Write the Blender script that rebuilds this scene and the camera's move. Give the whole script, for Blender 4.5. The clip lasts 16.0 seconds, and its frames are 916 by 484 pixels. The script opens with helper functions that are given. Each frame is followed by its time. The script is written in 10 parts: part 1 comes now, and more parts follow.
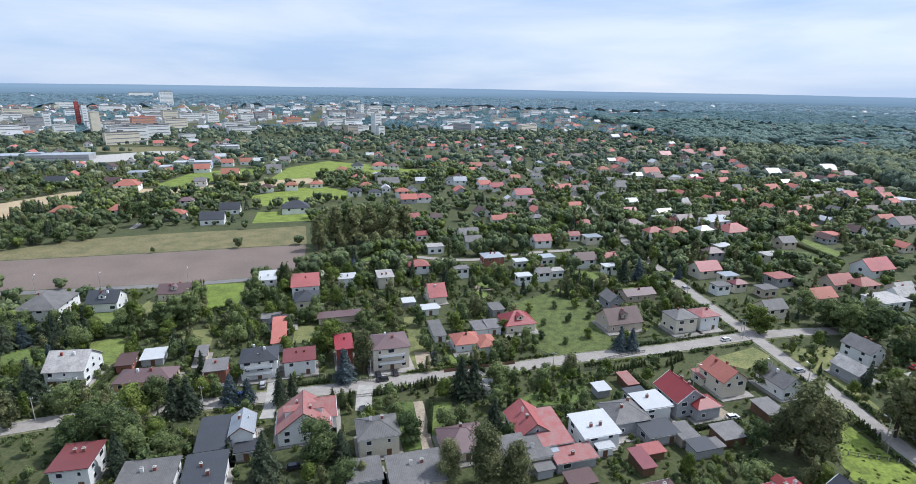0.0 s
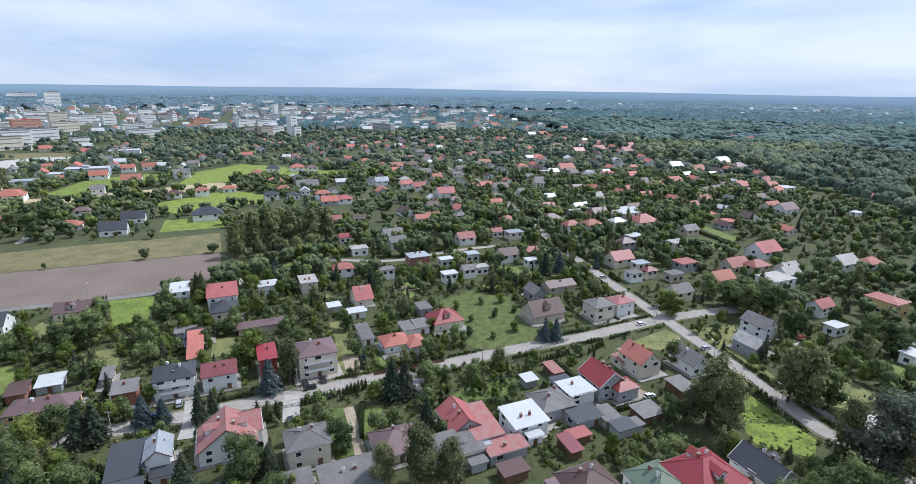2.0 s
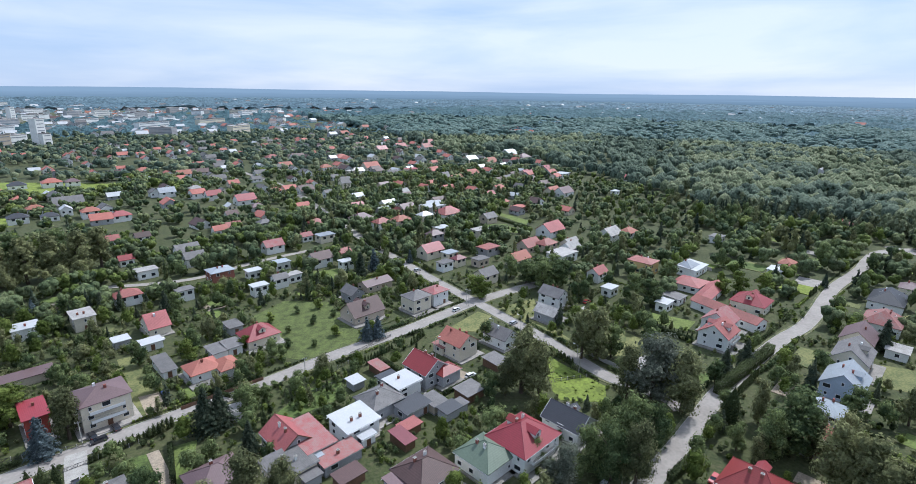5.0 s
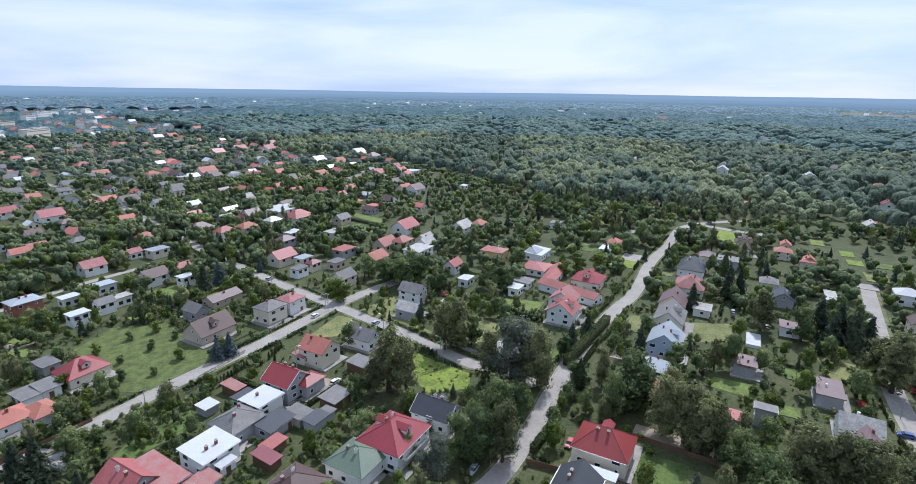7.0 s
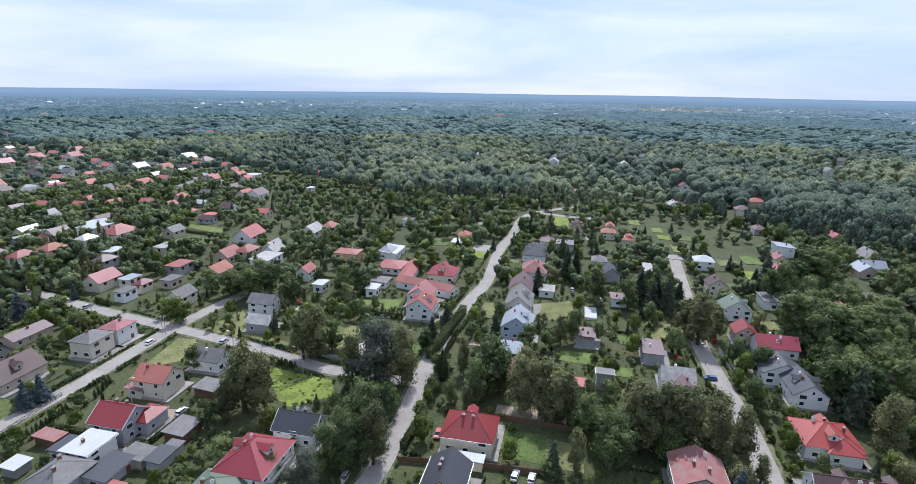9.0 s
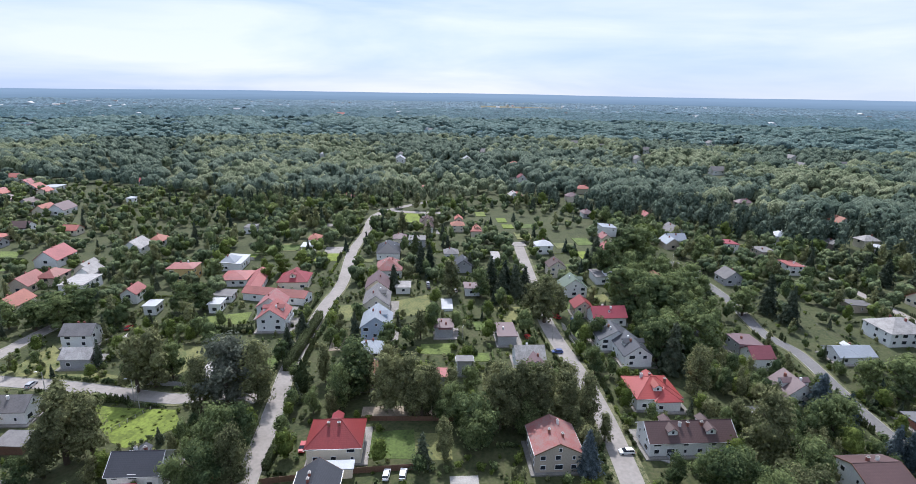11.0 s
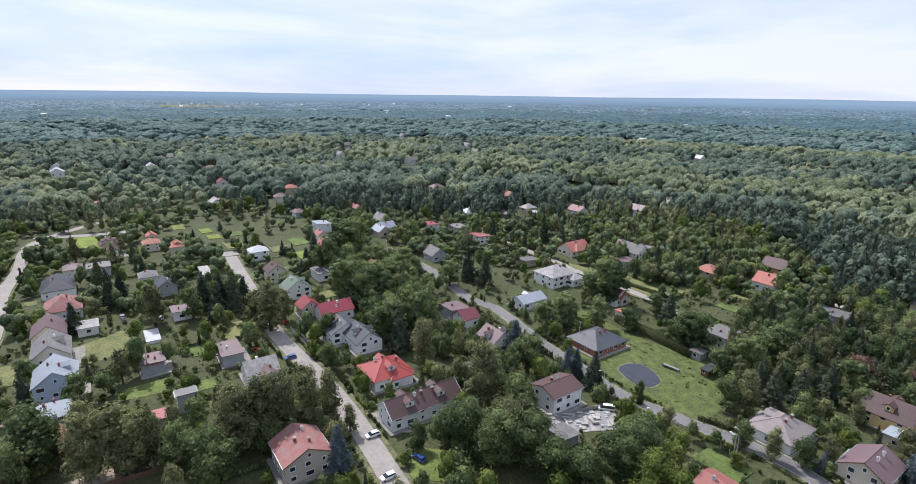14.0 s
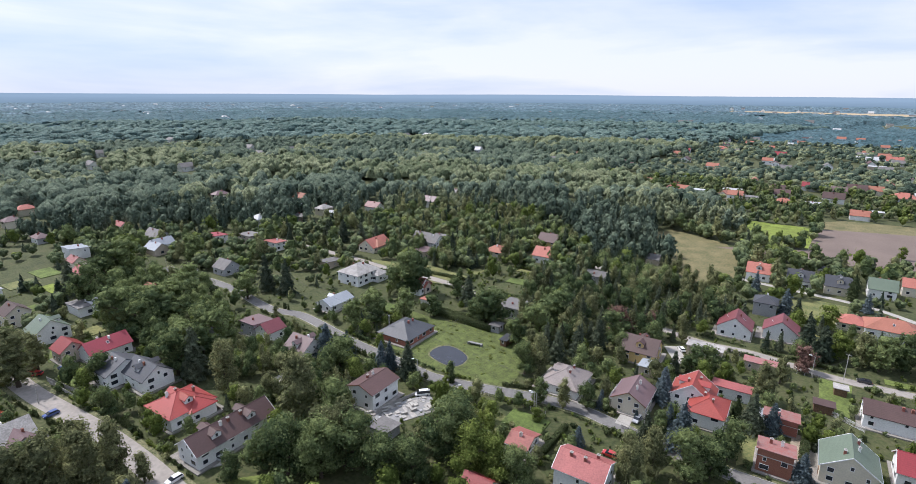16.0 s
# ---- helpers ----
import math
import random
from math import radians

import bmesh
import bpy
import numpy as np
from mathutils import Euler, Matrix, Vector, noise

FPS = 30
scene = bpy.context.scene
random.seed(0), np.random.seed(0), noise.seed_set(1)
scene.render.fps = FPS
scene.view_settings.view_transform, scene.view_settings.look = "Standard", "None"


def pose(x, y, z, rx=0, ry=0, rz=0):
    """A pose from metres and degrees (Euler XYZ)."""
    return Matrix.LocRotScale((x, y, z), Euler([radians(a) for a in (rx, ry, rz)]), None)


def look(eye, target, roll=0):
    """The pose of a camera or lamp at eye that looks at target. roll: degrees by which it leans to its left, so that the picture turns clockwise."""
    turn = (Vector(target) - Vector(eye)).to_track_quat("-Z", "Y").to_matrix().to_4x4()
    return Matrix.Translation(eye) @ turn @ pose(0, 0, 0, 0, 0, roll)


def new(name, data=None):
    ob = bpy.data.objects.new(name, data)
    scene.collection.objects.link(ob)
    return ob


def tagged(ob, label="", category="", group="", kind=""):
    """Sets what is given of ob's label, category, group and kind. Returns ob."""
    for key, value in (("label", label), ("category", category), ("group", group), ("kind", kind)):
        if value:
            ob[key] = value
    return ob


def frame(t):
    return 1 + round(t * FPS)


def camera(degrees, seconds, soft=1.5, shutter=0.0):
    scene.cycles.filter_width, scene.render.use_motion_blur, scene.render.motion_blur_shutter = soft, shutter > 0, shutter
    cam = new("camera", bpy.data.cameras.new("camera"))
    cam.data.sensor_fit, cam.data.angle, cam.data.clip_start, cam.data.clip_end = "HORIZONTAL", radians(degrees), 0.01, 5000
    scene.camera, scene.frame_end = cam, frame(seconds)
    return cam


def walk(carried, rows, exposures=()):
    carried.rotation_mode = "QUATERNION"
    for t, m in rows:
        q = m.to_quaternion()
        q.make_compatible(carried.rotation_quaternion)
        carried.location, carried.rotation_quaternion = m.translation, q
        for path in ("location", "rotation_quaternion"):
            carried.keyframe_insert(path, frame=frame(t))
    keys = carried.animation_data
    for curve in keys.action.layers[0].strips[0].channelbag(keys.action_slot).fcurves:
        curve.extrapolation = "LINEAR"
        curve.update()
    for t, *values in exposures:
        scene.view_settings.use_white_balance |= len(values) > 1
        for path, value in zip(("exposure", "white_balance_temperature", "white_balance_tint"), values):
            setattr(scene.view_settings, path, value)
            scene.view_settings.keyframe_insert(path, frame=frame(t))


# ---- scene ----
# ---- camera and walk ----
cam = camera(81.6, 16.0, soft=0.5)
EYE = 95.0


def view(yaw, pitch, roll):
    return pose(0, 0, EYE, 90 + pitch, 0, yaw) @ pose(0, 0, 0, 0, 0, roll)


walk(cam, [
    (0.0, view(0.07, -16.27, 0.93)),
    (0.5, view(-1.83, -16.29, 0.95)),
    (1.0, view(-4.11, -16.27, 0.88)),
    (1.5, view(-6.31, -16.26, 0.88)),
    (2.0, view(-8.37, -16.22, 0.84)),
    (2.5, view(-10.33, -16.21, 0.79)),
    (3.0, view(-13.04, -16.20, 0.80)),
    (3.5, view(-16.70, -16.17, 0.84)),
    (4.0, view(-20.81, -16.13, 0.86)),
    (6.5, view(-41.25, -15.96, 0.75)),
    (7.0, view(-45.24, -15.97, 0.87)),
    (7.5, view(-49.88, -15.95, 0.91)),
    (8.0, view(-53.81, -15.94, 0.87)),
    (8.5, view(-57.72, -15.90, 0.87)),
    (9.0, view(-61.52, -15.86, 0.87)),
    (11.5, view(-82.12, -15.81, 0.85)),
    (12.0, view(-86.39, -15.79, 0.83)),
    (12.5, view(-91.33, -15.79, 0.88)),
    (13.0, view(-97.55, -15.75, 0.87)),
    (13.5, view(-103.49, -15.69, 0.78)),
    (14.0, view(-108.87, -15.68, 0.75)),
    (14.5, view(-114.48, -15.67, 0.68)),
    (15.0, view(-120.25, -15.67, 0.60)),
    (15.5, view(-125.74, -15.67, 0.52)),
    (16.0, view(-130.96, -15.72, 0.35)),
], exposures=[(0, 0.22, 5650, 10), (4, 0.23, 5580, 10), (6.5, 0.26, 5520, 11), (12, 0.35, 5760, 15), (16, 0.36, 5980, 15)])

# ---- world, sun ----
SUN_AZ, SUN_EL = 70.0, 54.0      # clockwise from +y, and above the horizon
world = bpy.data.worlds.new("sky")
scene.world = world
world.use_nodes = True
wn, wl = world.node_tree.nodes, world.node_tree.links
wn.clear()
w_out = wn.new("ShaderNodeOutputWorld")
w_bg = wn.new("ShaderNodeBackground")
w_sky = wn.new("ShaderNodeTexSky")
w_sky.sky_type, w_sky.sun_disc = "NISHITA", False
w_sky.sun_elevation, w_sky.sun_rotation = radians(SUN_EL), radians(SUN_AZ)
w_sky.air_density, w_sky.dust_density, w_sky.ozone_density = 1.0, 0.6, 1.5
w_co = wn.new("ShaderNodeTexCoord")
w_map = wn.new("ShaderNodeMapping")
w_map.inputs["Scale"].default_value = (1.0, 1.0, 6.0)
w_map.inputs["Location"].default_value = (0.4, 0.9, 0.0)
wl.new(w_co.outputs["Generated"], w_map.inputs["Vector"])
w_noise = wn.new("ShaderNodeTexNoise")
w_noise.inputs["Scale"].default_value, w_noise.inputs["Detail"].default_value = 2.1, 7.0
w_noise.inputs["Roughness"].default_value, w_noise.inputs["Distortion"].default_value = 0.52, 0.35
wl.new(w_map.outputs["Vector"], w_noise.inputs["Vector"])
w_ramp = wn.new("ShaderNodeValToRGB")
w_ramp.color_ramp.elements[0].position, w_ramp.color_ramp.elements[0].color = 0.32, (0.56, 0.69, 0.90, 1)
w_ramp.color_ramp.elements[1].position, w_ramp.color_ramp.elements[1].color = 0.63, (0.95, 0.965, 1.0, 1)
w_dot = wn.new("ShaderNodeVectorMath")
w_dot.operation = "DOT_PRODUCT"
w_dot.inputs[1].default_value = (0.90, -0.43, 0.1)
wl.new(w_co.outputs["Generated"], w_dot.inputs[0])
w_side = wn.new("ShaderNodeMath")
w_side.operation = "MULTIPLY_ADD"
w_side.inputs[1].default_value = 0.075
wl.new(w_dot.outputs["Value"], w_side.inputs[0])
wl.new(w_noise.outputs["Fac"], w_side.inputs[2])
wl.new(w_side.outputs[0], w_ramp.inputs["Fac"])
w_gain = wn.new("ShaderNodeVectorMath")
w_gain.operation = "SCALE"
w_gain.inputs["Scale"].default_value = 9.2
wl.new(w_ramp.outputs["Color"], w_gain.inputs[0])
w_mix = wn.new("ShaderNodeMix")
w_mix.data_type = "RGBA"
w_mix.inputs["Factor"].default_value = 0.8
wl.new(w_sky.outputs["Color"], w_mix.inputs["A"])
wl.new(w_gain.outputs[0], w_mix.inputs["B"])
wl.new(w_mix.outputs["Result"], w_bg.inputs["Color"])
w_bg.inputs["Strength"].default_value = 0.09
wl.new(w_bg.outputs["Background"], w_out.inputs["Surface"])

sun = new("sun", bpy.data.lights.new("sun", "SUN"))
sun.data.energy, sun.data.angle, sun.data.color = 3.75, radians(1), (1.0, 0.94, 0.85)
sun.matrix_world = look((0, 0, 0), (-math.sin(radians(SUN_AZ)) * math.cos(radians(SUN_EL)), -math.cos(radians(SUN_AZ)) * math.cos(radians(SUN_EL)), -math.sin(radians(SUN_EL))))

# ---- materials ----
def surface(name, colour, rough=0.8, metal=0.0, large=8.0, fine=0.4, vary=0.25, spread=0.0, bump=0.15, other=None, seams=0.0, rows=0.0, coat=0.0):
    """A weathered surface: two scales of stain, fine relief, a tint of its own for each object, seams down and rows across a roof."""
    m = bpy.data.materials.new(name)
    m.use_nodes = True
    n, l = m.node_tree.nodes, m.node_tree.links
    b = n["Principled BSDF"]
    b.inputs["Roughness"].default_value, b.inputs["Metallic"].default_value = rough, metal
    co = n.new("ShaderNodeTexCoord")
    big, small = n.new("ShaderNodeTexNoise"), n.new("ShaderNodeTexNoise")
    big.inputs["Scale"].default_value, big.inputs["Detail"].default_value = 1.0 / large, 4.0
    small.inputs["Scale"].default_value, small.inputs["Detail"].default_value = 1.0 / fine, 3.0
    for t in (big, small):
        l.new(co.outputs["Object"], t.inputs["Vector"])
    add = n.new("ShaderNodeMath")
    add.operation = "MULTIPLY_ADD"
    add.inputs[1].default_value = 0.5
    l.new(small.outputs["Fac"], add.inputs[0])
    half = n.new("ShaderNodeMath")
    half.operation = "MULTIPLY"
    half.inputs[1].default_value = 0.5
    l.new(big.outputs["Fac"], half.inputs[0])
    l.new(half.outputs[0], add.inputs[2])
    ramp = n.new("ShaderNodeValToRGB")
    dark = [c * (1 - vary) for c in colour] if other is None else other
    ramp.color_ramp.elements[0].position, ramp.color_ramp.elements[0].color = 0.38, (*dark, 1)
    ramp.color_ramp.elements[1].position, ramp.color_ramp.elements[1].color = 0.62, (*[min(1, c * (1 + vary * 0.6)) for c in colour], 1)
    l.new(add.outputs[0], ramp.inputs["Fac"])
    out = ramp.outputs["Color"]
    if spread:
        info, hsv = n.new("ShaderNodeObjectInfo"), n.new("ShaderNodeHueSaturation")
        mr = n.new("ShaderNodeMapRange")
        mr.inputs["To Min"].default_value, mr.inputs["To Max"].default_value = 1 - spread, 1 + spread
        l.new(info.outputs["Random"], mr.inputs["Value"])
        l.new(mr.outputs["Result"], hsv.inputs["Value"])
        mh = n.new("ShaderNodeMapRange")
        mh.inputs["To Min"].default_value, mh.inputs["To Max"].default_value = 0.5 + spread * 0.06, 0.5 - spread * 0.06
        l.new(info.outputs["Random"], mh.inputs["Value"])
        l.new(mh.outputs["Result"], hsv.inputs["Hue"])
        l.new(out, hsv.inputs["Color"])
        out = hsv.outputs["Color"]
    height = small.outputs["Fac"]
    if seams or rows:
        sep = n.new("ShaderNodeSeparateXYZ")
        l.new(co.outputs["Object"], sep.inputs[0])
        waves = []
        for axis, step in (("X", seams), ("Z", rows)):
            if step:
                mul, sine = n.new("ShaderNodeMath"), n.new("ShaderNodeMath")
                mul.operation, sine.operation = "MULTIPLY", "SINE"
                mul.inputs[1].default_value = 2 * math.pi / step
                l.new(sep.outputs[axis], mul.inputs[0])
                l.new(mul.outputs[0], sine.inputs[0])
                waves.append(sine.outputs[0])
        both = n.new("ShaderNodeMath")
        both.operation = "ADD"
        l.new(waves[0], both.inputs[0])
        if len(waves) > 1:
            l.new(waves[1], both.inputs[1])
        else:
            l.new(height, both.inputs[1])
        height = both.outputs[0]
    if bump:
        bu = n.new("ShaderNodeBump")
        bu.inputs["Strength"].default_value, bu.inputs["Distance"].default_value = bump, 0.06
        l.new(height, bu.inputs["Height"])
        l.new(bu.outputs["Normal"], b.inputs["Normal"])
    if coat:
        b.inputs["Coat Weight"].default_value = coat
    l.new(out, b.inputs["Base Color"])
    return m


def foliage(name, low, high, spread=0.2, large=14.0, fine=0.0, holes=0.0):
    """Leaves: tint by the tree, by the place and by the single leaf."""
    m = bpy.data.materials.new(name)
    m.use_nodes = True
    n, l = m.node_tree.nodes, m.node_tree.links
    b = n["Principled BSDF"]
    b.inputs["Roughness"].default_value = 0.62
    b.inputs["Specular IOR Level"].default_value = 0.25
    co, geo, info = n.new("ShaderNodeTexCoord"), n.new("ShaderNodeNewGeometry"), n.new("ShaderNodeObjectInfo")
    noise_big = n.new("ShaderNodeTexNoise")
    noise_big.inputs["Scale"].default_value, noise_big.inputs["Detail"].default_value = 1.0 / large, 2.0
    l.new(geo.outputs["Position"], noise_big.inputs["Vector"])
    mid = n.new("ShaderNodeMath")
    mid.operation = "MULTIPLY_ADD"
    mid.inputs[1].default_value, mid.inputs[2].default_value = 0.5, -0.25
    l.new(geo.outputs["Random Per Island"], mid.inputs[0])
    sumn = n.new("ShaderNodeMath")
    sumn.operation = "ADD"
    l.new(noise_big.outputs["Fac"], sumn.inputs[0])
    l.new(mid.outputs[0], sumn.inputs[1])
    own = n.new("ShaderNodeMath")
    own.operation = "MULTIPLY_ADD"
    own.inputs[1].default_value = spread * 2
    l.new(info.outputs["Random"], own.inputs[0])
    sh = n.new("ShaderNodeMath")
    sh.operation = "SUBTRACT"
    sh.inputs[1].default_value = spread
    l.new(sumn.outputs[0], sh.inputs[0])
    l.new(sh.outputs[0], own.inputs[2])
    ramp = n.new("ShaderNodeValToRGB")
    ramp.color_ramp.elements[0].position, ramp.color_ramp.elements[0].color = 0.22, (*low, 1)
    ramp.color_ramp.elements[1].position, ramp.color_ramp.elements[1].color = 0.80, (*high, 1)
    l.new(own.outputs[0], ramp.inputs["Fac"])
    l.new(ramp.outputs["Color"], b.inputs["Base Color"])
    thin, both = n.new("ShaderNodeBsdfTranslucent"), n.new("ShaderNodeMixShader")
    both.inputs["Fac"].default_value = 0.38 if holes else 0.14
    leaf = ramp.outputs["Color"]
    if fine:
        # clump-sized noise, also for crowns too far off to have leaves of their own: colour is darker where the bump is
        # lower
        b.inputs["Specular IOR Level"].default_value = 0.05
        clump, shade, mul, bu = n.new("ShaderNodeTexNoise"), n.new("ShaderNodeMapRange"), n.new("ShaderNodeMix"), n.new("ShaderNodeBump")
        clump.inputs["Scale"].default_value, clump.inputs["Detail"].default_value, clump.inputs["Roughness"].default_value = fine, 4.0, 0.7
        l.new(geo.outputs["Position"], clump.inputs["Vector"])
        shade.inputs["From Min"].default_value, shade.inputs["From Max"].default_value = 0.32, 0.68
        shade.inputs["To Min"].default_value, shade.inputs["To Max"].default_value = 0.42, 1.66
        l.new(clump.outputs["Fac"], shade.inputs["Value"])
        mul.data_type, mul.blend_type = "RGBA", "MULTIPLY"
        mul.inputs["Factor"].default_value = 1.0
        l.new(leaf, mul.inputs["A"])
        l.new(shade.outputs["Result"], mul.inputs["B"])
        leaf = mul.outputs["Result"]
        bu.inputs["Strength"].default_value, bu.inputs["Distance"].default_value = 1.0, 0.8 / fine
        l.new(clump.outputs["Fac"], bu.inputs["Height"])
        l.new(bu.outputs["Normal"], b.inputs["Normal"])
        l.new(bu.outputs["Normal"], thin.inputs["Normal"])
        l.new(leaf, b.inputs["Base Color"])
    l.new(leaf, thin.inputs["Color"])
    l.new(b.outputs["BSDF"], both.inputs[1])
    l.new(thin.outputs["BSDF"], both.inputs[2])
    out = both.outputs["Shader"]
    if holes:
        # gaps between the leaves of a clump
        gap, edge = n.new("ShaderNodeTexNoise"), n.new("ShaderNodeMath")
        gap.inputs["Scale"].default_value, gap.inputs["Detail"].default_value = 3.1, 2.0
        l.new(geo.outputs["Position"], gap.inputs["Vector"])
        edge.operation = "GREATER_THAN"
        edge.inputs[1].default_value = holes
        l.new(gap.outputs["Fac"], edge.inputs[0])
        clear, cut = n.new("ShaderNodeBsdfTransparent"), n.new("ShaderNodeMixShader")
        l.new(edge.outputs[0], cut.inputs["Fac"])
        l.new(clear.outputs["BSDF"], cut.inputs[1])
        l.new(out, cut.inputs[2])
        out = cut.outputs["Shader"]
    l.new(out, n["Material Output"].inputs["Surface"])
    return m


ROOF = {
    "red": surface("red_sheet_roof", (0.25, 0.034, 0.040), 0.5, spread=0.12, seams=0.45, rows=0.3, bump=0.09, vary=0.15),
    "coral": surface("coral_tile_roof", (0.35, 0.132, 0.092), 0.7, spread=0.15, seams=0.4, rows=0.3, bump=0.09, vary=0.2),
    "scarlet": surface("bright_red_tile_roof", (0.31, 0.052, 0.042), 0.55, spread=0.1, seams=0.4, rows=0.3, bump=0.09, vary=0.15),
    "tan": surface("grey_tan_tile_roof", (0.24, 0.205, 0.19), 0.7, spread=0.08, seams=0.4, rows=0.3, bump=0.08, vary=0.2),
    "slate": surface("slate_grey_roof", (0.066, 0.070, 0.080), 0.6, spread=0.08, seams=0.4, rows=0.3, bump=0.08, vary=0.2),
    "rust": surface("weathered_red_roof", (0.26, 0.078, 0.072), 0.75, spread=0.1, seams=0.4, rows=0.3, bump=0.09, large=2.0, other=(0.27, 0.165, 0.15)),
    "pink": surface("faded_red_roof", (0.31, 0.095, 0.084), 0.6, spread=0.12, seams=0.45, bump=0.17),
    "maroon": surface("maroon_roof", (0.17, 0.045, 0.05), 0.55, spread=0.12, seams=0.45, rows=0.3, bump=0.08, vary=0.18),
    "brown": surface("brown_roof", (0.082, 0.046, 0.041), 0.6, spread=0.15, seams=0.45, rows=0.3, bump=0.08, vary=0.18),
    "mauve": surface("mauve_sheet_roof", (0.145, 0.092, 0.094), 0.55, spread=0.12, seams=0.45, bump=0.08, vary=0.15),
    "dark": surface("charcoal_roof", (0.045, 0.047, 0.055), 0.5, spread=0.15, seams=0.4, rows=0.3, bump=0.08, vary=0.18),
    "grey": surface("grey_roof", (0.148, 0.140, 0.136), 0.7, spread=0.18, seams=0.45, bump=0.14, vary=0.25, large=3.0),
    "steel": surface("blue_grey_sheet_roof", (0.31, 0.335, 0.365), 0.45, spread=0.12, seams=0.45, bump=0.14, vary=0.15),
    "asbestos": surface("corrugated_cement_roof", (0.37, 0.35, 0.33), 0.9, spread=0.1, seams=0.3, bump=0.09, vary=0.3, large=2.5),
    "white": surface("white_sheet_roof", (0.47, 0.475, 0.48), 0.4, spread=0.06, seams=0.45, bump=0.11, vary=0.12),
    "green": surface("grey_green_roof", (0.115, 0.152, 0.108), 0.55, spread=0.1, seams=0.45, bump=0.14, vary=0.15),
}
WALL = {
    "white": surface("white_render", (0.74, 0.74, 0.72), 0.9, spread=0.06, vary=0.12),
    "cream": surface("cream_render", (0.66, 0.60, 0.48), 0.9, spread=0.08, vary=0.12),
    "grey": surface("grey_render", (0.36, 0.36, 0.37), 0.95, spread=0.12, vary=0.18),
    "beige": surface("beige_render", (0.47, 0.40, 0.32), 0.9, spread=0.1, vary=0.15),
    "brick": surface("brick_wall", (0.30, 0.12, 0.085), 0.9, spread=0.12, vary=0.3, fine=0.2, rows=0.16),
    "yellow": surface("yellow_render", (0.62, 0.45, 0.20), 0.9, spread=0.08, vary=0.12),
    "salmon": surface("salmon_render", (0.52, 0.27, 0.18), 0.9, spread=0.1, vary=0.15),
    "timber": surface("stained_timber", (0.17, 0.092, 0.055), 0.7, spread=0.1, vary=0.3, rows=0.2, bump=0.3),
    "blue": surface("pale_blue_render", (0.42, 0.49, 0.60), 0.9, spread=0.06, vary=0.12),
    "red": surface("red_render", (0.34, 0.06, 0.045), 0.9, spread=0.06, vary=0.15),
}
M_FRAME = surface("white_plastic_frame", (0.75, 0.75, 0.75), 0.5, vary=0.05, bump=0)
M_GLASS = surface("window_glass", (0.03, 0.035, 0.045), 0.06, vary=0.3, bump=0)
M_WOOD = surface("brown_door_wood", (0.16, 0.08, 0.045), 0.6, vary=0.25)
M_BRICK = surface("chimney_brick", (0.27, 0.10, 0.075), 0.9, spread=0.15, vary=0.35, fine=0.15, large=0.8)
M_PLINTH = surface("grey_plinth", (0.25, 0.245, 0.24), 0.95, vary=0.2)
M_APRON = surface("grey_paving_blocks", (0.27, 0.25, 0.225), 0.95, spread=0.2, large=2.5, fine=0.3, vary=0.25)
M_CONC = surface("concrete", (0.42, 0.40, 0.37), 0.95, spread=0.1, large=3, vary=0.25)
M_METAL = surface("galvanised_metal", (0.45, 0.46, 0.47), 0.4, metal=0.7, vary=0.15, bump=0)
M_DARKMETAL = surface("dark_painted_metal", (0.06, 0.06, 0.065), 0.5, metal=0.2, vary=0.15, bump=0)
M_BARK = surface("bark", (0.10, 0.075, 0.055), 0.95, vary=0.4, fine=0.15, large=1.0, bump=0.6)
M_ROAD = surface("pale_worn_asphalt", (0.30, 0.272, 0.245), 0.93, large=7.0, fine=1.1, vary=0.16)
M_DARKROAD = surface("grey_asphalt", (0.175, 0.168, 0.162), 0.93, large=9.0, fine=0.7, vary=0.2)
M_VERGE = surface("grassy_verge", (0.17, 0.16, 0.085), 0.97, large=4.0, fine=0.5, vary=0.3, other=(0.045, 0.062, 0.020))
M_DIRT = surface("bare_earth_track", (0.33, 0.27, 0.20), 0.97, large=4.0, fine=0.5, vary=0.3)
M_PAVE = surface("light_paving", (0.37, 0.35, 0.32), 0.93, large=2.0, fine=0.25, vary=0.2)
M_LAWN = surface("mown_lawn", (0.120, 0.158, 0.036), 0.95, large=5.0, fine=0.8, vary=0.42, spread=0.2, bump=0.3)
M_DRYLAWN = surface("dry_lawn", (0.17, 0.165, 0.06), 0.95, large=6.0, fine=0.8, vary=0.35, spread=0.15, other=(0.085, 0.105, 0.035), bump=0.3)
M_MEADOW = surface("bright_meadow", (0.165, 0.212, 0.032), 0.95, large=6.0, fine=1.0, vary=0.42, spread=0.12, bump=0.4)
M_HAY = surface("dry_hay_field", (0.175, 0.146, 0.070), 0.96, large=9.0, fine=1.2, vary=0.25, other=(0.098, 0.100, 0.040), bump=0.4)
M_PLOUGH = surface("ploughed_soil", (0.172, 0.131, 0.110), 0.97, large=25.0, fine=1.0, vary=0.18, bump=0.5)
M_STUBBLE = surface("pale_stubble", (0.40, 0.31, 0.19), 0.96, large=25.0, fine=1.5, vary=0.15, bump=0.4)
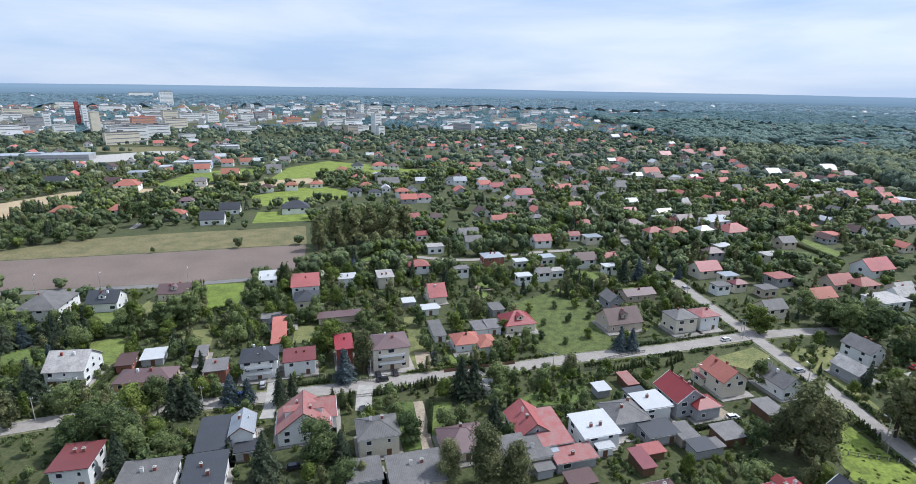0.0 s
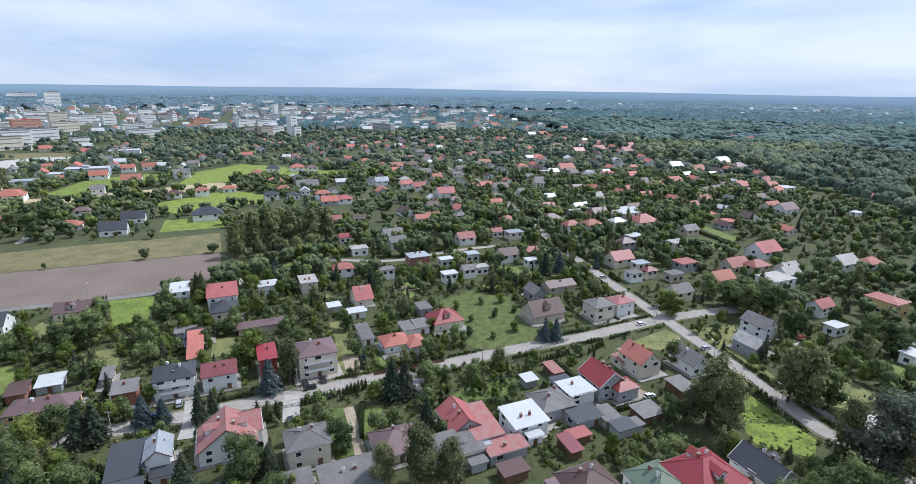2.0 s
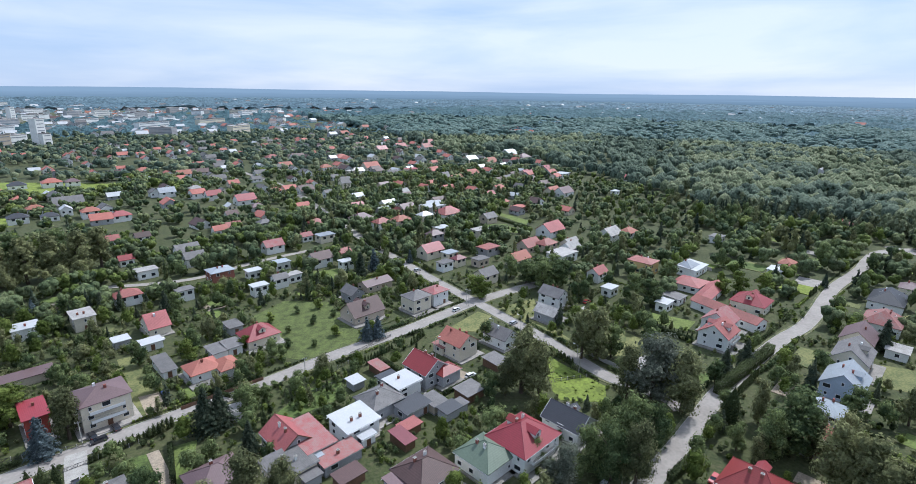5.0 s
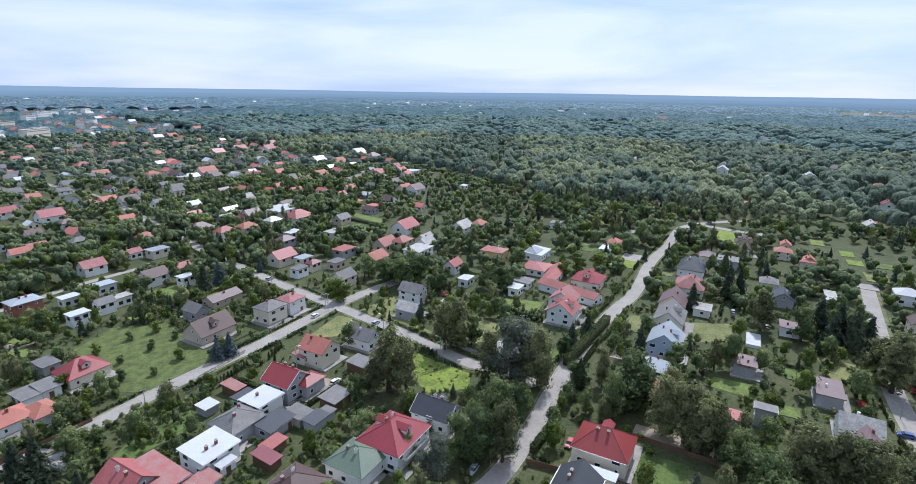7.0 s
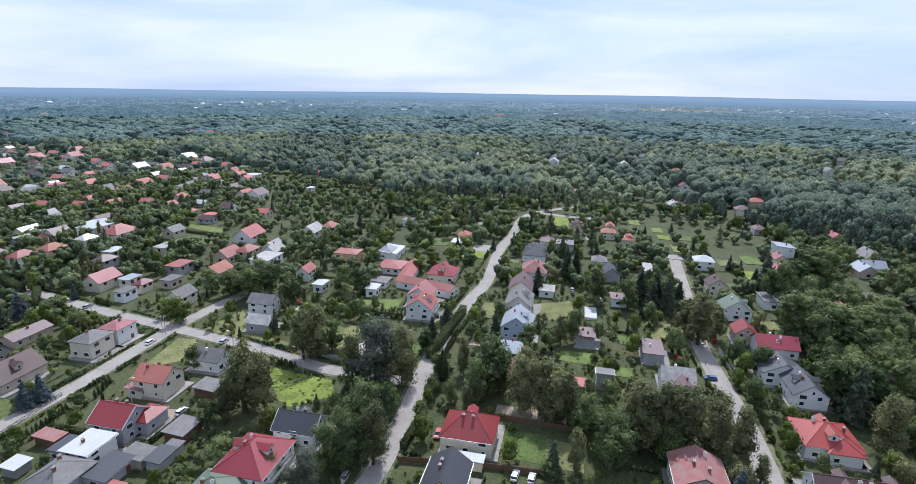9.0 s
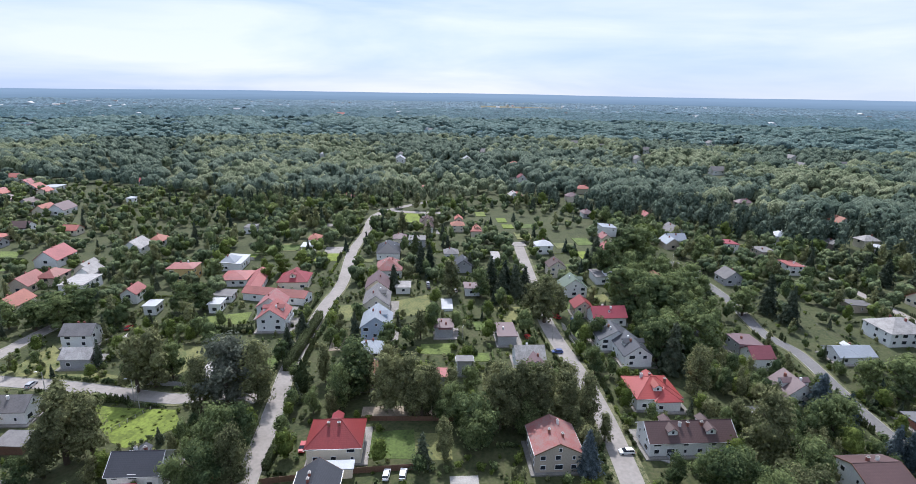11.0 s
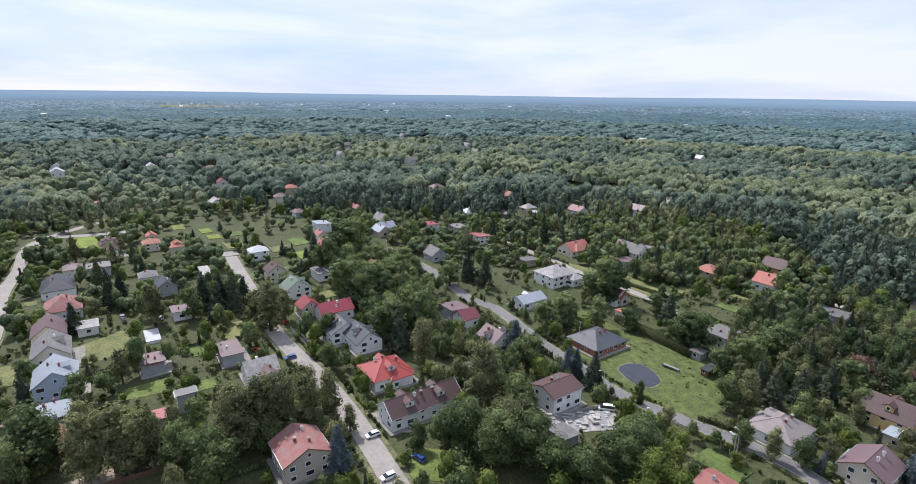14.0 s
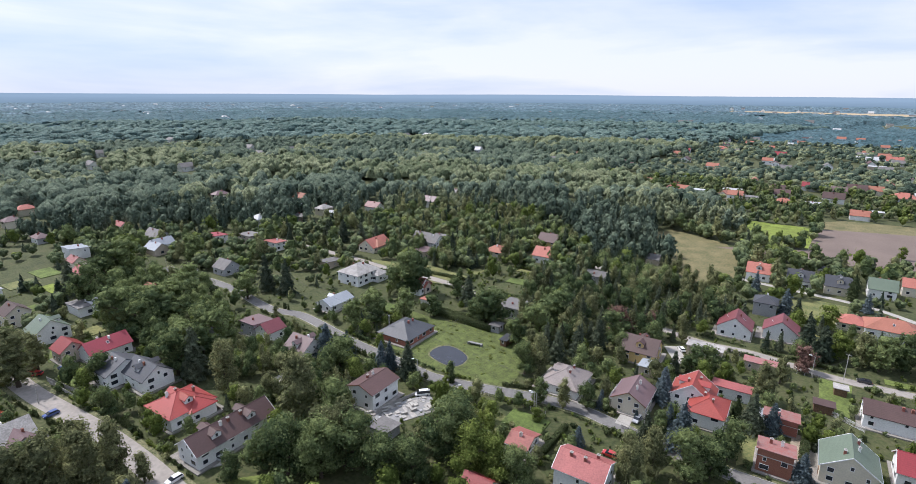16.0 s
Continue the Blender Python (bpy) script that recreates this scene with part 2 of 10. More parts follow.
M_WILD = surface("rough_meadow_grass", (0.094, 0.118, 0.030), 0.96, large=3.0, fine=0.6, vary=0.5, bump=0.5)
M_WATER = surface("dark_pond_water", (0.028, 0.032, 0.042), 0.12, vary=0.2, bump=0.05, fine=2.0)
M_CAR = {k: surface("car_paint_" + k, c, 0.3, coat=0.8, vary=0.03, bump=0) for k, c in {
    "white": (0.78, 0.78, 0.78), "silver": (0.42, 0.43, 0.45), "black": (0.02, 0.02, 0.025), "red": (0.42, 0.025, 0.025), "blue": (0.03, 0.07, 0.26), "yellow": (0.65, 0.50, 0.05)}.items()}
M_TYRE = surface("tyre_rubber", (0.02, 0.02, 0.02), 0.9, vary=0.1)
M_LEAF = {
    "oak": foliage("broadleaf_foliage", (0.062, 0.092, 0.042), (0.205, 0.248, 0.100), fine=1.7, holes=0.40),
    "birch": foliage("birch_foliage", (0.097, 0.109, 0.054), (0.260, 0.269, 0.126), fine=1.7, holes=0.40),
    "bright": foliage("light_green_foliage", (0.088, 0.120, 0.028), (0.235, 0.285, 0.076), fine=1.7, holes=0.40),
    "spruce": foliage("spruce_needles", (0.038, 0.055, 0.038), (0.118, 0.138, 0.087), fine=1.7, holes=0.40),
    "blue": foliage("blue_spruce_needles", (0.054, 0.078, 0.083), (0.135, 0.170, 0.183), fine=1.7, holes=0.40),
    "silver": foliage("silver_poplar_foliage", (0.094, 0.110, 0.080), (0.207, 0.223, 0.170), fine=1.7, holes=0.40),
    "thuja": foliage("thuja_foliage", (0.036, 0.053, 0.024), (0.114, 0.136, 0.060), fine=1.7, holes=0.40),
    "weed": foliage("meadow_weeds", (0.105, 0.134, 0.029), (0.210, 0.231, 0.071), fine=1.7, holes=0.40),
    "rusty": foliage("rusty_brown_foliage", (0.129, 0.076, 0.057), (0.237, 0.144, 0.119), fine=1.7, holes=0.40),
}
# all but the spruce lean cooler than M_LEAF: distance haze mixed into the colour
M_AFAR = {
    "oak": foliage("hazed_broadleaf_foliage", (0.048, 0.074, 0.040), (0.155, 0.188, 0.088), fine=0.9),
    "birch": foliage("hazed_birch_foliage", (0.076, 0.096, 0.048), (0.200, 0.225, 0.104), fine=0.9),
    "bright": foliage("hazed_light_green_foliage", (0.078, 0.106, 0.028), (0.210, 0.248, 0.074), fine=0.9),
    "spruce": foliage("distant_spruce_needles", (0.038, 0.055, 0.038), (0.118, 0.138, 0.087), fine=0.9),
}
# woodland greens greyed and blued: aerial haze put into the base colour
M_HAZED_DARK_WOOD = foliage("hazed_dark_woodland", (0.056, 0.083, 0.060), (0.138, 0.173, 0.120), large=36.0, fine=0.55)
M_HAZED_OLIVE_WOOD = foliage("hazed_olive_woodland", (0.105, 0.133, 0.072), (0.220, 0.244, 0.141), large=36.0, fine=0.55)
# distance haze painted into the leaf colour: each farther wood is bluer
M_HAZED_FAR = foliage("hazed_distant_woodland", (0.064, 0.111, 0.102), (0.150, 0.210, 0.181), large=80.0, fine=0.3)
M_HAZED_CANOPY = foliage("hazed_far_canopy", (0.069, 0.124, 0.141), (0.147, 0.217, 0.235), large=110.0, fine=0.14)
M_HAZED_LASTWOOD = foliage("hazed_farthest_canopy", (0.088, 0.143, 0.181), (0.155, 0.223, 0.260), large=160.0, fine=0.07)
M_BAND = surface("far_window_bands", (0.21, 0.23, 0.26), 0.3, vary=0.2, bump=0)


def mixed_ground():
    """Garden ground: rough grass with dry, dark and bare patches."""
    m = bpy.data.materials.new("garden_ground")
    m.use_nodes = True
    n, l = m.node_tree.nodes, m.node_tree.links
    b = n["Principled BSDF"]
    b.inputs["Roughness"].default_value = 0.96
    geo = n.new("ShaderNodeNewGeometry")
    out = None
    for scale, detail, stops in ((0.045, 5, ((0.35, (0.028, 0.039, 0.011)), (0.5, (0.057, 0.071, 0.019)), (0.68, (0.087, 0.085, 0.034)))),
                                 (0.21, 4, ((0.36, (0.024, 0.034, 0.010)), (0.5, (0.060, 0.073, 0.021)), (0.66, (0.105, 0.090, 0.049)))),
                                 (0.9, 3, ((0.35, (0.021, 0.030, 0.010)), (0.5, (0.060, 0.073, 0.022)), (0.70, (0.112, 0.098, 0.056))))):
        t, r = n.new("ShaderNodeTexNoise"), n.new("ShaderNodeValToRGB")
        t.inputs["Scale"].default_value, t.inputs["Detail"].default_value = scale, detail
        l.new(geo.outputs["Position"], t.inputs["Vector"])
        r.color_ramp.elements.new(0.5)
        for e, (at, c) in zip(r.color_ramp.elements, stops):
            e.position, e.color = at, (*c, 1)
        l.new(t.outputs["Fac"], r.inputs["Fac"])
        if out is None:
            out = r.outputs["Color"]
        else:
            mx = n.new("ShaderNodeMix")
            mx.data_type = "RGBA"
            mx.inputs["Factor"].default_value = 0.45
            l.new(out, mx.inputs["A"])
            l.new(r.outputs["Color"], mx.inputs["B"])
            out = mx.outputs["Result"]
    l.new(out, b.inputs["Base Color"])
    bu = n.new("ShaderNodeBump")
    bu.inputs["Strength"].default_value, bu.inputs["Distance"].default_value = 0.6, 0.2
    l.new(t.outputs["Fac"], bu.inputs["Height"])
    l.new(bu.outputs["Normal"], b.inputs["Normal"])
    return m


M_GROUND = mixed_ground()

# ---- building blocks ----
GRID = 16.0        # the streets' direction, degrees from +x


def mesh_of(name, verts, faces, mat):
    me = bpy.data.meshes.new(name)
    me.from_pydata([tuple(v) for v in verts], [], [tuple(f) for f in faces])
    for m in (mat if isinstance(mat, (list, tuple)) else [mat]):
        me.materials.append(m)
    me.update()
    return me


def part(name, data, parent, label="", at=None):
    ob = new(name, data)
    ob.parent = parent
    if at is not None:
        ob.matrix_basis = at
    if label:
        ob["label"] = label
    return ob


def box(x0, x1, y0, y1, z0, z1):
    v = [(x0, y0, z0), (x1, y0, z0), (x1, y1, z0), (x0, y1, z0), (x0, y0, z1), (x1, y0, z1), (x1, y1, z1), (x0, y1, z1)]
    return v, [(3, 2, 1, 0), (4, 5, 6, 7), (0, 1, 5, 4), (1, 2, 6, 5), (2, 3, 7, 6), (3, 0, 4, 7)]


def boxes(*dims):
    vs, fs = [], []
    for d in dims:
        v, f = box(*d)
        fs += [tuple(i + len(vs) for i in q) for q in f]
        vs += v
    return vs, fs


def rod(points, radii, sides=6):
    """A tapered tube along points."""
    vs, fs = [], []
    for k, (p, r) in enumerate(zip(points, radii)):
        p = Vector(p)
        a = Vector(points[min(k + 1, len(points) - 1)]) - Vector(points[max(k - 1, 0)])
        a.normalize()
        s = a.cross(Vector((0.3, 1, 0.2))).normalized()
        u = a.cross(s)
        for i in range(sides):
            w = 2 * math.pi * i / sides
            vs.append(p + r * (math.cos(w) * s + math.sin(w) * u))
        if k:
            for i in range(sides):
                j = (i + 1) % sides
                fs.append(((k - 1) * sides + i, (k - 1) * sides + j, k * sides + j, k * sides + i))
    fs.append(tuple(range((len(points) - 1) * sides, len(points) * sides)))
    fs.append(tuple(range(sides - 1, -1, -1)))
    return vs, fs


# occupied ground, one cell a metre: 1 things and roads, 2 open land
CELL0, CELLS = -900, 2400
TAKEN = np.zeros((CELLS, CELLS), np.uint8)


def take(points, value, grow=0.0):
    p = np.array(points, float) - CELL0
    c = p.mean(0)
    if grow:
        p = c + (p - c) * (1 + grow / np.maximum(1e-3, np.linalg.norm(p - c, axis=1)))[:, None]
    lo, hi = np.maximum(0, np.floor(p.min(0)).astype(int)), np.minimum(CELLS - 1, np.ceil(p.max(0)).astype(int))
    if (hi <= lo).any():
        return
    gx, gy = np.meshgrid(np.arange(lo[0], hi[0] + 1), np.arange(lo[1], hi[1] + 1), indexing="ij")
    inside = np.zeros(gx.shape, bool)
    for (x0, y0), (x1, y1) in zip(p, np.roll(p, -1, 0)):
        if y0 != y1:
            inside ^= ((y0 > gy + .5) != (y1 > gy + .5)) & (gx + .5 < (x1 - x0) * (gy + .5 - y0) / (y1 - y0) + x0)
    view_ = TAKEN[lo[0]:hi[0] + 1, lo[1]:hi[1] + 1]
    view_[inside & ((view_ == 0) | (value != 3))] = value


def free(x, y):
    i, j = int(x - CELL0), int(y - CELL0)
    return not (0 <= i < CELLS and 0 <= j < CELLS) or TAKEN[i, j] == 0


# ---- ground, fields, roads ----
def make_ground():
    rings = [0, 60, 120, 200, 300, 450, 700, 1000, 1500, 2200, 3200, 4700]
    n = 72
    vs = [(0, 0, 0)]
    for r in rings[1:]:
        for i in range(n):
            a = 2 * math.pi * i / n
            vs.append((r * math.cos(a), r * math.sin(a), 0))
    fs = [(0, 1 + i, 1 + (i + 1) % n) for i in range(n)]
    for k in range(len(rings) - 2):
        o = 1 + k * n
        fs += [(o + i, o + n + i, o + n + (i + 1) % n, o + (i + 1) % n) for i in range(n)]
    tagged(new("ground", mesh_of("ground", vs, fs, M_GROUND)), "rough grassy ground of gardens and verges", "ground", kind="structure")


LAYER = [0.0]


def patch(name, points, mat, label, mark=2, lift=None):
    """An open piece of land: a low slab of turf or soil on the ground."""
    LAYER[0] += 0.0015
    z = lift if lift is not None else 0.03 + LAYER[0]
    n = len(points)
    area = sum(points[i][0] * points[(i + 1) % n][1] - points[(i + 1) % n][0] * points[i][1] for i in range(n))
    if area < 0:
        points = points[::-1]
    vs = [(x, y, -0.05) for x, y in points] + [(x, y, z) for x, y in points]
    fs = [tuple(range(n, 2 * n))] + [(i, (i + 1) % n, n + (i + 1) % n, n + i) for i in range(n)]
    ob = new(name, mesh_of(name, vs, fs, mat))
    tagged(ob, label, name.replace("_", " "), kind="structure")
    if mark:
        take(points, mark)
    return ob


def ribbon(points, lo, hi, z0, z1):
    """A strip between two offsets from a line, as a slab."""
    pts = [Vector(p) for p in points]
    vs, fs = [], []
    for k, p in enumerate(pts):
        d = (pts[min(k + 1, len(pts) - 1)] - pts[max(k - 1, 0)]).normalized()
        s = Vector((-d.y, d.x))
        for off, z in ((lo, z0), (hi, z0), (hi, z1), (lo, z1)):
            q = p + s * off
            vs.append((q.x, q.y, z))
        if k:
            a, b = 4 * (k - 1), 4 * k
            fs += [(a + 3, b + 3, b + 2, a + 2), (a, b, b + 3, a + 3), (a + 2, b + 2, b + 1, a + 1)]
    fs += [(0, 3, 2, 1), (4 * len(pts) - 4, 4 * len(pts) - 3, 4 * len(pts) - 2, 4 * len(pts) - 1)]
    return vs, fs


def smooth(points, n=6):
    pts = [Vector(p) for p in points]
    out = []
    for i in range(len(pts) - 1):
        p0, p1, p2, p3 = pts[max(i - 1, 0)], pts[i], pts[i + 1], pts[min(i + 2, len(pts) - 1)]
        for k in range(n):
            t = k / n
            out.append(0.5 * (2 * p1 + (p2 - p0) * t + (2 * p0 - 5 * p1 + 4 * p2 - p3) * t * t + (3 * p1 - p0 - 3 * p2 + p3) * t ** 3))
    return out + [pts[-1]]


def road(points, width, label, mat=None, kerb=False, verge=1.2, name="road", clear=0.045):
    pts = smooth(points)
    LAYER[0] += 0.0015
    z = 0.10 + LAYER[0]
    ob = new(name, mesh_of(name, *ribbon(pts, -width / 2, width / 2, -0.05, z), mat or M_ROAD))
    tagged(ob, label, name, kind="structure")
    if verge:
        for s in (-1, 1):
            a, b = sorted((s * width / 2, s * (width / 2 + verge)))
            part("verge", mesh_of("verge", *ribbon(pts, a, b, -0.05, z - 0.05), M_VERGE), ob, "sandy grass verge")
    if kerb:
        for s in (-1, 1):
            a, b = sorted((s * width / 2, s * (width / 2 + 0.15)))
            part("kerb", mesh_of("kerb", *ribbon(pts, a, b, -0.05, z + 0.1), M_CONC), ob, "grey concrete kerb")
    half = width / 2 + 0.6
    for p, q in zip(pts, pts[1:]):
        d = (q - p).normalized()
        s = Vector((-d.y, d.x)) * half
        p, q = p - d, q + d
        take([(p + s)[:], (q + s)[:], (q - s)[:], (p - s)[:]], 1)
        reach = 4.0
        while reach < max(5.0, min(16.0, p.length * clear)):
            c = -p.normalized() * reach
            take([(p + s + c)[:], (q + s + c)[:], (q - s + c)[:], (p - s + c)[:]], 3)
            reach += 4.0
    return ob


# ---- houses ----
def window_mesh(w, h, glass):
    """A frame in one piece, with its sill edge and the reveal; the pane too where glass."""
    a, e = w / 2, 0.1
    vs = [(-a, .05, 0), (a, .05, 0), (a, .05, h), (-a, .05, h), (-a, -.06, 0), (a, -.06, 0), (a, -.06, h), (-a, -.06, h),
          (-a + e, -.06, e), (a - e, -.06, e), (a - e, -.06, h - e), (-a + e, -.06, h - e), (-a + e, .0, e), (a - e, .0, e), (a - e, .0, h - e), (-a + e, .0, h - e)]
    fs = []
    for k in range(4):
        q = (k + 1) % 4
        fs += [(k, q, 4 + q, 4 + k), (4 + k, 4 + q, 8 + q, 8 + k), (8 + k, 8 + q, 12 + q, 12 + k)]
    me = mesh_of("window", vs, fs + ([(12, 13, 14, 15)] if glass else []), [M_FRAME, M_GLASS])
    if glass:
        me.polygons[12].material_index = 1
    return me


def pane_mesh(w, h):
    return mesh_of("pane", *box(-w / 2 + 0.1, w / 2 - 0.1, 0.0, 0.04, 0.1, h - 0.1), M_GLASS)


SIZES = ((1.5, 1.4), (0.9, 1.2), (2.2, 1.5))
WINDOWS = {k: (window_mesh(*k, False), pane_mesh(*k)) for k in SIZES}
PLAIN = {k: window_mesh(*k, True) for k in SIZES}


def glaze(key, parent, at, fine):
    """A window: frame and pane apart where it is near, in one where it is far."""
    if not fine:
        return part("window", PLAIN[key], parent, at=at)
    wi = part("window", WINDOWS[key][0], parent, at=at)
    part("pane", WINDOWS[key][1], wi)
    return wi


DOOR = mesh_of("door", *boxes((-0.55, 0.55, -0.05, 0.04, 0, 2.1), (-0.65, -0.55, -0.08, 0.04, 0, 2.2), (0.55, 0.65, -0.08, 0.04, 0, 2.2), (-0.55, 0.55, -0.08, 0.04, 2.1, 2.2)), M_WOOD)
GARAGE = mesh_of("garage_door", *boxes((-1.3, 1.3, -0.04, 0.04, 0, 0.52), (-1.3, 1.3, -0.05, 0.04, 0.54, 1.06), (-1.3, 1.3, -0.04, 0.04, 1.08, 1.6), (-1.3, 1.3, -0.05, 0.04, 1.62, 2.2)), M_WOOD)
CHIMNEY = mesh_of("chimney", *box(-0.35, 0.35, -0.28, 0.28, 0, 1.9), M_BRICK)
CHIMNEY_W = mesh_of("chimney", *box(-0.35, 0.35, -0.28, 0.28, 0, 1.9), WALL["white"])
CAP = mesh_of("cap", *boxes((-0.43, 0.43, -0.36, 0.36, 1.9, 2.0), (-0.25, -0.05, -0.1, 0.1, 2.0, 2.3), (0.05, 0.25, -0.1, 0.1, 2.0, 2.3)), M_CONC)
SKYLIGHT = mesh_of("skylight", *box(-0.4, 0.4, -0.6, 0.6, 0, 0.1), M_FRAME)
SKYPANE = mesh_of("pane", *box(-0.32, 0.32, -0.5, 0.5, 0.1, 0.12), M_GLASS)


def slab(quads, thick):
    """Roof planes with thickness: each polygon sunk straight down."""
    vs, fs = [], []
    for q in quads:
        n, o = len(q), len(vs)
        vs += list(q) + [(x, y, z - thick) for x, y, z in q]
        fs += [tuple(o + i for i in range(n)), tuple(o + n + i for i in range(n - 1, -1, -1))]
        fs += [(o + i, o + n + i, o + n + (i + 1) % n, o + (i + 1) % n) for i in range(n)]
    return vs, fs


def roof_planes(kind, w, d, h, rise, over):
    a, b = w / 2 + over, d / 2 + over
    drop = rise * over / (d / 2) if kind in ("gable", "hip") else 0
    z = h - drop
    top = h + rise
    if kind == "gable":
        return [[(-a, -b, z), (a, -b, z), (a, 0, top), (-a, 0, top)], [(a, b, z), (-a, b, z), (-a, 0, top), (a, 0, top)]]
    if kind == "hip":
        r = max(0.0, w / 2 - d / 2 * 0.95)
        if r < 0.3:
            return [[(-a, -b, z), (a, -b, z), (0, 0, top)], [(a, -b, z), (a, b, z), (0, 0, top)], [(a, b, z), (-a, b, z), (0, 0, top)], [(-a, b, z), (-a, -b, z), (0, 0, top)]]
        return [[(-a, -b, z), (a, -b, z), (r, 0, top), (-r, 0, top)], [(a, b, z), (-a, b, z), (-r, 0, top), (r, 0, top)],
                [(a, -b, z), (a, b, z), (r, 0, top)], [(-a, b, z), (-a, -b, z), (-r, 0, top)]]
    if kind == "mono":
        return [[(-a, -b, h + 0.1), (a, -b, h + 0.1), (a, b, h + rise), (-a, b, h + rise)]]
    return [[(-a, -b, h + 0.22), (a, -b, h + 0.22), (a, b, h + 0.3), (-a, b, h + 0.3)]]


def house(x, y, w, d, h, roof, colour, wall, yaw=0.0, ridge="u", rise=None, chimneys=1, storeys=None, windows=True, label="", name="house", dormer=0, sky=0, balcony=False, garage=False, over=0.5):
    """A house, garage or shed. w along the street grid, d across it; ridge along either."""
    r = random.Random(int(x * 13 + y * 7))
    if ridge == "v":
        w, d, yaw = d, w, yaw + 90
    if roof == "hip" and d > w:
        w, d, yaw = d, w, yaw + 90
    if rise is None:
        rise = {"gable": 0.36 * d, "hip": 0.27 * d, "mono": 0.10 * d}.get(roof, 0)
    fine = math.hypot(x, y) < 125
    closer = math.hypot(x, y) < 170
    ob = new(name)
    ob.matrix_basis = pose(x, y, 0, 0, 0, GRID + yaw)
    storeys = storeys or max(1, round((h - 0.4) / 2.8))
    wm, rm = WALL[wall], ROOF[colour]
    # walls with their gables
    a, b = w / 2, d / 2
    low = [(-a, -b), (a, -b), (a, b), (-a, b)]
    back = h + rise * 0.88 if roof == "mono" else h
    vs = [(px, py, 0) for px, py in low] + [(-a, -b, h), (a, -b, h), (a, b, back), (-a, b, back)]
    fs = [(0, 1, 5, 4), (2, 3, 7, 6)]
    if roof == "gable":
        vs += [(a, 0, h + rise - 0.1), (-a, 0, h + rise - 0.1)]
        fs += [(1, 2, 6, 8, 5), (3, 0, 4, 9, 7), (4, 5, 8, 9), (6, 7, 9, 8)]
    else:
        fs += [(1, 2, 6, 5), (3, 0, 4, 7), (4, 5, 6, 7)]
    walls = part("wall", mesh_of("wall", vs, fs, wm), ob)
    if windows and closer:
        part("plinth", mesh_of("plinth", *boxes((-a - 0.05, a + 0.05, -b - 0.05, b + 0.05, -0.1, 0.5)), M_PLINTH), ob)
    planes = roof_planes(roof, w, d, h + 0.16, rise, over)
    top = part("roof", mesh_of("roof", *slab(planes, 0.2), rm), ob)
    e = over + 0.08
    zz = h + 0.05 - (rise * over / (d / 2) if roof in ("gable", "hip") else -0.05)
    if windows and closer:
        for s in (-1, 1):
            part("gutter", mesh_of("gutter", *box(-a - over, a + over, min(s * (b + over), s * (b + e + 0.06)), max(s * (b + over), s * (b + e + 0.06)), zz - 0.12, zz + 0.02), M_METAL if colour != "white" else M_FRAME), top)
    if windows and closer and roof in ("gable", "hip"):
        oa, ob_, peak = a + over, b + over, h + 0.16 + rise
        low_z = h + 0.16 - rise * over / (d / 2)
        if roof == "gable":
            quads = [[(s * oa - 0.06, t * ob_, low_z + 0.03), (s * oa + 0.06, t * ob_, low_z + 0.03), (s * oa + 0.06, 0, peak + 0.03), (s * oa - 0.06, 0, peak + 0.03)][::t] for s in (-1, 1) for t in (-1, 1)]
            part("bargeboard", mesh_of("bargeboard", *slab(quads, 0.3), M_FRAME if r.random() < 0.6 else M_WOOD), top)
            lines = [[(-oa, 0, peak), (oa, 0, peak)]]
        else:
            q = max(0.0, w / 2 - d / 2 * 0.95)
            q = q if q >= 0.3 else 0.0
            lines = [[(s * oa, t * ob_, low_z), (s * q, 0, peak)] for s in (-1, 1) for t in (-1, 1)] + ([[(-q, 0, peak), (q, 0, peak)]] if q else [])
        rv, rf = [], []
        for line in lines:
            v, f = rod(line, [0.11, 0.11], 6)
            rf += [tuple(i + len(rv) for i in t) for t in f]
            rv += v
        part("ridge_tiles", mesh_of("ridge_tiles", rv, rf, rm), top)
    if windows and name == "house" and math.hypot(x, y) < 240:
        g0, g1, g2 = r.uniform(0.8, 2.2), r.uniform(1.5, 4.0), r.uniform(0.6, 1.6)
        part("paved_apron", mesh_of("paved_apron", *box(-a - g0, a + g2, -b - g1, b + g2, -0.1, 0.42), M_APRON), ob, "grey block paving round the walls")
    for k in range(chimneys):
        cx = (k - (chimneys - 1) / 2) * min(3.0, w * 0.3) + r.uniform(-0.6, 0.6)
        cy = r.choice((-1, 1)) * d * 0.13
        cz = h + (rise * (1 - abs(cy) / (d / 2)) if roof in ("gable", "hip") else (rise * 0.6 if roof == "mono" else 0.2)) - 0.7
        c = part("chimney", CHIMNEY if r.random() < 0.75 else CHIMNEY_W, top, at=pose(cx, cy, cz))
        if closer:
            part("cap", CAP, c)
    for k in range(sky):
        s = -1 if k % 2 == 0 else 1
        f = 0.5
        part("skylight", SKYLIGHT, top, "white-framed roof window", at=pose((k // 2 * 2 - sky / 2 + 1) * 1.6, s * b * f, h + 0.17 + rise * (1 - f), -s * -math.degrees(math.atan2(rise, d / 2)) if s < 0 else -math.degrees(math.atan2(rise, d / 2))))
        part("pane", SKYPANE, top.children[-1])
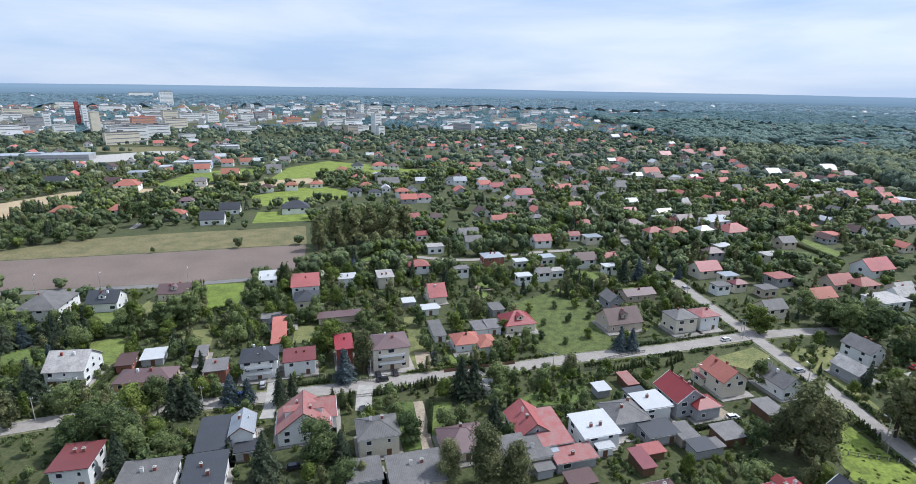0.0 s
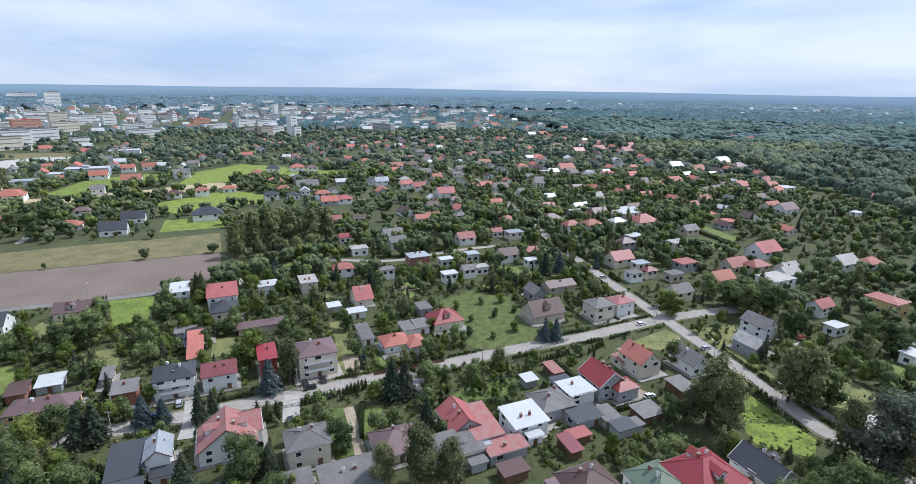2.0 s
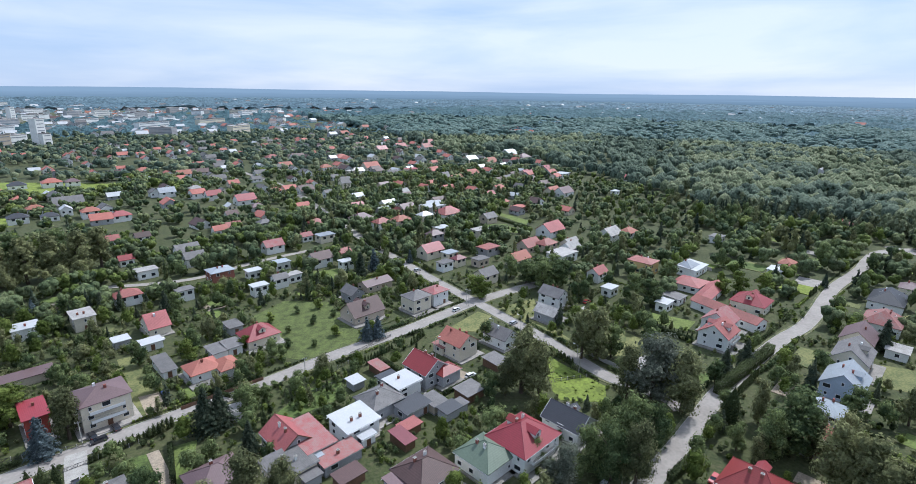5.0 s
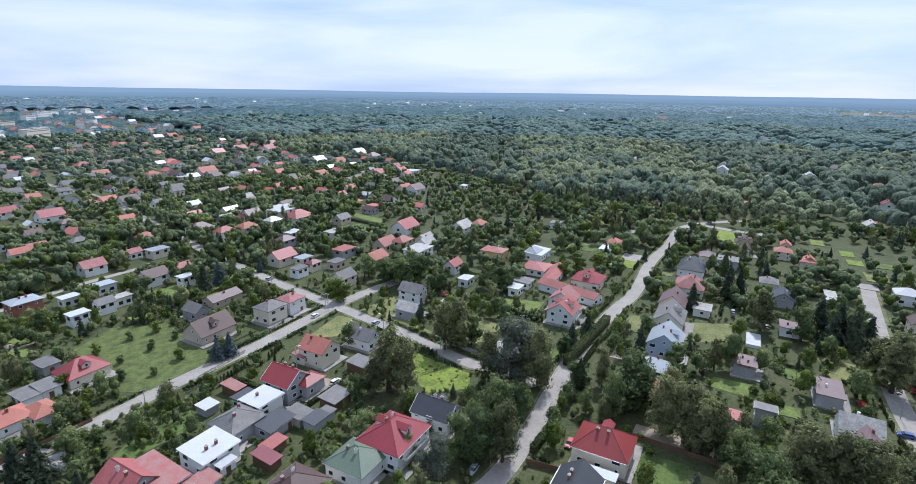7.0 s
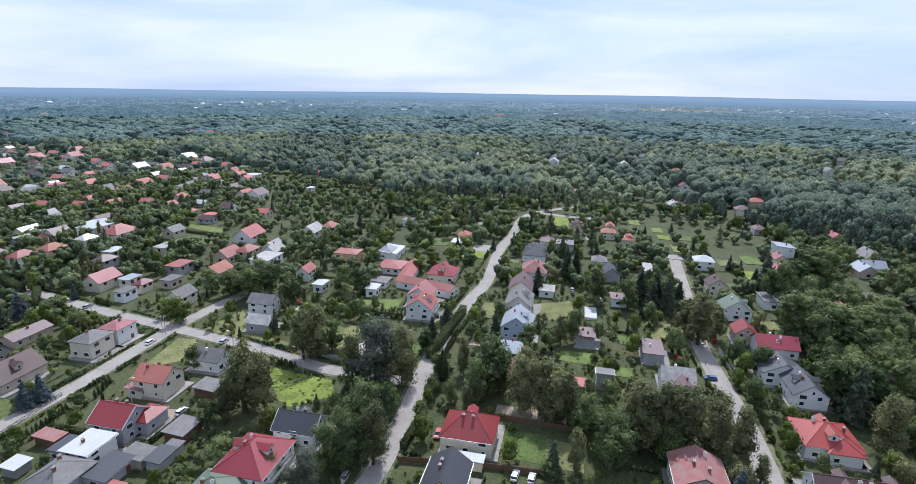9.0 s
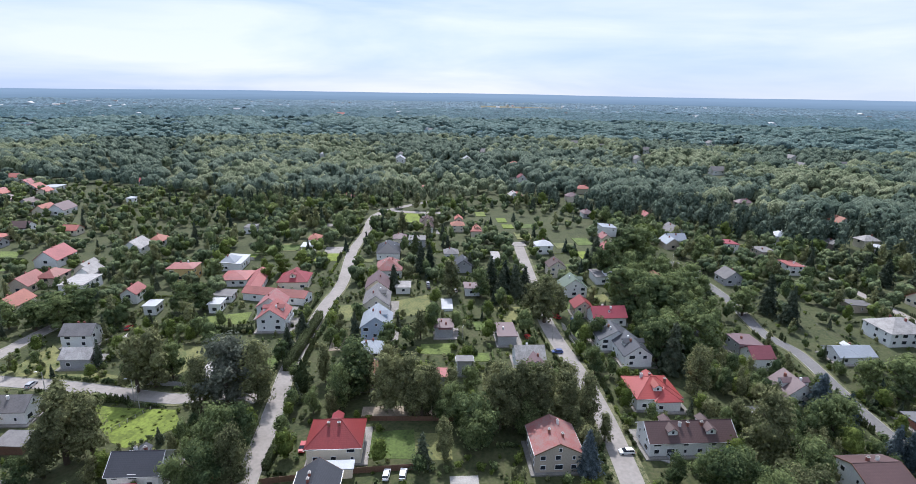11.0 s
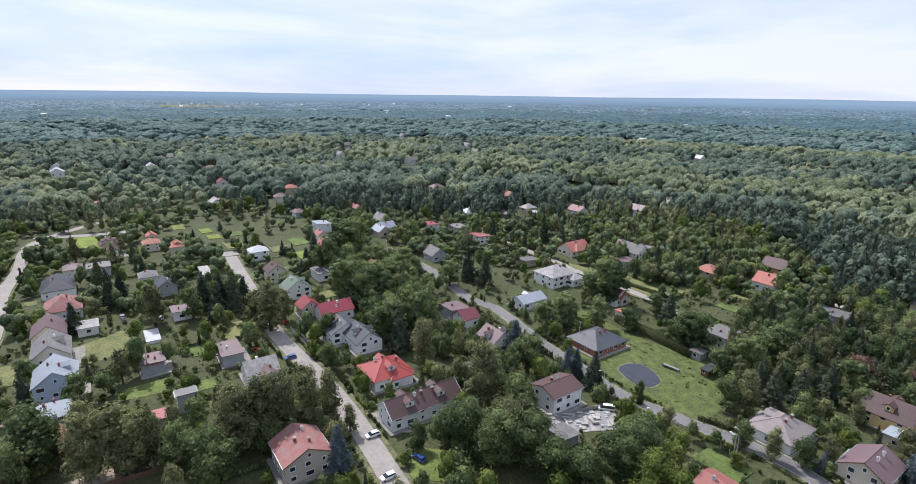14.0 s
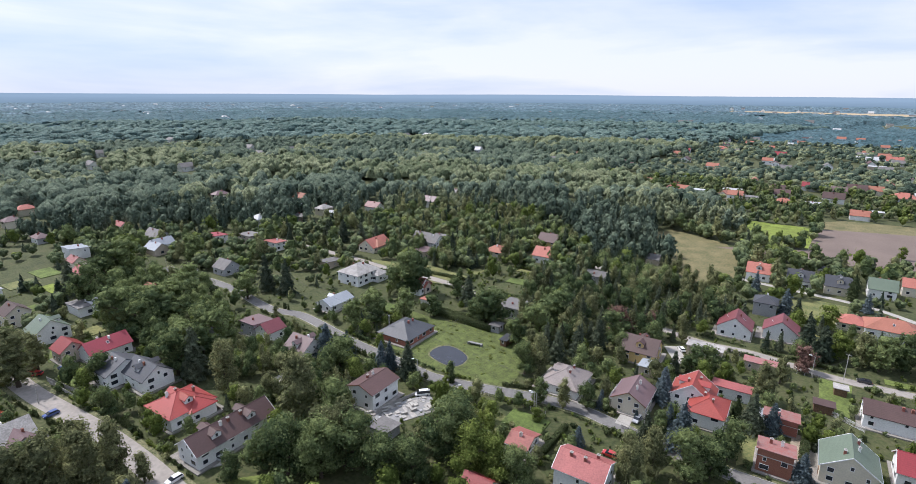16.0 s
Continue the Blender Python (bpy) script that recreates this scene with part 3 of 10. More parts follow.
    for k in range(dormer):
        s = -1 if k % 2 == 0 else 1
        dx = (0 if dormer < 3 else (k // 2 - 0.5) * w * 0.45)
        dw = min(2.6, w * 0.28)
        f = 0.72
        dz = h + 0.1 + rise * (1 - f)
        dm = part("dormer", mesh_of("dormer", *gable_box(dw, b * f * 0.95, rise * 0.42, dw * 0.32), wm), ob, at=pose(dx, s * b * f, dz, 0, 0, 0 if s < 0 else 180))
        part("dormer_roof", mesh_of("dormer_roof", *slab([[(-dw / 2 - .3, -0.4, rise * .42 - .12), (0, -0.4, rise * .42 + dw * .36), (0, b * f * .95, rise * .42 + dw * .36), (-dw / 2 - .3, b * f * .95, rise * .42 - .12)][::-1],
             [(dw / 2 + .3, -0.4, rise * .42 - .12), (0, -0.4, rise * .42 + dw * .36), (0, b * f * .95, rise * .42 + dw * .36), (dw / 2 + .3, b * f * .95, rise * .42 - .12)]], 0.15), rm), dm)
        glaze((0.9, 1.2), dm, pose(0, -0.04, 0.25), False)
    if windows:
        # bays on each side, storey by storey
        step = (h - 0.5) / storeys
        for side in range(4):
            length = w if side % 2 == 0 else d
            bays = max(1, int(length / 3.7))
            m = [pose(0, -b, 0), pose(a, 0, 0, 0, 0, 90), pose(0, b, 0, 0, 0, 180), pose(-a, 0, 0, 0, 0, -90)][side]
            for st in range(storeys):
                for k in range(bays):
                    if r.random() < 0.22:
                        continue
                    u = (k + 0.5 - bays / 2) * length / bays + r.uniform(-0.25, 0.25)
                    if st == 0 and side == 0 and k == bays // 2:
                        part("door", DOOR, ob, at=m @ pose(u, -0.03, 0.12))
                        continue
                    if st == 0 and garage and side == 0 and k == 0:
                        part("garage_door", GARAGE, ob, at=m @ pose(u, -0.03, 0.1))
                        continue
                    key = r.choice(((1.5, 1.4), (1.5, 1.4), (0.9, 1.2), (2.2, 1.5))) if length / bays > 2.9 else (0.9, 1.2)
                    glaze(key, ob, m @ pose(u, -0.04, 0.55 + st * step + 0.75), fine)
            if roof == "gable" and side % 2 == 1 and rise > 2.2:
                glaze((0.9, 1.2), ob, m @ pose(0.3, -0.04, h + 0.35), fine)
        if balcony:
            for st in range(1, storeys):
                zb = 0.3 + st * step
                bal = part("balcony", mesh_of("balcony", *box(-a * 0.7, a * 0.7, -b - 1.4, -b, zb, zb + 0.18), M_CONC), ob, "concrete balcony slab")
                part("railing", mesh_of("railing", *boxes((-a * 0.7, a * 0.7, -b - 1.4, -b - 1.34, zb + 0.18, zb + 1.1), (-a * 0.7, -a * 0.7 + 0.06, -b - 1.34, -b, zb + 0.18, zb + 1.1), (a * 0.7 - 0.06, a * 0.7, -b - 1.34, -b, zb + 0.18, zb + 1.1)), M_FRAME), bal)
    names = {"gable": "pitched", "hip": "hipped", "mono": "lean-to", "flat": "flat"}
    tint = {"red": "red sheet", "coral": "coral tile", "scarlet": "bright red tile", "tan": "grey-tan tile", "slate": "slate-grey", "rust": "weathered red", "pink": "faded red", "maroon": "maroon", "brown": "brown", "mauve": "mauve-brown sheet", "dark": "charcoal", "grey": "grey", "steel": "blue-grey sheet", "asbestos": "grey corrugated cement", "white": "white sheet", "green": "grey-green"}[colour]
    size = {1: "single-storey", 2: "two-storey", 3: "three-storey"}.get(storeys, "tall")
    text = label or f"{size} {wall} {'house' if name == 'house' else name.replace('_', ' ')} with a {names[roof]} {tint} roof"
    tagged(ob, text, name.replace("_", " "), group="detached houses" if name == "house" else "")
    ca, sa = math.cos(radians(GRID + yaw)), math.sin(radians(GRID + yaw))
    take([(x + ca * px - sa * py, y + sa * px + ca * py) for px, py in ((-a - 1.5, -b - 1.5), (a + 1.5, -b - 1.5), (a + 1.5, b + 1.5), (-a - 1.5, b + 1.5))], 1)
    yard(x, y, w * 0.45, 7.0)
    return ob


def yard(x, y, half, deep):
    """Keep the open yard before a house, on the side of the valley street, free of chance trees."""
    q = Vector((x, y)).normalized()
    s = Vector((-q.y, q.x)) * half
    deep = max(deep, 0.035 * math.hypot(x, y))
    p0, p1 = Vector((x, y)), Vector((x, y)) - q * (deep + half)
    take([(p0 + s)[:], (p1 + s)[:], (p1 - s)[:], (p0 - s)[:]], 3)


def gable_box(w, l, h, rise):
    a = w / 2
    v = [(-a, 0, -0.6), (a, 0, -0.6), (a, l, -0.6), (-a, l, -0.6), (-a, 0, h), (a, 0, h), (a, l, h), (-a, l, h), (0, 0, h + rise), (0, l, h + rise)]
    return v, [(0, 1, 5, 8, 4), (2, 3, 7, 9, 6), (1, 2, 6, 5), (3, 0, 4, 7), (4, 8, 9, 7), (8, 5, 6, 9)]


def far_house(x, y, w, d, h, roof, colour, wall, yaw=0.0):
    """A house far off: walls, roof, chimney and a few windows."""
    r = random.Random(int(x * 31 + y * 17))
    if d > w:
        w, d, yaw = d, w, yaw + 90
    ob = new("house")
    ob.matrix_basis = pose(x, y, 0, 0, 0, GRID + yaw)
    a, b = w / 2, d / 2
    rise = {"gable": 0.38 * d, "hip": 0.3 * d}.get(roof, 0)
    vs = [(-a, -b, 0), (a, -b, 0), (a, b, 0), (-a, b, 0), (-a, -b, h), (a, -b, h), (a, b, h), (-a, b, h)]
    fs = [(0, 1, 5, 4), (2, 3, 7, 6)]
    if roof == "gable":
        vs += [(a, 0, h + rise - 0.1), (-a, 0, h + rise - 0.1)]
        fs += [(1, 2, 6, 8, 5), (3, 0, 4, 9, 7)]
    else:
        fs += [(1, 2, 6, 5), (3, 0, 4, 7), (4, 5, 6, 7)]
    part("wall", mesh_of("wall", vs, fs, WALL[wall]), ob)
    top = part("roof", mesh_of("roof", *slab(roof_planes(roof, w, d, h + 0.16, rise, 0.5), 0.25), ROOF[colour]), ob)
    if roof != "flat":
        part("chimney", CHIMNEY, top, at=pose(r.uniform(-a, a) * 0.4, b * 0.2, h + rise * 0.75 - 0.5))
    for side in range(4):
        m = [pose(0, -b, 0), pose(a, 0, 0, 0, 0, 90), pose(0, b, 0, 0, 0, 180), pose(-a, 0, 0, 0, 0, -90)][side]
        u = (w if side % 2 == 0 else d) * 0.24
        for s in (-1, 1) if side == 0 else (0,) if side != 2 else ():
            part("window", PLAINWIN, ob, at=m @ pose(s * u, -0.03, min(h - 2.0, 3.6) if h > 4.5 else 1.1))
    tagged(ob, f"{wall} house with a {colour} {'pitched' if roof == 'gable' else 'hipped' if roof == 'hip' else 'flat'} roof among garden trees", "house", group="detached houses")
    ca, sa = math.cos(radians(GRID + yaw)), math.sin(radians(GRID + yaw))
    take([(x + ca * px - sa * py, y + sa * px + ca * py) for px, py in ((-a - 1.5, -b - 1.5), (a + 1.5, -b - 1.5), (a + 1.5, b + 1.5), (-a - 1.5, b + 1.5))], 1)
    if math.hypot(x, y) < 400:
        take([(x - 8 * x / math.hypot(x, y) + px, y - 8 * y / math.hypot(x, y) + py) for px, py in ((-5, -5), (5, -5), (5, 5), (-5, 5))], 1)
    return ob


PLAINWIN = mesh_of("window", *boxes((-0.9, 0.9, -0.02, 0.04, 0, 1.5)), M_GLASS)


def block(x, y, w, d, h, wall, yaw=0.0, roofc="grey", name="apartment_block", label=""):
    """A slab of flats or a long hall: storeys with window bands between piers."""
    ob = new(name)
    ob.matrix_basis = pose(x, y, 0, 0, 0, GRID + yaw)
    if name == "apartment_block":
        w, h = w * 0.62, h * 1.12
    a, b = w / 2, d / 2
    part("wall", mesh_of("wall", *box(-a, a, -b, b, 0, h), WALL[wall]), ob)
    part("roof", mesh_of("roof", *boxes((-a - 0.3, a + 0.3, -b - 0.3, b + 0.3, h, h + 0.8), (-a * 0.2, a * 0.1, -b * 0.4, b * 0.4, h + 0.8, h + 3.0)), ROOF[roofc]), ob)
    n = max(1, int(h / 5.2))
    for st in range(n):
        z = (st + 0.4) * h / n
        part("window_band", mesh_of("window_band", *box(-a + 2, a - 2, -b - 0.1, b + 0.1, z, z + 1.3), M_BAND), ob)
    tagged(ob, label or f"{wall} {n}-storey block of flats with rows of windows", name.replace("_", " "), group="blocks of the town")
    take([(x - w, y - w / 3), (x + w, y - w / 3), (x + w, y + w / 3), (x - w, y + w / 3)], 1)
    return ob


# ---- trees ----
def unit_sphere(level):
    bm = bmesh.new()
    bmesh.ops.create_icosphere(bm, subdivisions=level, radius=1.0)
    v = np.array([p.co[:] for p in bm.verts])
    f = np.array([[q.index for q in t.verts] for t in bm.faces])
    bm.free()
    return v, f


ICO0, ICO1, ICO2 = unit_sphere(0), unit_sphere(1), unit_sphere(2)


def lobes_for(kind, rng):
    """Ellipsoids of a crown for a tree 1 high: centre and radii."""
    out = []
    if kind in ("oak", "bright", "silver", "rusty"):
        for i in range(12):
            a = i * 2.4 + rng.uniform(-.4, .4)
            z = 0.18 + 0.62 * ((i * 5) % 12) / 11 + rng.uniform(-.04, .04)
            q = rng.uniform(0.13, 0.235) * (1.2 - 1.1 * abs(z - 0.45))
            s = rng.uniform(0.11, 0.17)
            out.append((q * math.cos(a), q * math.sin(a), z, s, s, s * rng.uniform(0.8, 1.05)))
        for i in range(4):
            a = i * 1.6 + rng.uniform(-.4, .4)
            out.append((0.13 * math.cos(a), 0.13 * math.sin(a), 0.16 + 0.03 * i, 0.14, 0.14, 0.13))
        out.append((0, 0, 0.8, 0.17, 0.17, 0.17))
        out.append((0, 0, 0.5, 0.22, 0.22, 0.32))
    elif kind == "birch":
        for i in range(11):
            a = i * 2.4 + rng.uniform(-.3, .3)
            z = 0.18 + 0.70 * i / 10
            q = rng.uniform(0.07, 0.16) * (1.3 - z)
            s = (0.16 - 0.08 * abs(z - 0.45)) * rng.uniform(0.75, 1.1)
            out.append((q * math.cos(a), q * math.sin(a), z, s, s, s * 1.35))
    return out


def crown(kind, leaves, size, seed, core=1):
    """Vertices and faces of a crown 1 high: leaf clumps over its boughs, on a darker inside."""
    rng = np.random.RandomState(seed)
    vs, fs = [], []
    pts, nrm = [], []
    if kind in ("spruce", "blue", "thuja"):
        n = leaves
        t = 1 - np.sqrt(rng.rand(n))
        tier = 9
        if kind == "thuja":
            rad = 0.13 * np.clip((1 - t) * 3.2, 0, 1) ** 0.6 * np.clip(0.55 + t * 4, 0, 1)
            z = 0.02 + 0.98 * t
        else:
            saw = 1 - (t * tier) % 1.0
            rad = (0.02 + 0.235 * (1 - t)) * (0.62 + 0.42 * saw)
            z = 0.06 + 0.93 * t
        a = rng.rand(n) * 6.283
        # boughs stand out in spokes
        if kind != "thuja":
            rad *= 1 + 0.22 * np.sin(a * 7 + np.floor(t * tier) * 2.1)
        rad *= rng.uniform(0.8, 1.08, n)
        pts = np.stack([rad * np.cos(a), rad * np.sin(a), z], 1)
        nrm = np.stack([np.cos(a), np.sin(a), np.full(n, 0.75 if kind != "thuja" else 0.2)], 1)
        ring = 8
        zs = [0.05, 0.3, 0.6, 0.97]
        rs = [0.09, 0.11, 0.09, 0.005] if kind == "thuja" else [0.175, 0.135, 0.075, 0.004]
        cv = np.array([(r * math.cos(6.283 * i / ring), r * math.sin(6.283 * i / ring), zz) for zz, r in zip(zs, rs) for i in range(ring)])
        cf = []
        for k in range(3):
            for i in range(ring):
                j = (i + 1) % ring
                cf += [(k * ring + i, k * ring + j, (k + 1) * ring + j), (k * ring + i, (k + 1) * ring + j, (k + 1) * ring + i)]
        vs.append(cv)
        fs.append(np.array(cf))
    else:
        if kind == "tuft":
            lob = [(rng.uniform(-.2, .2), rng.uniform(-.2, .2), rng.uniform(.45, .72), .27, .27, .27) for _ in range(2)] + [(0, 0, .42, .34, .34, .34)]
        elif kind == "tall":
            lob = [(rng.uniform(-.1, .1), rng.uniform(-.1, .1), .3 + .25 * q, .27 - .06 * q, .27 - .06 * q, .27) for q in range(3)]
        elif kind == "round":
            lob = [(.2 * math.cos(q * 2.1 + seed), .2 * math.sin(q * 2.1 + seed), rng.uniform(.5, .7), rng.uniform(.2, .27), rng.uniform(.2, .27), .24) for q in range(3)] + [(0, 0, .42, .34, .34, .36)]
        elif kind == "bush":
            lob = [(rng.uniform(-.3, .3), rng.uniform(-.3, .3), rng.uniform(.3, .6), .4, .4, .4) for _ in range(2)]
        else:
            lob = lobes_for(kind, rng)
        weight = np.array([l[3] * l[5] for l in lob])
        which = rng.choice(len(lob), leaves, p=weight / weight.sum())
        d = rng.normal(size=(leaves, 3))
        d[:, 2] = d[:, 2] * 0.9 + 0.25
        d /= np.linalg.norm(d, axis=1)[:, None]
        L = np.array(lob)
        pts = L[which, :3] + d * L[which, 3:] * rng.uniform(0.62, 1.12, leaves)[:, None] ** 0.7
        if kind == "birch":
            pts[:, 2] -= 0.02 * rng.rand(leaves)
        nrm = d
        sv, sf = (ICO0, ICO1, ICO2)[core]
        solid = {"round": 0.92, "tuft": 0.76, "tall": 0.76, "bush": 0.72}.get(kind, 0.68)
        o = 0
        for l in lob:
            vs.append(sv * (np.array(l[3:]) * solid) * rng.uniform(0.82, 1.1, (len(sv), 1)) + np.array(l[:3]))
            fs.append(sf + o)
            o += len(sv)
    # leaf clumps: bent diamonds, tilted off the bough's surface
    n = len(pts)
    tilt = nrm + np.array((0.0, 0.0, 0.3)) + rng.normal(size=(n, 3)) * 0.36
    tilt /= np.linalg.norm(tilt, axis=1)[:, None]
    s = np.cross(tilt, rng.normal(size=(n, 3)))
    s /= np.linalg.norm(s, axis=1)[:, None]
    u = np.cross(tilt, s)
    sz = size * rng.uniform(0.6, 1.35, (n, 1))
    quad = np.stack([pts - s * sz, pts - u * sz * 0.62 + tilt * sz * 0.12, pts + s * sz, pts + u * sz * 0.62 + tilt * sz * 0.12], 1).reshape(-1, 3)
    base = sum(len(v) for v in vs)
    q = base + np.arange(n)[:, None] * 4
    fs.append(np.concatenate([q + [0, 1, 2], q + [0, 2, 3]], 0).reshape(-1, 3))
    vs.append(quad)
    return np.concatenate(vs), np.concatenate(fs)


def raw_mesh(name, v, f, mat):
    me = bpy.data.meshes.new(name)
    me.vertices.add(len(v))
    me.vertices.foreach_set("co", np.asarray(v, np.float32).ravel())
    me.loops.add(len(f) * 3)
    me.polygons.add(len(f))
    me.polygons.foreach_set("loop_start", np.arange(len(f), dtype=np.int32) * 3)
    me.loops.foreach_set("vertex_index", np.asarray(f, np.int32).ravel())
    me.materials.append(mat)
    me.update(calc_edges=True)
    return me


def trunk_mesh(kind):
    if kind in ("spruce", "blue", "thuja"):
        return mesh_of("trunk", *rod([(0, 0, -0.02), (0, 0, 0.4), (0, 0, 0.9)], [0.022, 0.016, 0.004], 6), M_BARK)
    r = random.Random(4)
    v, f = rod([(0, 0, -0.02), (0.01, 0, 0.25), (-0.01, 0.01, 0.5), (0, 0, 0.75)], [0.03, 0.022, 0.015, 0.005], 7)
    for k in range(5):
        a, z = k * 1.3, 0.25 + 0.06 * k
        q = 0.26 if kind != "birch" else 0.12
        bv, bf = rod([(0, 0, z), (q * 0.5 * math.cos(a), q * 0.5 * math.sin(a), z + 0.11), (q * math.cos(a), q * math.sin(a), z + 0.22)], [0.013, 0.009, 0.003], 5)
        f += [tuple(i + len(v) for i in t) for t in bf]
        v += bv
    return mesh_of("trunk", v, f, M_BARK)


TREES = {}
TEXT = {"oak": "dense dark green broadleaf tree with a rounded crown", "birch": "tall loose birch with olive-green foliage", "bright": "fresh light green broadleaf garden tree",
        "silver": "tall silvery grey-green poplar beside the road", "spruce": "dark green spruce with tiered boughs", "blue": "blue-grey garden spruce with stiff tiered boughs", "thuja": "narrow dark green columnar thuja", "rusty": "withered tree with rusty brown foliage"}
COUNT = [0]


def tree(x, y, kind, h, spread=1.0, mark=True):
    """One tree of its kind, h metres high; its first of a variant is built, the others share its meshes."""
    COUNT[0] += 1
    far = 2 if math.hypot(x, y) > 175 else 1 if math.hypot(x, y) > 125 else 0
    key = (kind, far, COUNT[0] % (2 if kind in ("thuja", "silver", "rusty", "blue") else 3))
    m = pose(x, y, 0, 0, 0, (COUNT[0] * 67) % 360) @ Matrix.Diagonal((h * spread, h * spread, h, 1))
    name = {"oak": "broadleaf_tree", "birch": "birch_tree", "bright": "garden_tree", "silver": "poplar_tree", "spruce": "spruce_tree", "blue": "blue_spruce", "thuja": "thuja", "rusty": "withered_tree"}[kind]
    if key not in TREES:
        n, size = {"thuja": (260, 0.032), "spruce": (800, 0.039), "blue": (800, 0.039), "birch": (1000, 0.026), "silver": (1100, 0.026)}.get(kind, (1000, 0.030))
        if far == 2:
            n, size = int(n * 0.6), size * 1.25
        elif far == 0 and kind != "thuja":
            n, size = int(n * 3.2), size * 0.62
        else:
            n, size = int(n * 1.7), size * 0.82
        TREES[key] = (raw_mesh("crown", *crown(kind, n, size, 11 + 5 * key[2] + len(kind)), M_LEAF[kind]), trunk_mesh(kind))
    if kind == "thuja":
        ob = new(name, TREES[key][0])
    else:
        ob = new(name)
        part("trunk", TREES[key][1], ob)
        part("crown", TREES[key][0], ob)
    ob.matrix_basis = m
    tagged(ob, TEXT[kind], name.replace("_", " "), group="garden trees")
    if mark:
        q = h * spread * (0.3 if kind not in ("thuja",) else 0.12)
        take([(x - q, y - q), (x + q, y - q), (x + q, y + q), (x - q, y + q)], 1)
    return ob


def mass(name, spots, kinds, leaves, size, mat, label, core=1):
    """Many plants joined: spots are rows of x, y, height, spread."""
    if not len(spots):
        return
    spots = np.asarray(spots, float)
    temps = []
    for k, kind in enumerate(kinds):
        if kind in ("lump", "puff"):
            rng = np.random.RandomState(k + 3)
            bits = [(0, 0, .5, .42, .44)] + [(rng.uniform(-.26, .26), rng.uniform(-.26, .26), rng.uniform(.55, .78), rng.uniform(.18, .26), rng.uniform(.2, .26)) for _ in range(2 if kind == "puff" else 1)]
            v, f, o = [], [], 0
            for bx, by, bz, br, bh in bits:
                q = ICO1[0] * rng.uniform(0.78, 1.15, (len(ICO1[0]), 1)) * np.array((br, br, bh)) + (bx, by, bz)
                f += [t + o for t in ICO1[1] if q[t].mean(0)[2] > bz - (.2 if bx == 0 else .02)]
                v.append(q)
                o += len(q)
            v, f = np.concatenate(v), np.array(f)
        else:
            v, f = crown(kind, leaves, size, 50 + k, 0 if leaves >= 60 or kind == "bush" else core)
        temps.append((v, f))
    rng = np.random.RandomState(len(spots))
    pick = rng.randint(0, len(temps), len(spots))
    vs, fs, o = [], [], 0
    for k, (v, f) in enumerate(temps):
        s = spots[pick == k]
        if not len(s):
            continue
        a = rng.rand(len(s)) * 6.283
        c, sn = np.cos(a)[:, None], np.sin(a)[:, None]
        X = (v[None, :, 0] * c - v[None, :, 1] * sn) * (s[:, 2] * s[:, 3])[:, None] + s[:, :1]
        Y = (v[None, :, 0] * sn + v[None, :, 1] * c) * (s[:, 2] * s[:, 3])[:, None] + s[:, 1:2]
        Z = v[None, :, 2] * s[:, 2:3] - 0.02
        vs.append(np.stack([X, Y, np.broadcast_to(Z, X.shape)], -1).reshape(-1, 3))
        fs.append((f[None] + (o + np.arange(len(s)) * len(v))[:, None, None]).reshape(-1, 3))
        o += len(s) * len(v)
    ob = new(name, raw_mesh(name, np.concatenate(vs), np.concatenate(fs), mat))
    tagged(ob, label, name.replace("_", " "), kind="stuff")
    return ob


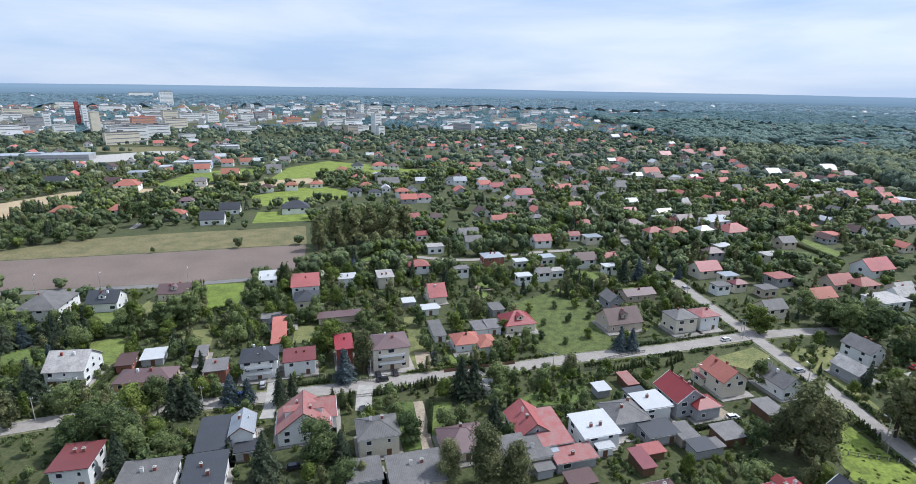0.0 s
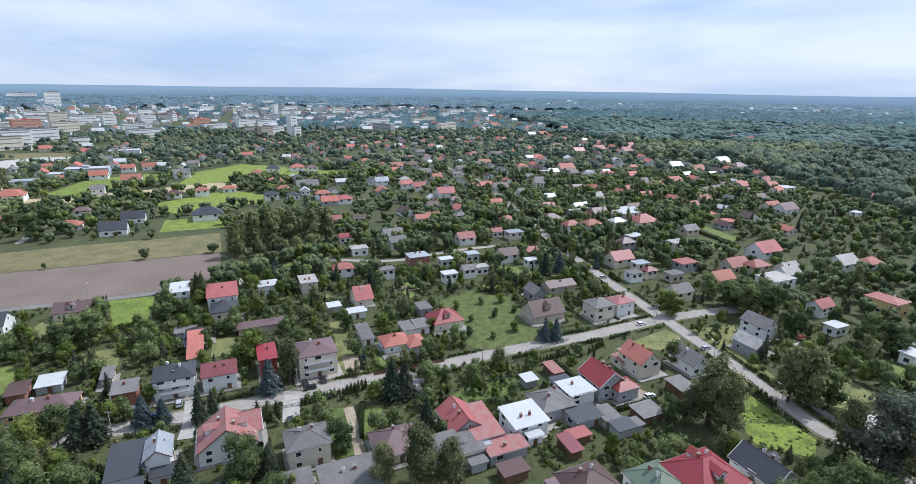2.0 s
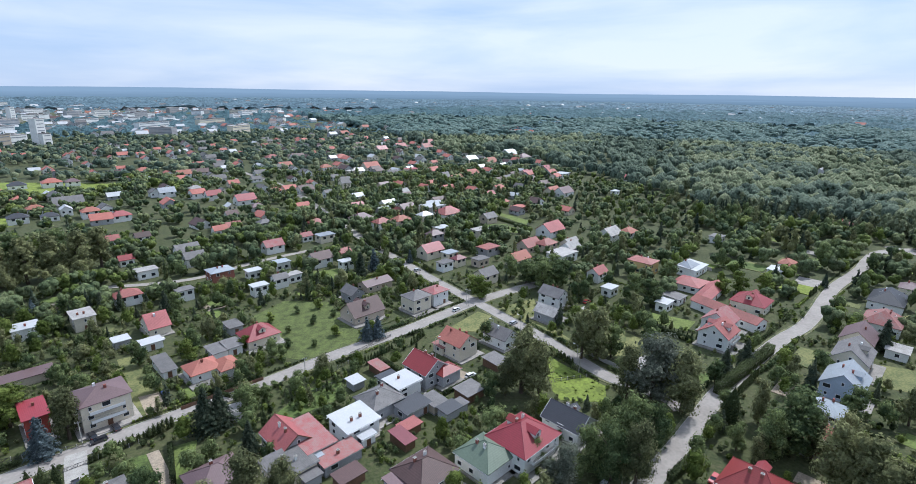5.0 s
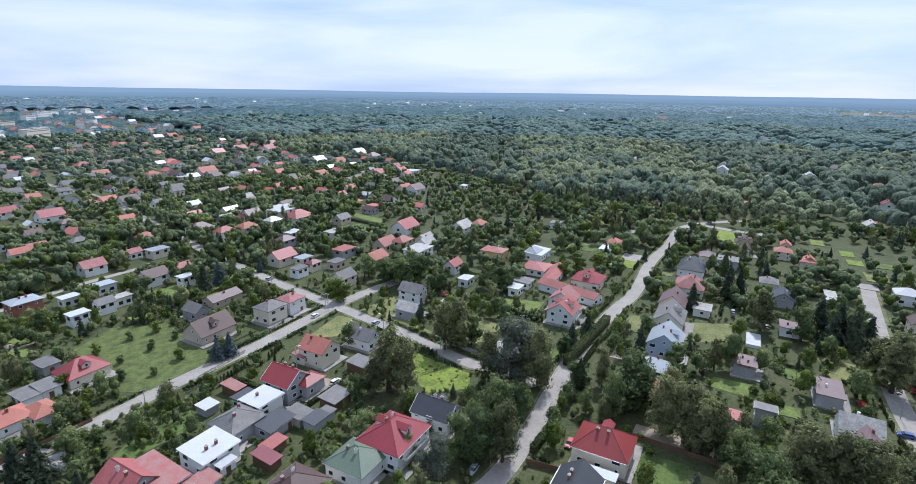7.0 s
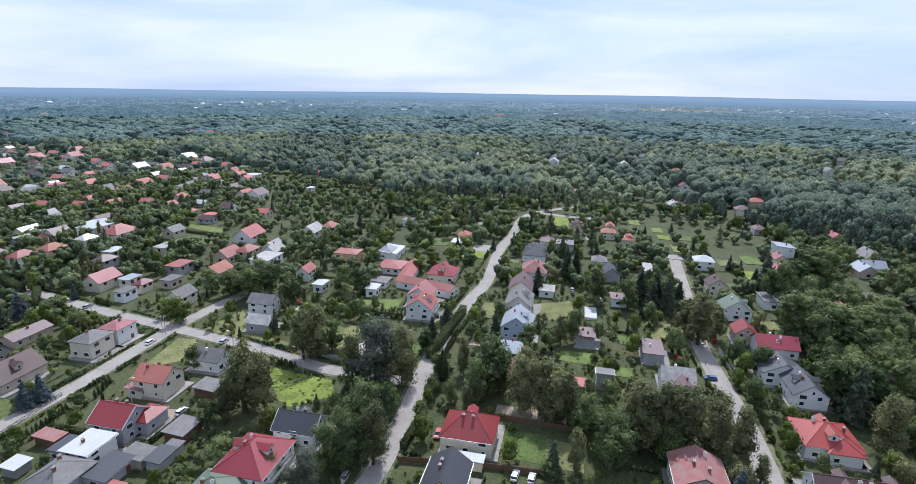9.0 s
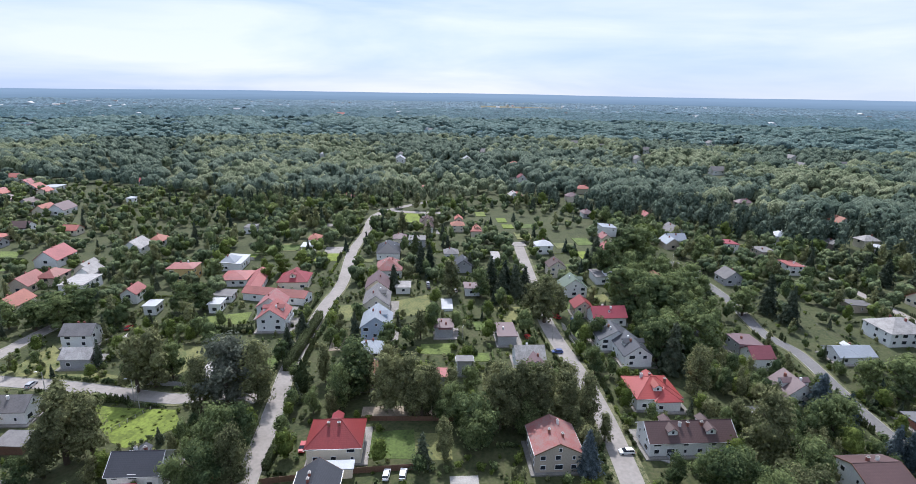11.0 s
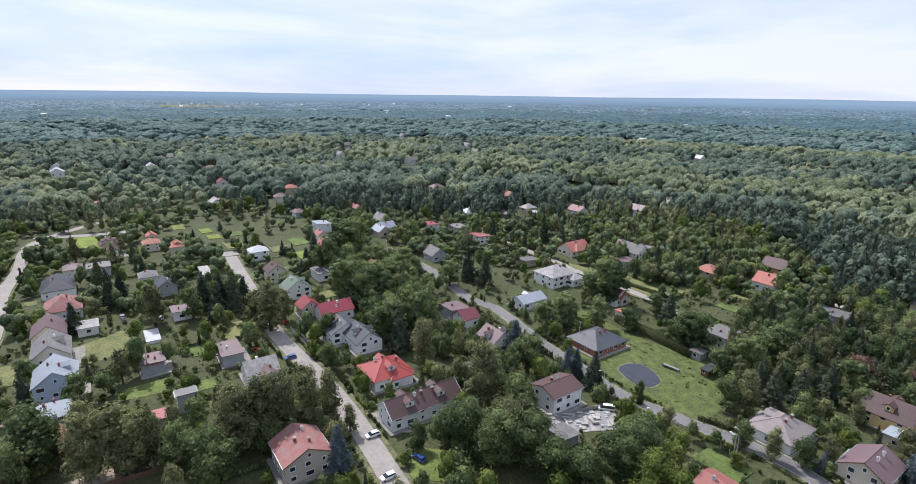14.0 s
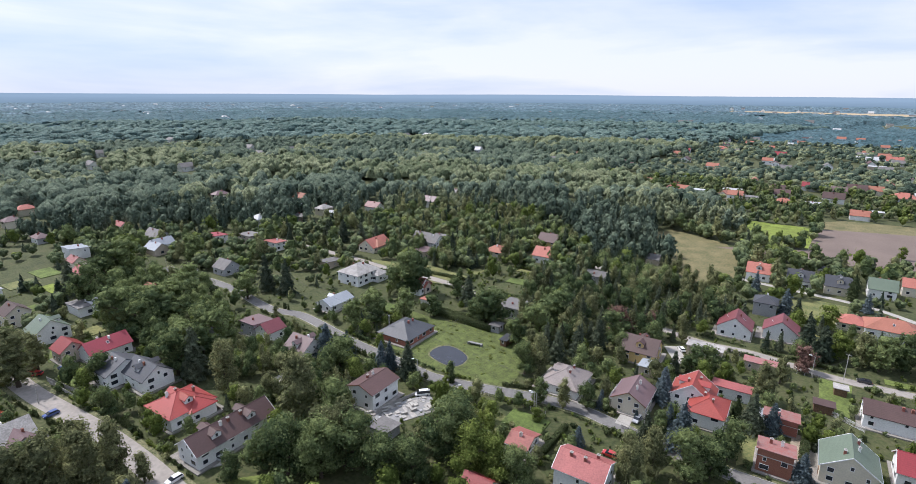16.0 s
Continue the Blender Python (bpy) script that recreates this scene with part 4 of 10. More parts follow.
def hedge(x0, y0, x1, y1, h=1.8, w=1.2, kind="thuja", label="clipped green hedge along the garden", dense=7):
    """A hedge: a leafy body over a dark inside."""
    L = math.hypot(x1 - x0, y1 - y0)
    rng = np.random.RandomState(int(L * 10) + 3)
    n = int(L * (h * 2 + w) * dense)
    f = rng.randint(0, 4, n)
    px = rng.rand(n) * L
    py = np.where(f == 0, -w / 2, np.where(f == 1, w / 2, (rng.rand(n) - .5) * w)) * rng.uniform(.85, 1.15, n)
    pz = np.where(f < 2, rng.rand(n) * h, h) * rng.uniform(.92, 1.06, n) + 0.1 * np.sin(px * 2.2)
    pts = np.stack([px, py, pz], 1)
    nr = np.stack([rng.normal(size=n) * .2, np.where(f == 0, -1, np.where(f == 1, 1, 0)), np.where(f > 1, 1, .2)], 1) + rng.normal(size=(n, 3)) * .45
    nr /= np.linalg.norm(nr, axis=1)[:, None]
    s = np.cross(nr, rng.normal(size=(n, 3)))
    s /= np.linalg.norm(s, axis=1)[:, None]
    u = np.cross(nr, s)
    sz = 0.24 * rng.uniform(.6, 1.3, (n, 1))
    quad = np.stack([pts - s * sz, pts - u * sz * .7, pts + s * sz, pts + u * sz * .7], 1).reshape(-1, 3)
    bv, bf = box(0, L, -w * .42, w * .42, 0, h * .93)
    tri = np.array([(a, b, c) for a, b, c, d in bf] + [(a, c, d) for a, b, c, d in bf])
    q = 8 + np.arange(n)[:, None] * 4
    ob = new("hedge", raw_mesh("hedge", np.concatenate([np.array(bv), quad]), np.concatenate([tri, (q + [0, 1, 2]), (q + [0, 2, 3])]), M_LEAF[kind]))
    ob.matrix_basis = pose(x0, y0, 0, 0, 0, math.degrees(math.atan2(y1 - y0, x1 - x0)))
    tagged(ob, label, "hedge", group="hedges")
    d = Vector((x1 - x0, y1 - y0)).normalized()
    sd = Vector((-d.y, d.x)) * (w / 2 + 0.5)
    p, q2 = Vector((x0, y0)), Vector((x1, y1))
    take([(p + sd)[:], (q2 + sd)[:], (q2 - sd)[:], (p - sd)[:]], 1)
    return ob


# ---- small things ----
def car(x, y, yaw, colour, kind="car", label=""):
    """A parked car: lofted body with glasshouse, four wheels with rims, lights."""
    ob = new("car" if kind == "car" else "van")
    ob.matrix_basis = pose(x, y, 0.12, 0, 0, yaw)
    tall = 1.45 if kind == "car" else 1.9
    L = 4.3 if kind == "car" else 4.9
    prof = [(-.5, .35, .82), (-.47, .3, .95), (-.28, .28, 1.0), (.26, .28, .98), (.45, .3, .84), (.5, .36, .62)]
    vs, fs = [], []
    for px, z0, z1 in prof:
        hw = 0.88 if abs(px) < 0.46 else 0.76
        vs += [(px * L, -hw, z0), (px * L, hw, z0), (px * L, hw * 0.97, z1), (px * L, -hw * 0.97, z1)]
    for k in range(len(prof) - 1):
        o = 4 * k
        fs += [(o + i, o + (i + 1) % 4, o + 4 + (i + 1) % 4, o + 4 + i)[::-1] for i in range(4)]
    fs += [(0, 1, 2, 3), (23, 22, 21, 20)]
    part("body", mesh_of("body", vs, fs, M_CAR[colour]), ob)
    a = [(-.46, .94), (-.36, tall - .04), (.08, tall), (.28, .98)] if kind == "car" else [(-.48, .94), (-.46, tall - .02), (.22, tall), (.38, .9)]
    gv = [(px * L, s * (0.82 if k in (0, 3) else 0.66), z) for k, (px, z) in enumerate(a) for s in (-1, 1)]
    part("glasshouse", mesh_of("glasshouse", gv, [(0, 2, 3, 1), (4, 6, 7, 5), (0, 1, 7, 6), (0, 6, 4, 2), (1, 3, 5, 7)], M_GLASS), ob, "dark window glass")
    r1, r2 = a[1], a[2]
    part("roof_panel", mesh_of("roof_panel", *box(r1[0] * L - .05, r2[0] * L + .05, -.68, .68, tall - .05, tall + .03), M_CAR[colour]), ob)
    for sx in (-.31, .31):
        for sy in (-.8, .8):
            wv, wf = rod([(0, -.1, 0), (0, .1, 0)], [.32, .32], 12)
            part("wheel", mesh_of("wheel", wv, wf, M_TYRE), ob, at=pose(sx * L, sy, .22))
    for s in (-1, 1):
        part("headlight", mesh_of("headlight", *box(.47 * L, .5 * L + .01, min(s * .5, s * .78), max(s * .5, s * .78), .6, .74), M_FRAME), ob)
        part("tail_light", mesh_of("tail_light", *box(-.5 * L - .01, -.49 * L, min(s * .5, s * .78), max(s * .5, s * .78), .68, .84), M_CAR["red"]), ob)
    tagged(ob, label or f"{colour} {kind} parked beside the street", kind, group="parked cars")
    take([(x - 3, y - 3), (x + 3, y - 3), (x + 3, y + 3), (x - 3, y + 3)], 1)
    return ob


def lamp(x, y, yaw, h=8.0, lit=True):
    ob = new("street_lamp" if lit else "utility_pole")
    ob.matrix_basis = pose(x, y, 0, 0, 0, yaw)
    part("pole", mesh_of("pole", *rod([(0, 0, -0.2), (0, 0, h * .5), (0, 0, h)], [.14, .12, .09], 8), M_CONC), ob)
    if lit:
        part("arm", mesh_of("arm", *rod([(0, 0, h - .3), (.4, 0, h + .2), (1.4, 0, h + .35)], [.05, .05, .04], 6), M_METAL), ob)
        part("lamp_head", mesh_of("lamp_head", *box(1.1, 1.9, -.16, .16, h + .3, h + .46), M_FRAME), ob, "pale grey lamp head")
    else:
        part("crossbar", mesh_of("crossbar", *box(-.8, .8, -.05, .05, h - .5, h - .38), M_METAL), ob)
        for s in (-.7, 0, .7):
            part("insulator", mesh_of("insulator", *rod([(s, 0, h - .4), (s, 0, h - .15)], [.05, .04], 6), M_FRAME), ob)
    tagged(ob, "slender concrete street lamp with a curved arm" if lit else "bare concrete utility pole with a crossbar", "street lamp" if lit else "utility pole", group="street poles")
    return ob


def cable(p, q, sag=0.8):
    pts = [(p[0] + (q[0] - p[0]) * t, p[1] + (q[1] - p[1]) * t, p[2] + (q[2] - p[2]) * t - sag * 4 * t * (1 - t)) for t in [i / 10 for i in range(11)]]
    tagged(new("overhead_cable", mesh_of("overhead_cable", *rod(pts, [.02] * 11, 4), M_DARKMETAL)), "thin black overhead cable between poles", "cable", group="overhead cables")


FENCE = {}


def bar_panel(h, mat):
    """A welded panel of bars between two rails, in one piece."""
    xs, solid_x = [0.1], []
    for k in range(9):
        for wdt, bar in ((.06, True), (.186, False)):
            xs.append(xs[-1] + wdt)
            solid_x.append(bar)
    zs, solid_z = [.12, .25, .32, h - .22, h - .15, h], [False, True, False, True, False]
    vs = [(x, y, z) for y in (-.015, .015) for z in zs for x in xs]
    nx, nz = len(xs), len(zs)
    at = lambda i, j, k: k * nx * nz + j * nx + i
    full = lambda i, j: 0 <= i < nx - 1 and 0 <= j < nz - 1 and (solid_x[i] or solid_z[j])
    fs = []
    for i in range(nx - 1):
        for j in range(nz - 1):
            if full(i, j):
                fs += [(at(i, j, 0), at(i + 1, j, 0), at(i + 1, j + 1, 0), at(i, j + 1, 0)), (at(i, j + 1, 1), at(i + 1, j + 1, 1), at(i + 1, j, 1), at(i, j, 1))]
                for di, dj, a, b in ((-1, 0, (i, j), (i, j + 1)), (1, 0, (i + 1, j + 1), (i + 1, j)), (0, -1, (i + 1, j), (i, j)), (0, 1, (i, j + 1), (i + 1, j + 1))):
                    if not full(i + di, j + dj):
                        fs.append((at(*a, 0), at(*b, 0), at(*b, 1), at(*a, 1)))
    return mesh_of("panel", vs, fs, mat)


def fence(x0, y0, x1, y1, kind="rail", h=1.3):
    """A garden fence: posts with panels of bars, boards or concrete between them."""
    L = math.hypot(x1 - x0, y1 - y0)
    n = max(1, round(L / 2.4))
    ob = new("fence")
    ob.matrix_basis = pose(x0, y0, 0, 0, 0, math.degrees(math.atan2(y1 - y0, x1 - x0)))
    key = (kind, h)
    if key not in FENCE:
        mat = {"rail": M_DARKMETAL, "board": WALL["timber"], "concrete": M_CONC, "white": M_FRAME}[kind]
        panel = bar_panel(h, mat) if kind in ("rail", "white") else mesh_of("panel", *box(0.08, 2.32, -.03, .03, .05, h), mat)
        FENCE[key] = (mesh_of("post", *box(-.08, .08, -.08, .08, -.1, h + .1), M_CONC if kind != "board" else mat), panel)
    for k in range(n + 1):
        part("post", FENCE[key][0], ob, at=pose(k * L / n, 0, 0))
        if k < n:
            part("panel", FENCE[key][1], ob, at=pose(k * L / n, 0, 0) @ Matrix.Diagonal((L / n / 2.4, 1, 1, 1)))
    tagged(ob, {"rail": "dark metal bar fence on concrete posts", "board": "brown board fence round a garden", "concrete": "grey concrete panel wall", "white": "white picket fence round a garden"}[kind], "fence", group="garden fences")
    return ob


def stone_yard(x, y):
    """A mason's yard: slabs and blocks of pale stone laid out on paving."""
    r = random.Random(8)
    ob = new("stone_stock")
    ob.matrix_basis = pose(x, y, 0.05, 0, 0, GRID + 62)
    shapes = [mesh_of("stone_slab", *box(-a, a, -b, b, 0, c), m) for a, b, c, m in ((1.2, .5, .25, M_CONC), (.7, .7, .5, M_CONC), (1.0, .35, .9, M_CONC), (.5, .4, .35, WALL["grey"]), (1.4, .8, .15, M_PAVE))]
    for k in range(70):
        part("stone_slab", r.choice(shapes), ob, at=pose(r.uniform(-9.5, 9.5), r.uniform(-4.2, 4.2), 0, 0, 0, r.choice((0, 90)) + r.uniform(-8, 8)))
    tagged(ob, "stock of pale cut stone slabs and blocks on a yard", "stone stock")
    c, s = math.cos(radians(GRID + 62)), math.sin(radians(GRID + 62))
    patch("paved_yard", [(x + c * px - s * py, y + s * px + c * py) for px, py in ((-11, -5), (11, -5), (11, 5), (-11, 5))], M_PLINTH, "grey paved stone yard", mark=1)
    yard(x, y, 10, 8)


make_ground()

# ---- fields, lawns, pond ----
patch('field', [(-287.8, 217.1), (-321.6, 245.6), (-249.3, 273.4), (-179.9, 291.3), (-128.0, 305.3), (-94.3, 314.3), (-87.6, 286.7), (-83.7, 262.2), (-105.2, 254.3), (-131.3, 246.5), (-169.7, 238.7), (-213.4, 230.2)], M_PLOUGH, 'bare ploughed brown field beside the gardens', mark=2)
patch('hayfield', [(-321.6, 245.6), (-356.0, 274.8), (-263.8, 290.8), (-235.1, 317.7), (-185.8, 335.4), (-140.8, 348.2), (-107.4, 359.5), (-94.3, 315.6), (-128.5, 306.4), (-180.5, 292.3), (-250.1, 274.3)], M_HAY, 'dry yellow hay field along the ploughed land', mark=2)
patch('field', [(-354.4, 313.1), (-437.6, 392.7), (-366.5, 414.0), (-345.9, 464.3), (-248.6, 500.5), (-164.5, 558.3), (-124.0, 543.3), (-219.5, 484.7), (-272.3, 453.6), (-319.1, 433.1), (-324.1, 384.0), (-316.9, 354.5)], M_STUBBLE, 'pale harvested field in the distance', mark=2)
patch('meadow', [(-166.4, 415.9), (-95.5, 460.7), (-100.9, 487.6), (-140.7, 515.0), (-183.0, 459.8)], M_MEADOW, 'bright green meadow between new houses', mark=2)
patch('meadow', [(-197.4, 537.4), (-142.0, 567.8), (-61.6, 582.5), (-33.4, 597.3), (-45.5, 627.0), (-122.1, 669.0), (-171.7, 691.3), (-204.4, 626.2)], M_MEADOW, 'bright green meadow between new houses', mark=2)
patch('meadow', [(-271.6, 480.9), (-240.8, 548.2), (-222.3, 580.7), (-244.5, 622.4), (-294.0, 582.6), (-292.8, 509.7)], M_MEADOW, 'bright green meadow between new houses', mark=2)
patch('meadow', [(-146.7, 364.0), (-108.2, 374.7), (-115.2, 408.6), (-155.1, 398.1)], M_MEADOW, 'green field behind a row of houses', mark=2)
patch('field', [(-630.1, 792.9), (-434.5, 817.4), (-375.0, 750.1), (-548.2, 750.7)], M_HAY, 'dry open land before the town', mark=2)
patch('paved_yard', [(-544.2, 627.3), (-443.6, 632.2), (-391.1, 703.3), (-360.6, 772.8), (-440.1, 763.5), (-498.9, 691.7), (-572.3, 661.0)], M_CONC, 'wide pale concrete yard before the town', mark=1)
patch('meadow', [(-110.6, 215.4), (-97.4, 214.6), (-101.3, 232.9), (-105.8, 246.7), (-123.6, 243.6)], M_MEADOW, 'fresh green meadow strip behind a garden', mark=2)
patch('lawn', [(-154.5, 159.6), (-141.5, 164.7), (-133.3, 166.1), (-153.3, 176.3), (-166.3, 173.7)], M_LAWN, 'mown green lawn behind the houses', mark=2)
patch('lawn', [(-133.9, 171.5), (-122.4, 160.4), (-118.7, 170.7), (-123.2, 181.8), (-131.0, 185.5), (-138.4, 181.4)], M_LAWN, 'mown lawn beside a white house', mark=2)
patch('lawn', [(-127.7, 146.1), (-119.5, 149.0), (-120.0, 156.7), (-116.3, 153.2), (-117.3, 143.1), (-124.2, 141.4)], M_LAWN, 'mown lawn before a white house', mark=2)
patch('lawn', [(-138.9, 205.2), (-128.2, 205.6), (-127.0, 221.4), (-139.9, 226.5), (-139.5, 215.7)], M_DRYLAWN, 'dry lawn behind hedges', mark=2)
patch('lawn', [(-156.4, 204.6), (-141.5, 196.6), (-143.8, 208.1), (-158.0, 212.5)], M_LAWN, 'lawn beside a dark-roofed house', mark=2)
patch('lawn', [(-105.8, 182.4), (-92.7, 180.4), (-98.2, 195.3), (-107.4, 192.3)], M_DRYLAWN, 'dry grass strip in a back garden', mark=2)
patch('lawn', [(-62.9, 183.6), (-54.0, 183.9), (-58.0, 199.3), (-66.4, 199.0)], M_DRYLAWN, 'dry back garden with bare patches', mark=2)
patch('meadow', [(-15.6, 166.5), (-9.4, 166.6), (-16.8, 209.3), (-23.1, 209.1)], M_DRYLAWN, 'rough dry garden strip', mark=2)
patch('bare_yard', [(-13.5, 165.7), (-8.0, 166.7), (-10.1, 178.2), (-15.9, 178.0)], M_DIRT, 'bare sandy yard behind the street', mark=2)
patch('lawn', [(-2.3, 169.7), (10.4, 173.0), (7.3, 178.2), (-2.9, 177.0)], M_LAWN, 'lawn before a long white house', mark=2)
patch('lawn', [(-14.1, 122.0), (-9.1, 123.4), (-11.8, 145.7), (-18.3, 145.5)], M_LAWN, 'mown lawn strip beside a drive', mark=2)
patch('lawn', [(-6.6, 123.4), (-4.4, 125.9), (-1.0, 145.9), (-7.0, 145.8)], M_LAWN, 'mown lawn strip between gardens', mark=2)
patch('lawn', [(41.4, 238.2), (58.8, 228.0), (61.9, 182.5), (38.3, 175.1), (26.8, 186.3), (26.2, 226.8)], M_WILD, 'open orchard grass', mark=2)
patch('lawn', [(58.5, 260.8), (78.8, 251.4), (84.2, 270.9), (64.1, 273.0)], M_LAWN, 'lawn of a brown-roofed house', mark=2)
patch('lawn', [(20.8, 143.3), (38.7, 146.9), (45.7, 161.1), (31.1, 157.0), (18.4, 146.4)], M_LAWN, 'rough green garden beside the street', mark=0)
patch('meadow', [(113.9, 138.7), (103.2, 119.7), (101.9, 113.9), (114.1, 106.1), (120.7, 113.4), (117.3, 133.8), (117.5, 141.1)], M_MEADOW, 'bright green meadow plot beside the road', mark=2)
patch('lawn', [(86.1, 172.4), (98.3, 178.9), (114.7, 186.5), (117.7, 179.6), (103.6, 169.3), (95.8, 174.1)], M_DRYLAWN, 'grass corner plot at the crossroads', mark=2)
patch('lawn', [(122.1, 184.6), (146.6, 188.0), (133.2, 161.5), (133.6, 141.9), (135.9, 132.8), (126.3, 163.3)], M_DRYLAWN, 'grass garden round small grey houses', mark=0)
patch('lawn', [(135.8, 129.3), (148.2, 122.6), (159.4, 130.0), (157.7, 144.2), (145.2, 137.8)], M_DRYLAWN, 'sunny yellowish lawn behind trees', mark=2)
patch('lawn', [(173.8, 148.0), (181.2, 129.1), (192.9, 134.0), (183.0, 150.4)], M_LAWN, 'lawn beside a red-roofed house', mark=2)
patch('lawn', [(227.4, 348.7), (226.7, 304.4), (238.2, 315.9), (233.9, 344.9)], M_LAWN, 'hedged bright green lawns', mark=2)
patch('lawn', [(193.4, 305.0), (210.7, 289.5), (216.7, 314.8), (203.3, 319.7)], M_LAWN, 'hedged bright green lawns', mark=2)
patch('lawn', [(111.9, 317.3), (113.5, 276.2), (104.7, 257.4), (86.0, 253.6)], M_DRYLAWN, 'dry grass beside the crossroads', mark=0)
patch('lawn', [(113.5, 47.9), (123.7, 53.5), (128.4, 39.9), (116.6, 33.2)], M_LAWN, 'garden lawn of a red-roofed house', mark=2)
patch('lawn', [(127.1, 39.4), (128.7, 28.9), (118.2, 25.9), (115.4, 35.2)], M_DRYLAWN, 'dry half of a garden lawn', mark=2)
patch('lawn', [(199.7, 73.4), (213.1, 56.8), (232.3, 64.0), (219.6, 78.3)], M_DRYLAWN, 'dry garden with small play things', mark=2)
patch('lawn', [(173.6, 51.5), (175.3, 40.0), (184.8, 41.5), (180.9, 52.8)], M_LAWN, 'green garden lawn among trees', mark=2)
patch('lawn', [(201.5, -4.6), (203.9, -11.2), (214.6, -12.0), (211.6, -4.2)], M_LAWN, 'front lawn inside a white wall', mark=2)
patch('lawn', [(111.8, -25.8), (106.5, -36.6), (117.4, -41.9), (123.7, -30.3)], M_LAWN, 'garden lawn before the houses', mark=2)
patch('meadow', [(182.5, -130.0), (168.2, -132.2), (128.0, -149.8), (120.5, -143.1), (109.9, -122.2), (109.8, -113.5), (120.2, -109.7), (134.8, -104.6), (160.0, -102.6), (168.9, -117.2)], M_WILD, 'rough green meadow round the pond', mark=2)
patch('field', [(186.7, -342.2), (180.5, -363.6), (138.9, -354.4), (121.6, -334.7), (102.6, -277.1), (116.1, -260.3), (136.3, -280.3)], M_HAY, 'dry yellow field edge at the wood', mark=2)
patch('field', [(158.4, -436.3), (115.3, -447.1), (98.4, -384.0), (135.8, -369.7), (148.1, -405.0)], M_MEADOW, 'green field between wood and ploughed land', mark=2)
patch('field', [(140.6, -341.2), (98.7, -379.5), (112.5, -450.6), (23.3, -500.8), (13.6, -387.5), (44.1, -379.3), (84.7, -353.4)], M_PLOUGH, 'ploughed brown field beyond the houses', mark=2)
patch('field', [(118.6, -472.0), (108.2, -491.5), (25.6, -527.0), (23.3, -500.8), (113.3, -446.8)], M_HAY, 'dry grass strip beyond the ploughed field', mark=2)
patch('lawn', [(77.9, -269.9), (67.3, -246.2), (50.0, -262.7), (54.1, -287.9), (70.2, -285.2)], M_DRYLAWN, 'dry lawn behind a villa', mark=2)
patch('lawn', [(42.3, -203.9), (33.6, -208.4), (28.3, -183.3), (36.4, -183.2)], M_LAWN, 'yard lawn with clutter', mark=2)
patch('lawn', [(41.8, -134.4), (38.2, -142.4), (45.0, -156.4), (47.8, -150.9)], M_DRYLAWN, 'garden lawn behind a brown house', mark=2)
patch('lawn', [(228.9, 13.4), (225.2, 31.6), (205.3, 21.3), (212.2, 8.5)], M_DRYLAWN, 'clearing with dry grass', mark=0)
patch('lawn', [(103.6, -102.3), (99.4, -86.7), (85.5, -89.4), (93.5, -104.8)], M_DRYLAWN, 'rough plot with dry grass', mark=0)
patch('lawn', [(227.5, -1.3), (227.6, -11.9), (240.1, -11.8), (238.2, -3.0)], M_LAWN, 'garden lawn at the road', mark=2)
patch('meadow', [(397.6, 132.0), (409.8, 120.3), (348.8, 103.0), (354.5, 122.2)], M_MEADOW, 'sunny meadow at the end of the street', mark=2)
patch('lawn', [(278.7, 94.7), (276.7, 74.9), (290.1, 77.9), (290.4, 93.1)], M_DRYLAWN, 'open yard lawn with a parked car', mark=2)
patch('lawn', [(259.9, -156.4), (226.9, -176.9), (198.8, -180.3), (200.6, -161.0), (234.3, -152.4)], M_DRYLAWN, 'sunny plot beside the street', mark=2)

# ---- roads ----
road([(-145.4, 120.5), (-128.1, 127.9), (-113.8, 133.1), (-89.6, 138.6), (-72.3, 143.3), (-38.1, 152.4), (-12.0, 159.6), (18.3, 167.4), (47.1, 176.2), (80.2, 184.0), (120.5, 196.7), (155.0, 202.1), (176.9, 202.4), (164.0, 207.3)], 5.8, 'pale worn village street between gardens', mat=None, kerb=True, verge=1.2, name='road')
road([(74.0, 677.7), (103.7, 533.9), (107.4, 369.6), (109.9, 301.0), (114.3, 244.7), (117.0, 216.8), (120.1, 191.6), (122.1, 171.9), (124.0, 155.8), (125.2, 122.6), (127.2, 113.2), (133.0, 99.5), (131.7, 91.8)], 5.4, 'pale asphalt street running to the crossroads', mat=None, kerb=True, verge=1.2, name='road')
road([(72.1, 71.7), (90.2, 72.5), (113.6, 79.5), (130.7, 85.4), (156.5, 94.2), (203.5, 105.2), (236.9, 110.8), (288.2, 127.5), (332.0, 136.3), (392.2, 149.1), (450.9, 122.8)], 5.6, 'pale concrete street between tall hedges', mat=None, kerb=True, verge=1.2, name='road')
road([(407.1, 154.4), (403.9, 127.2), (408.0, 102.5)], 7.0, 'wide pale cross street at the end of the houses', mat=None, kerb=False, verge=0.5, name='road')
road([(106.3, -23.0), (126.0, -19.3), (144.6, -15.4), (163.9, -10.2), (182.8, -3.7), (205.2, 4.1), (231.5, 11.0), (263.0, 16.8), (327.3, 30.3)], 6.4, 'broken pale concrete street with parked cars', mat=None, kerb=False, verge=1.5, name='road', clear=0.01)
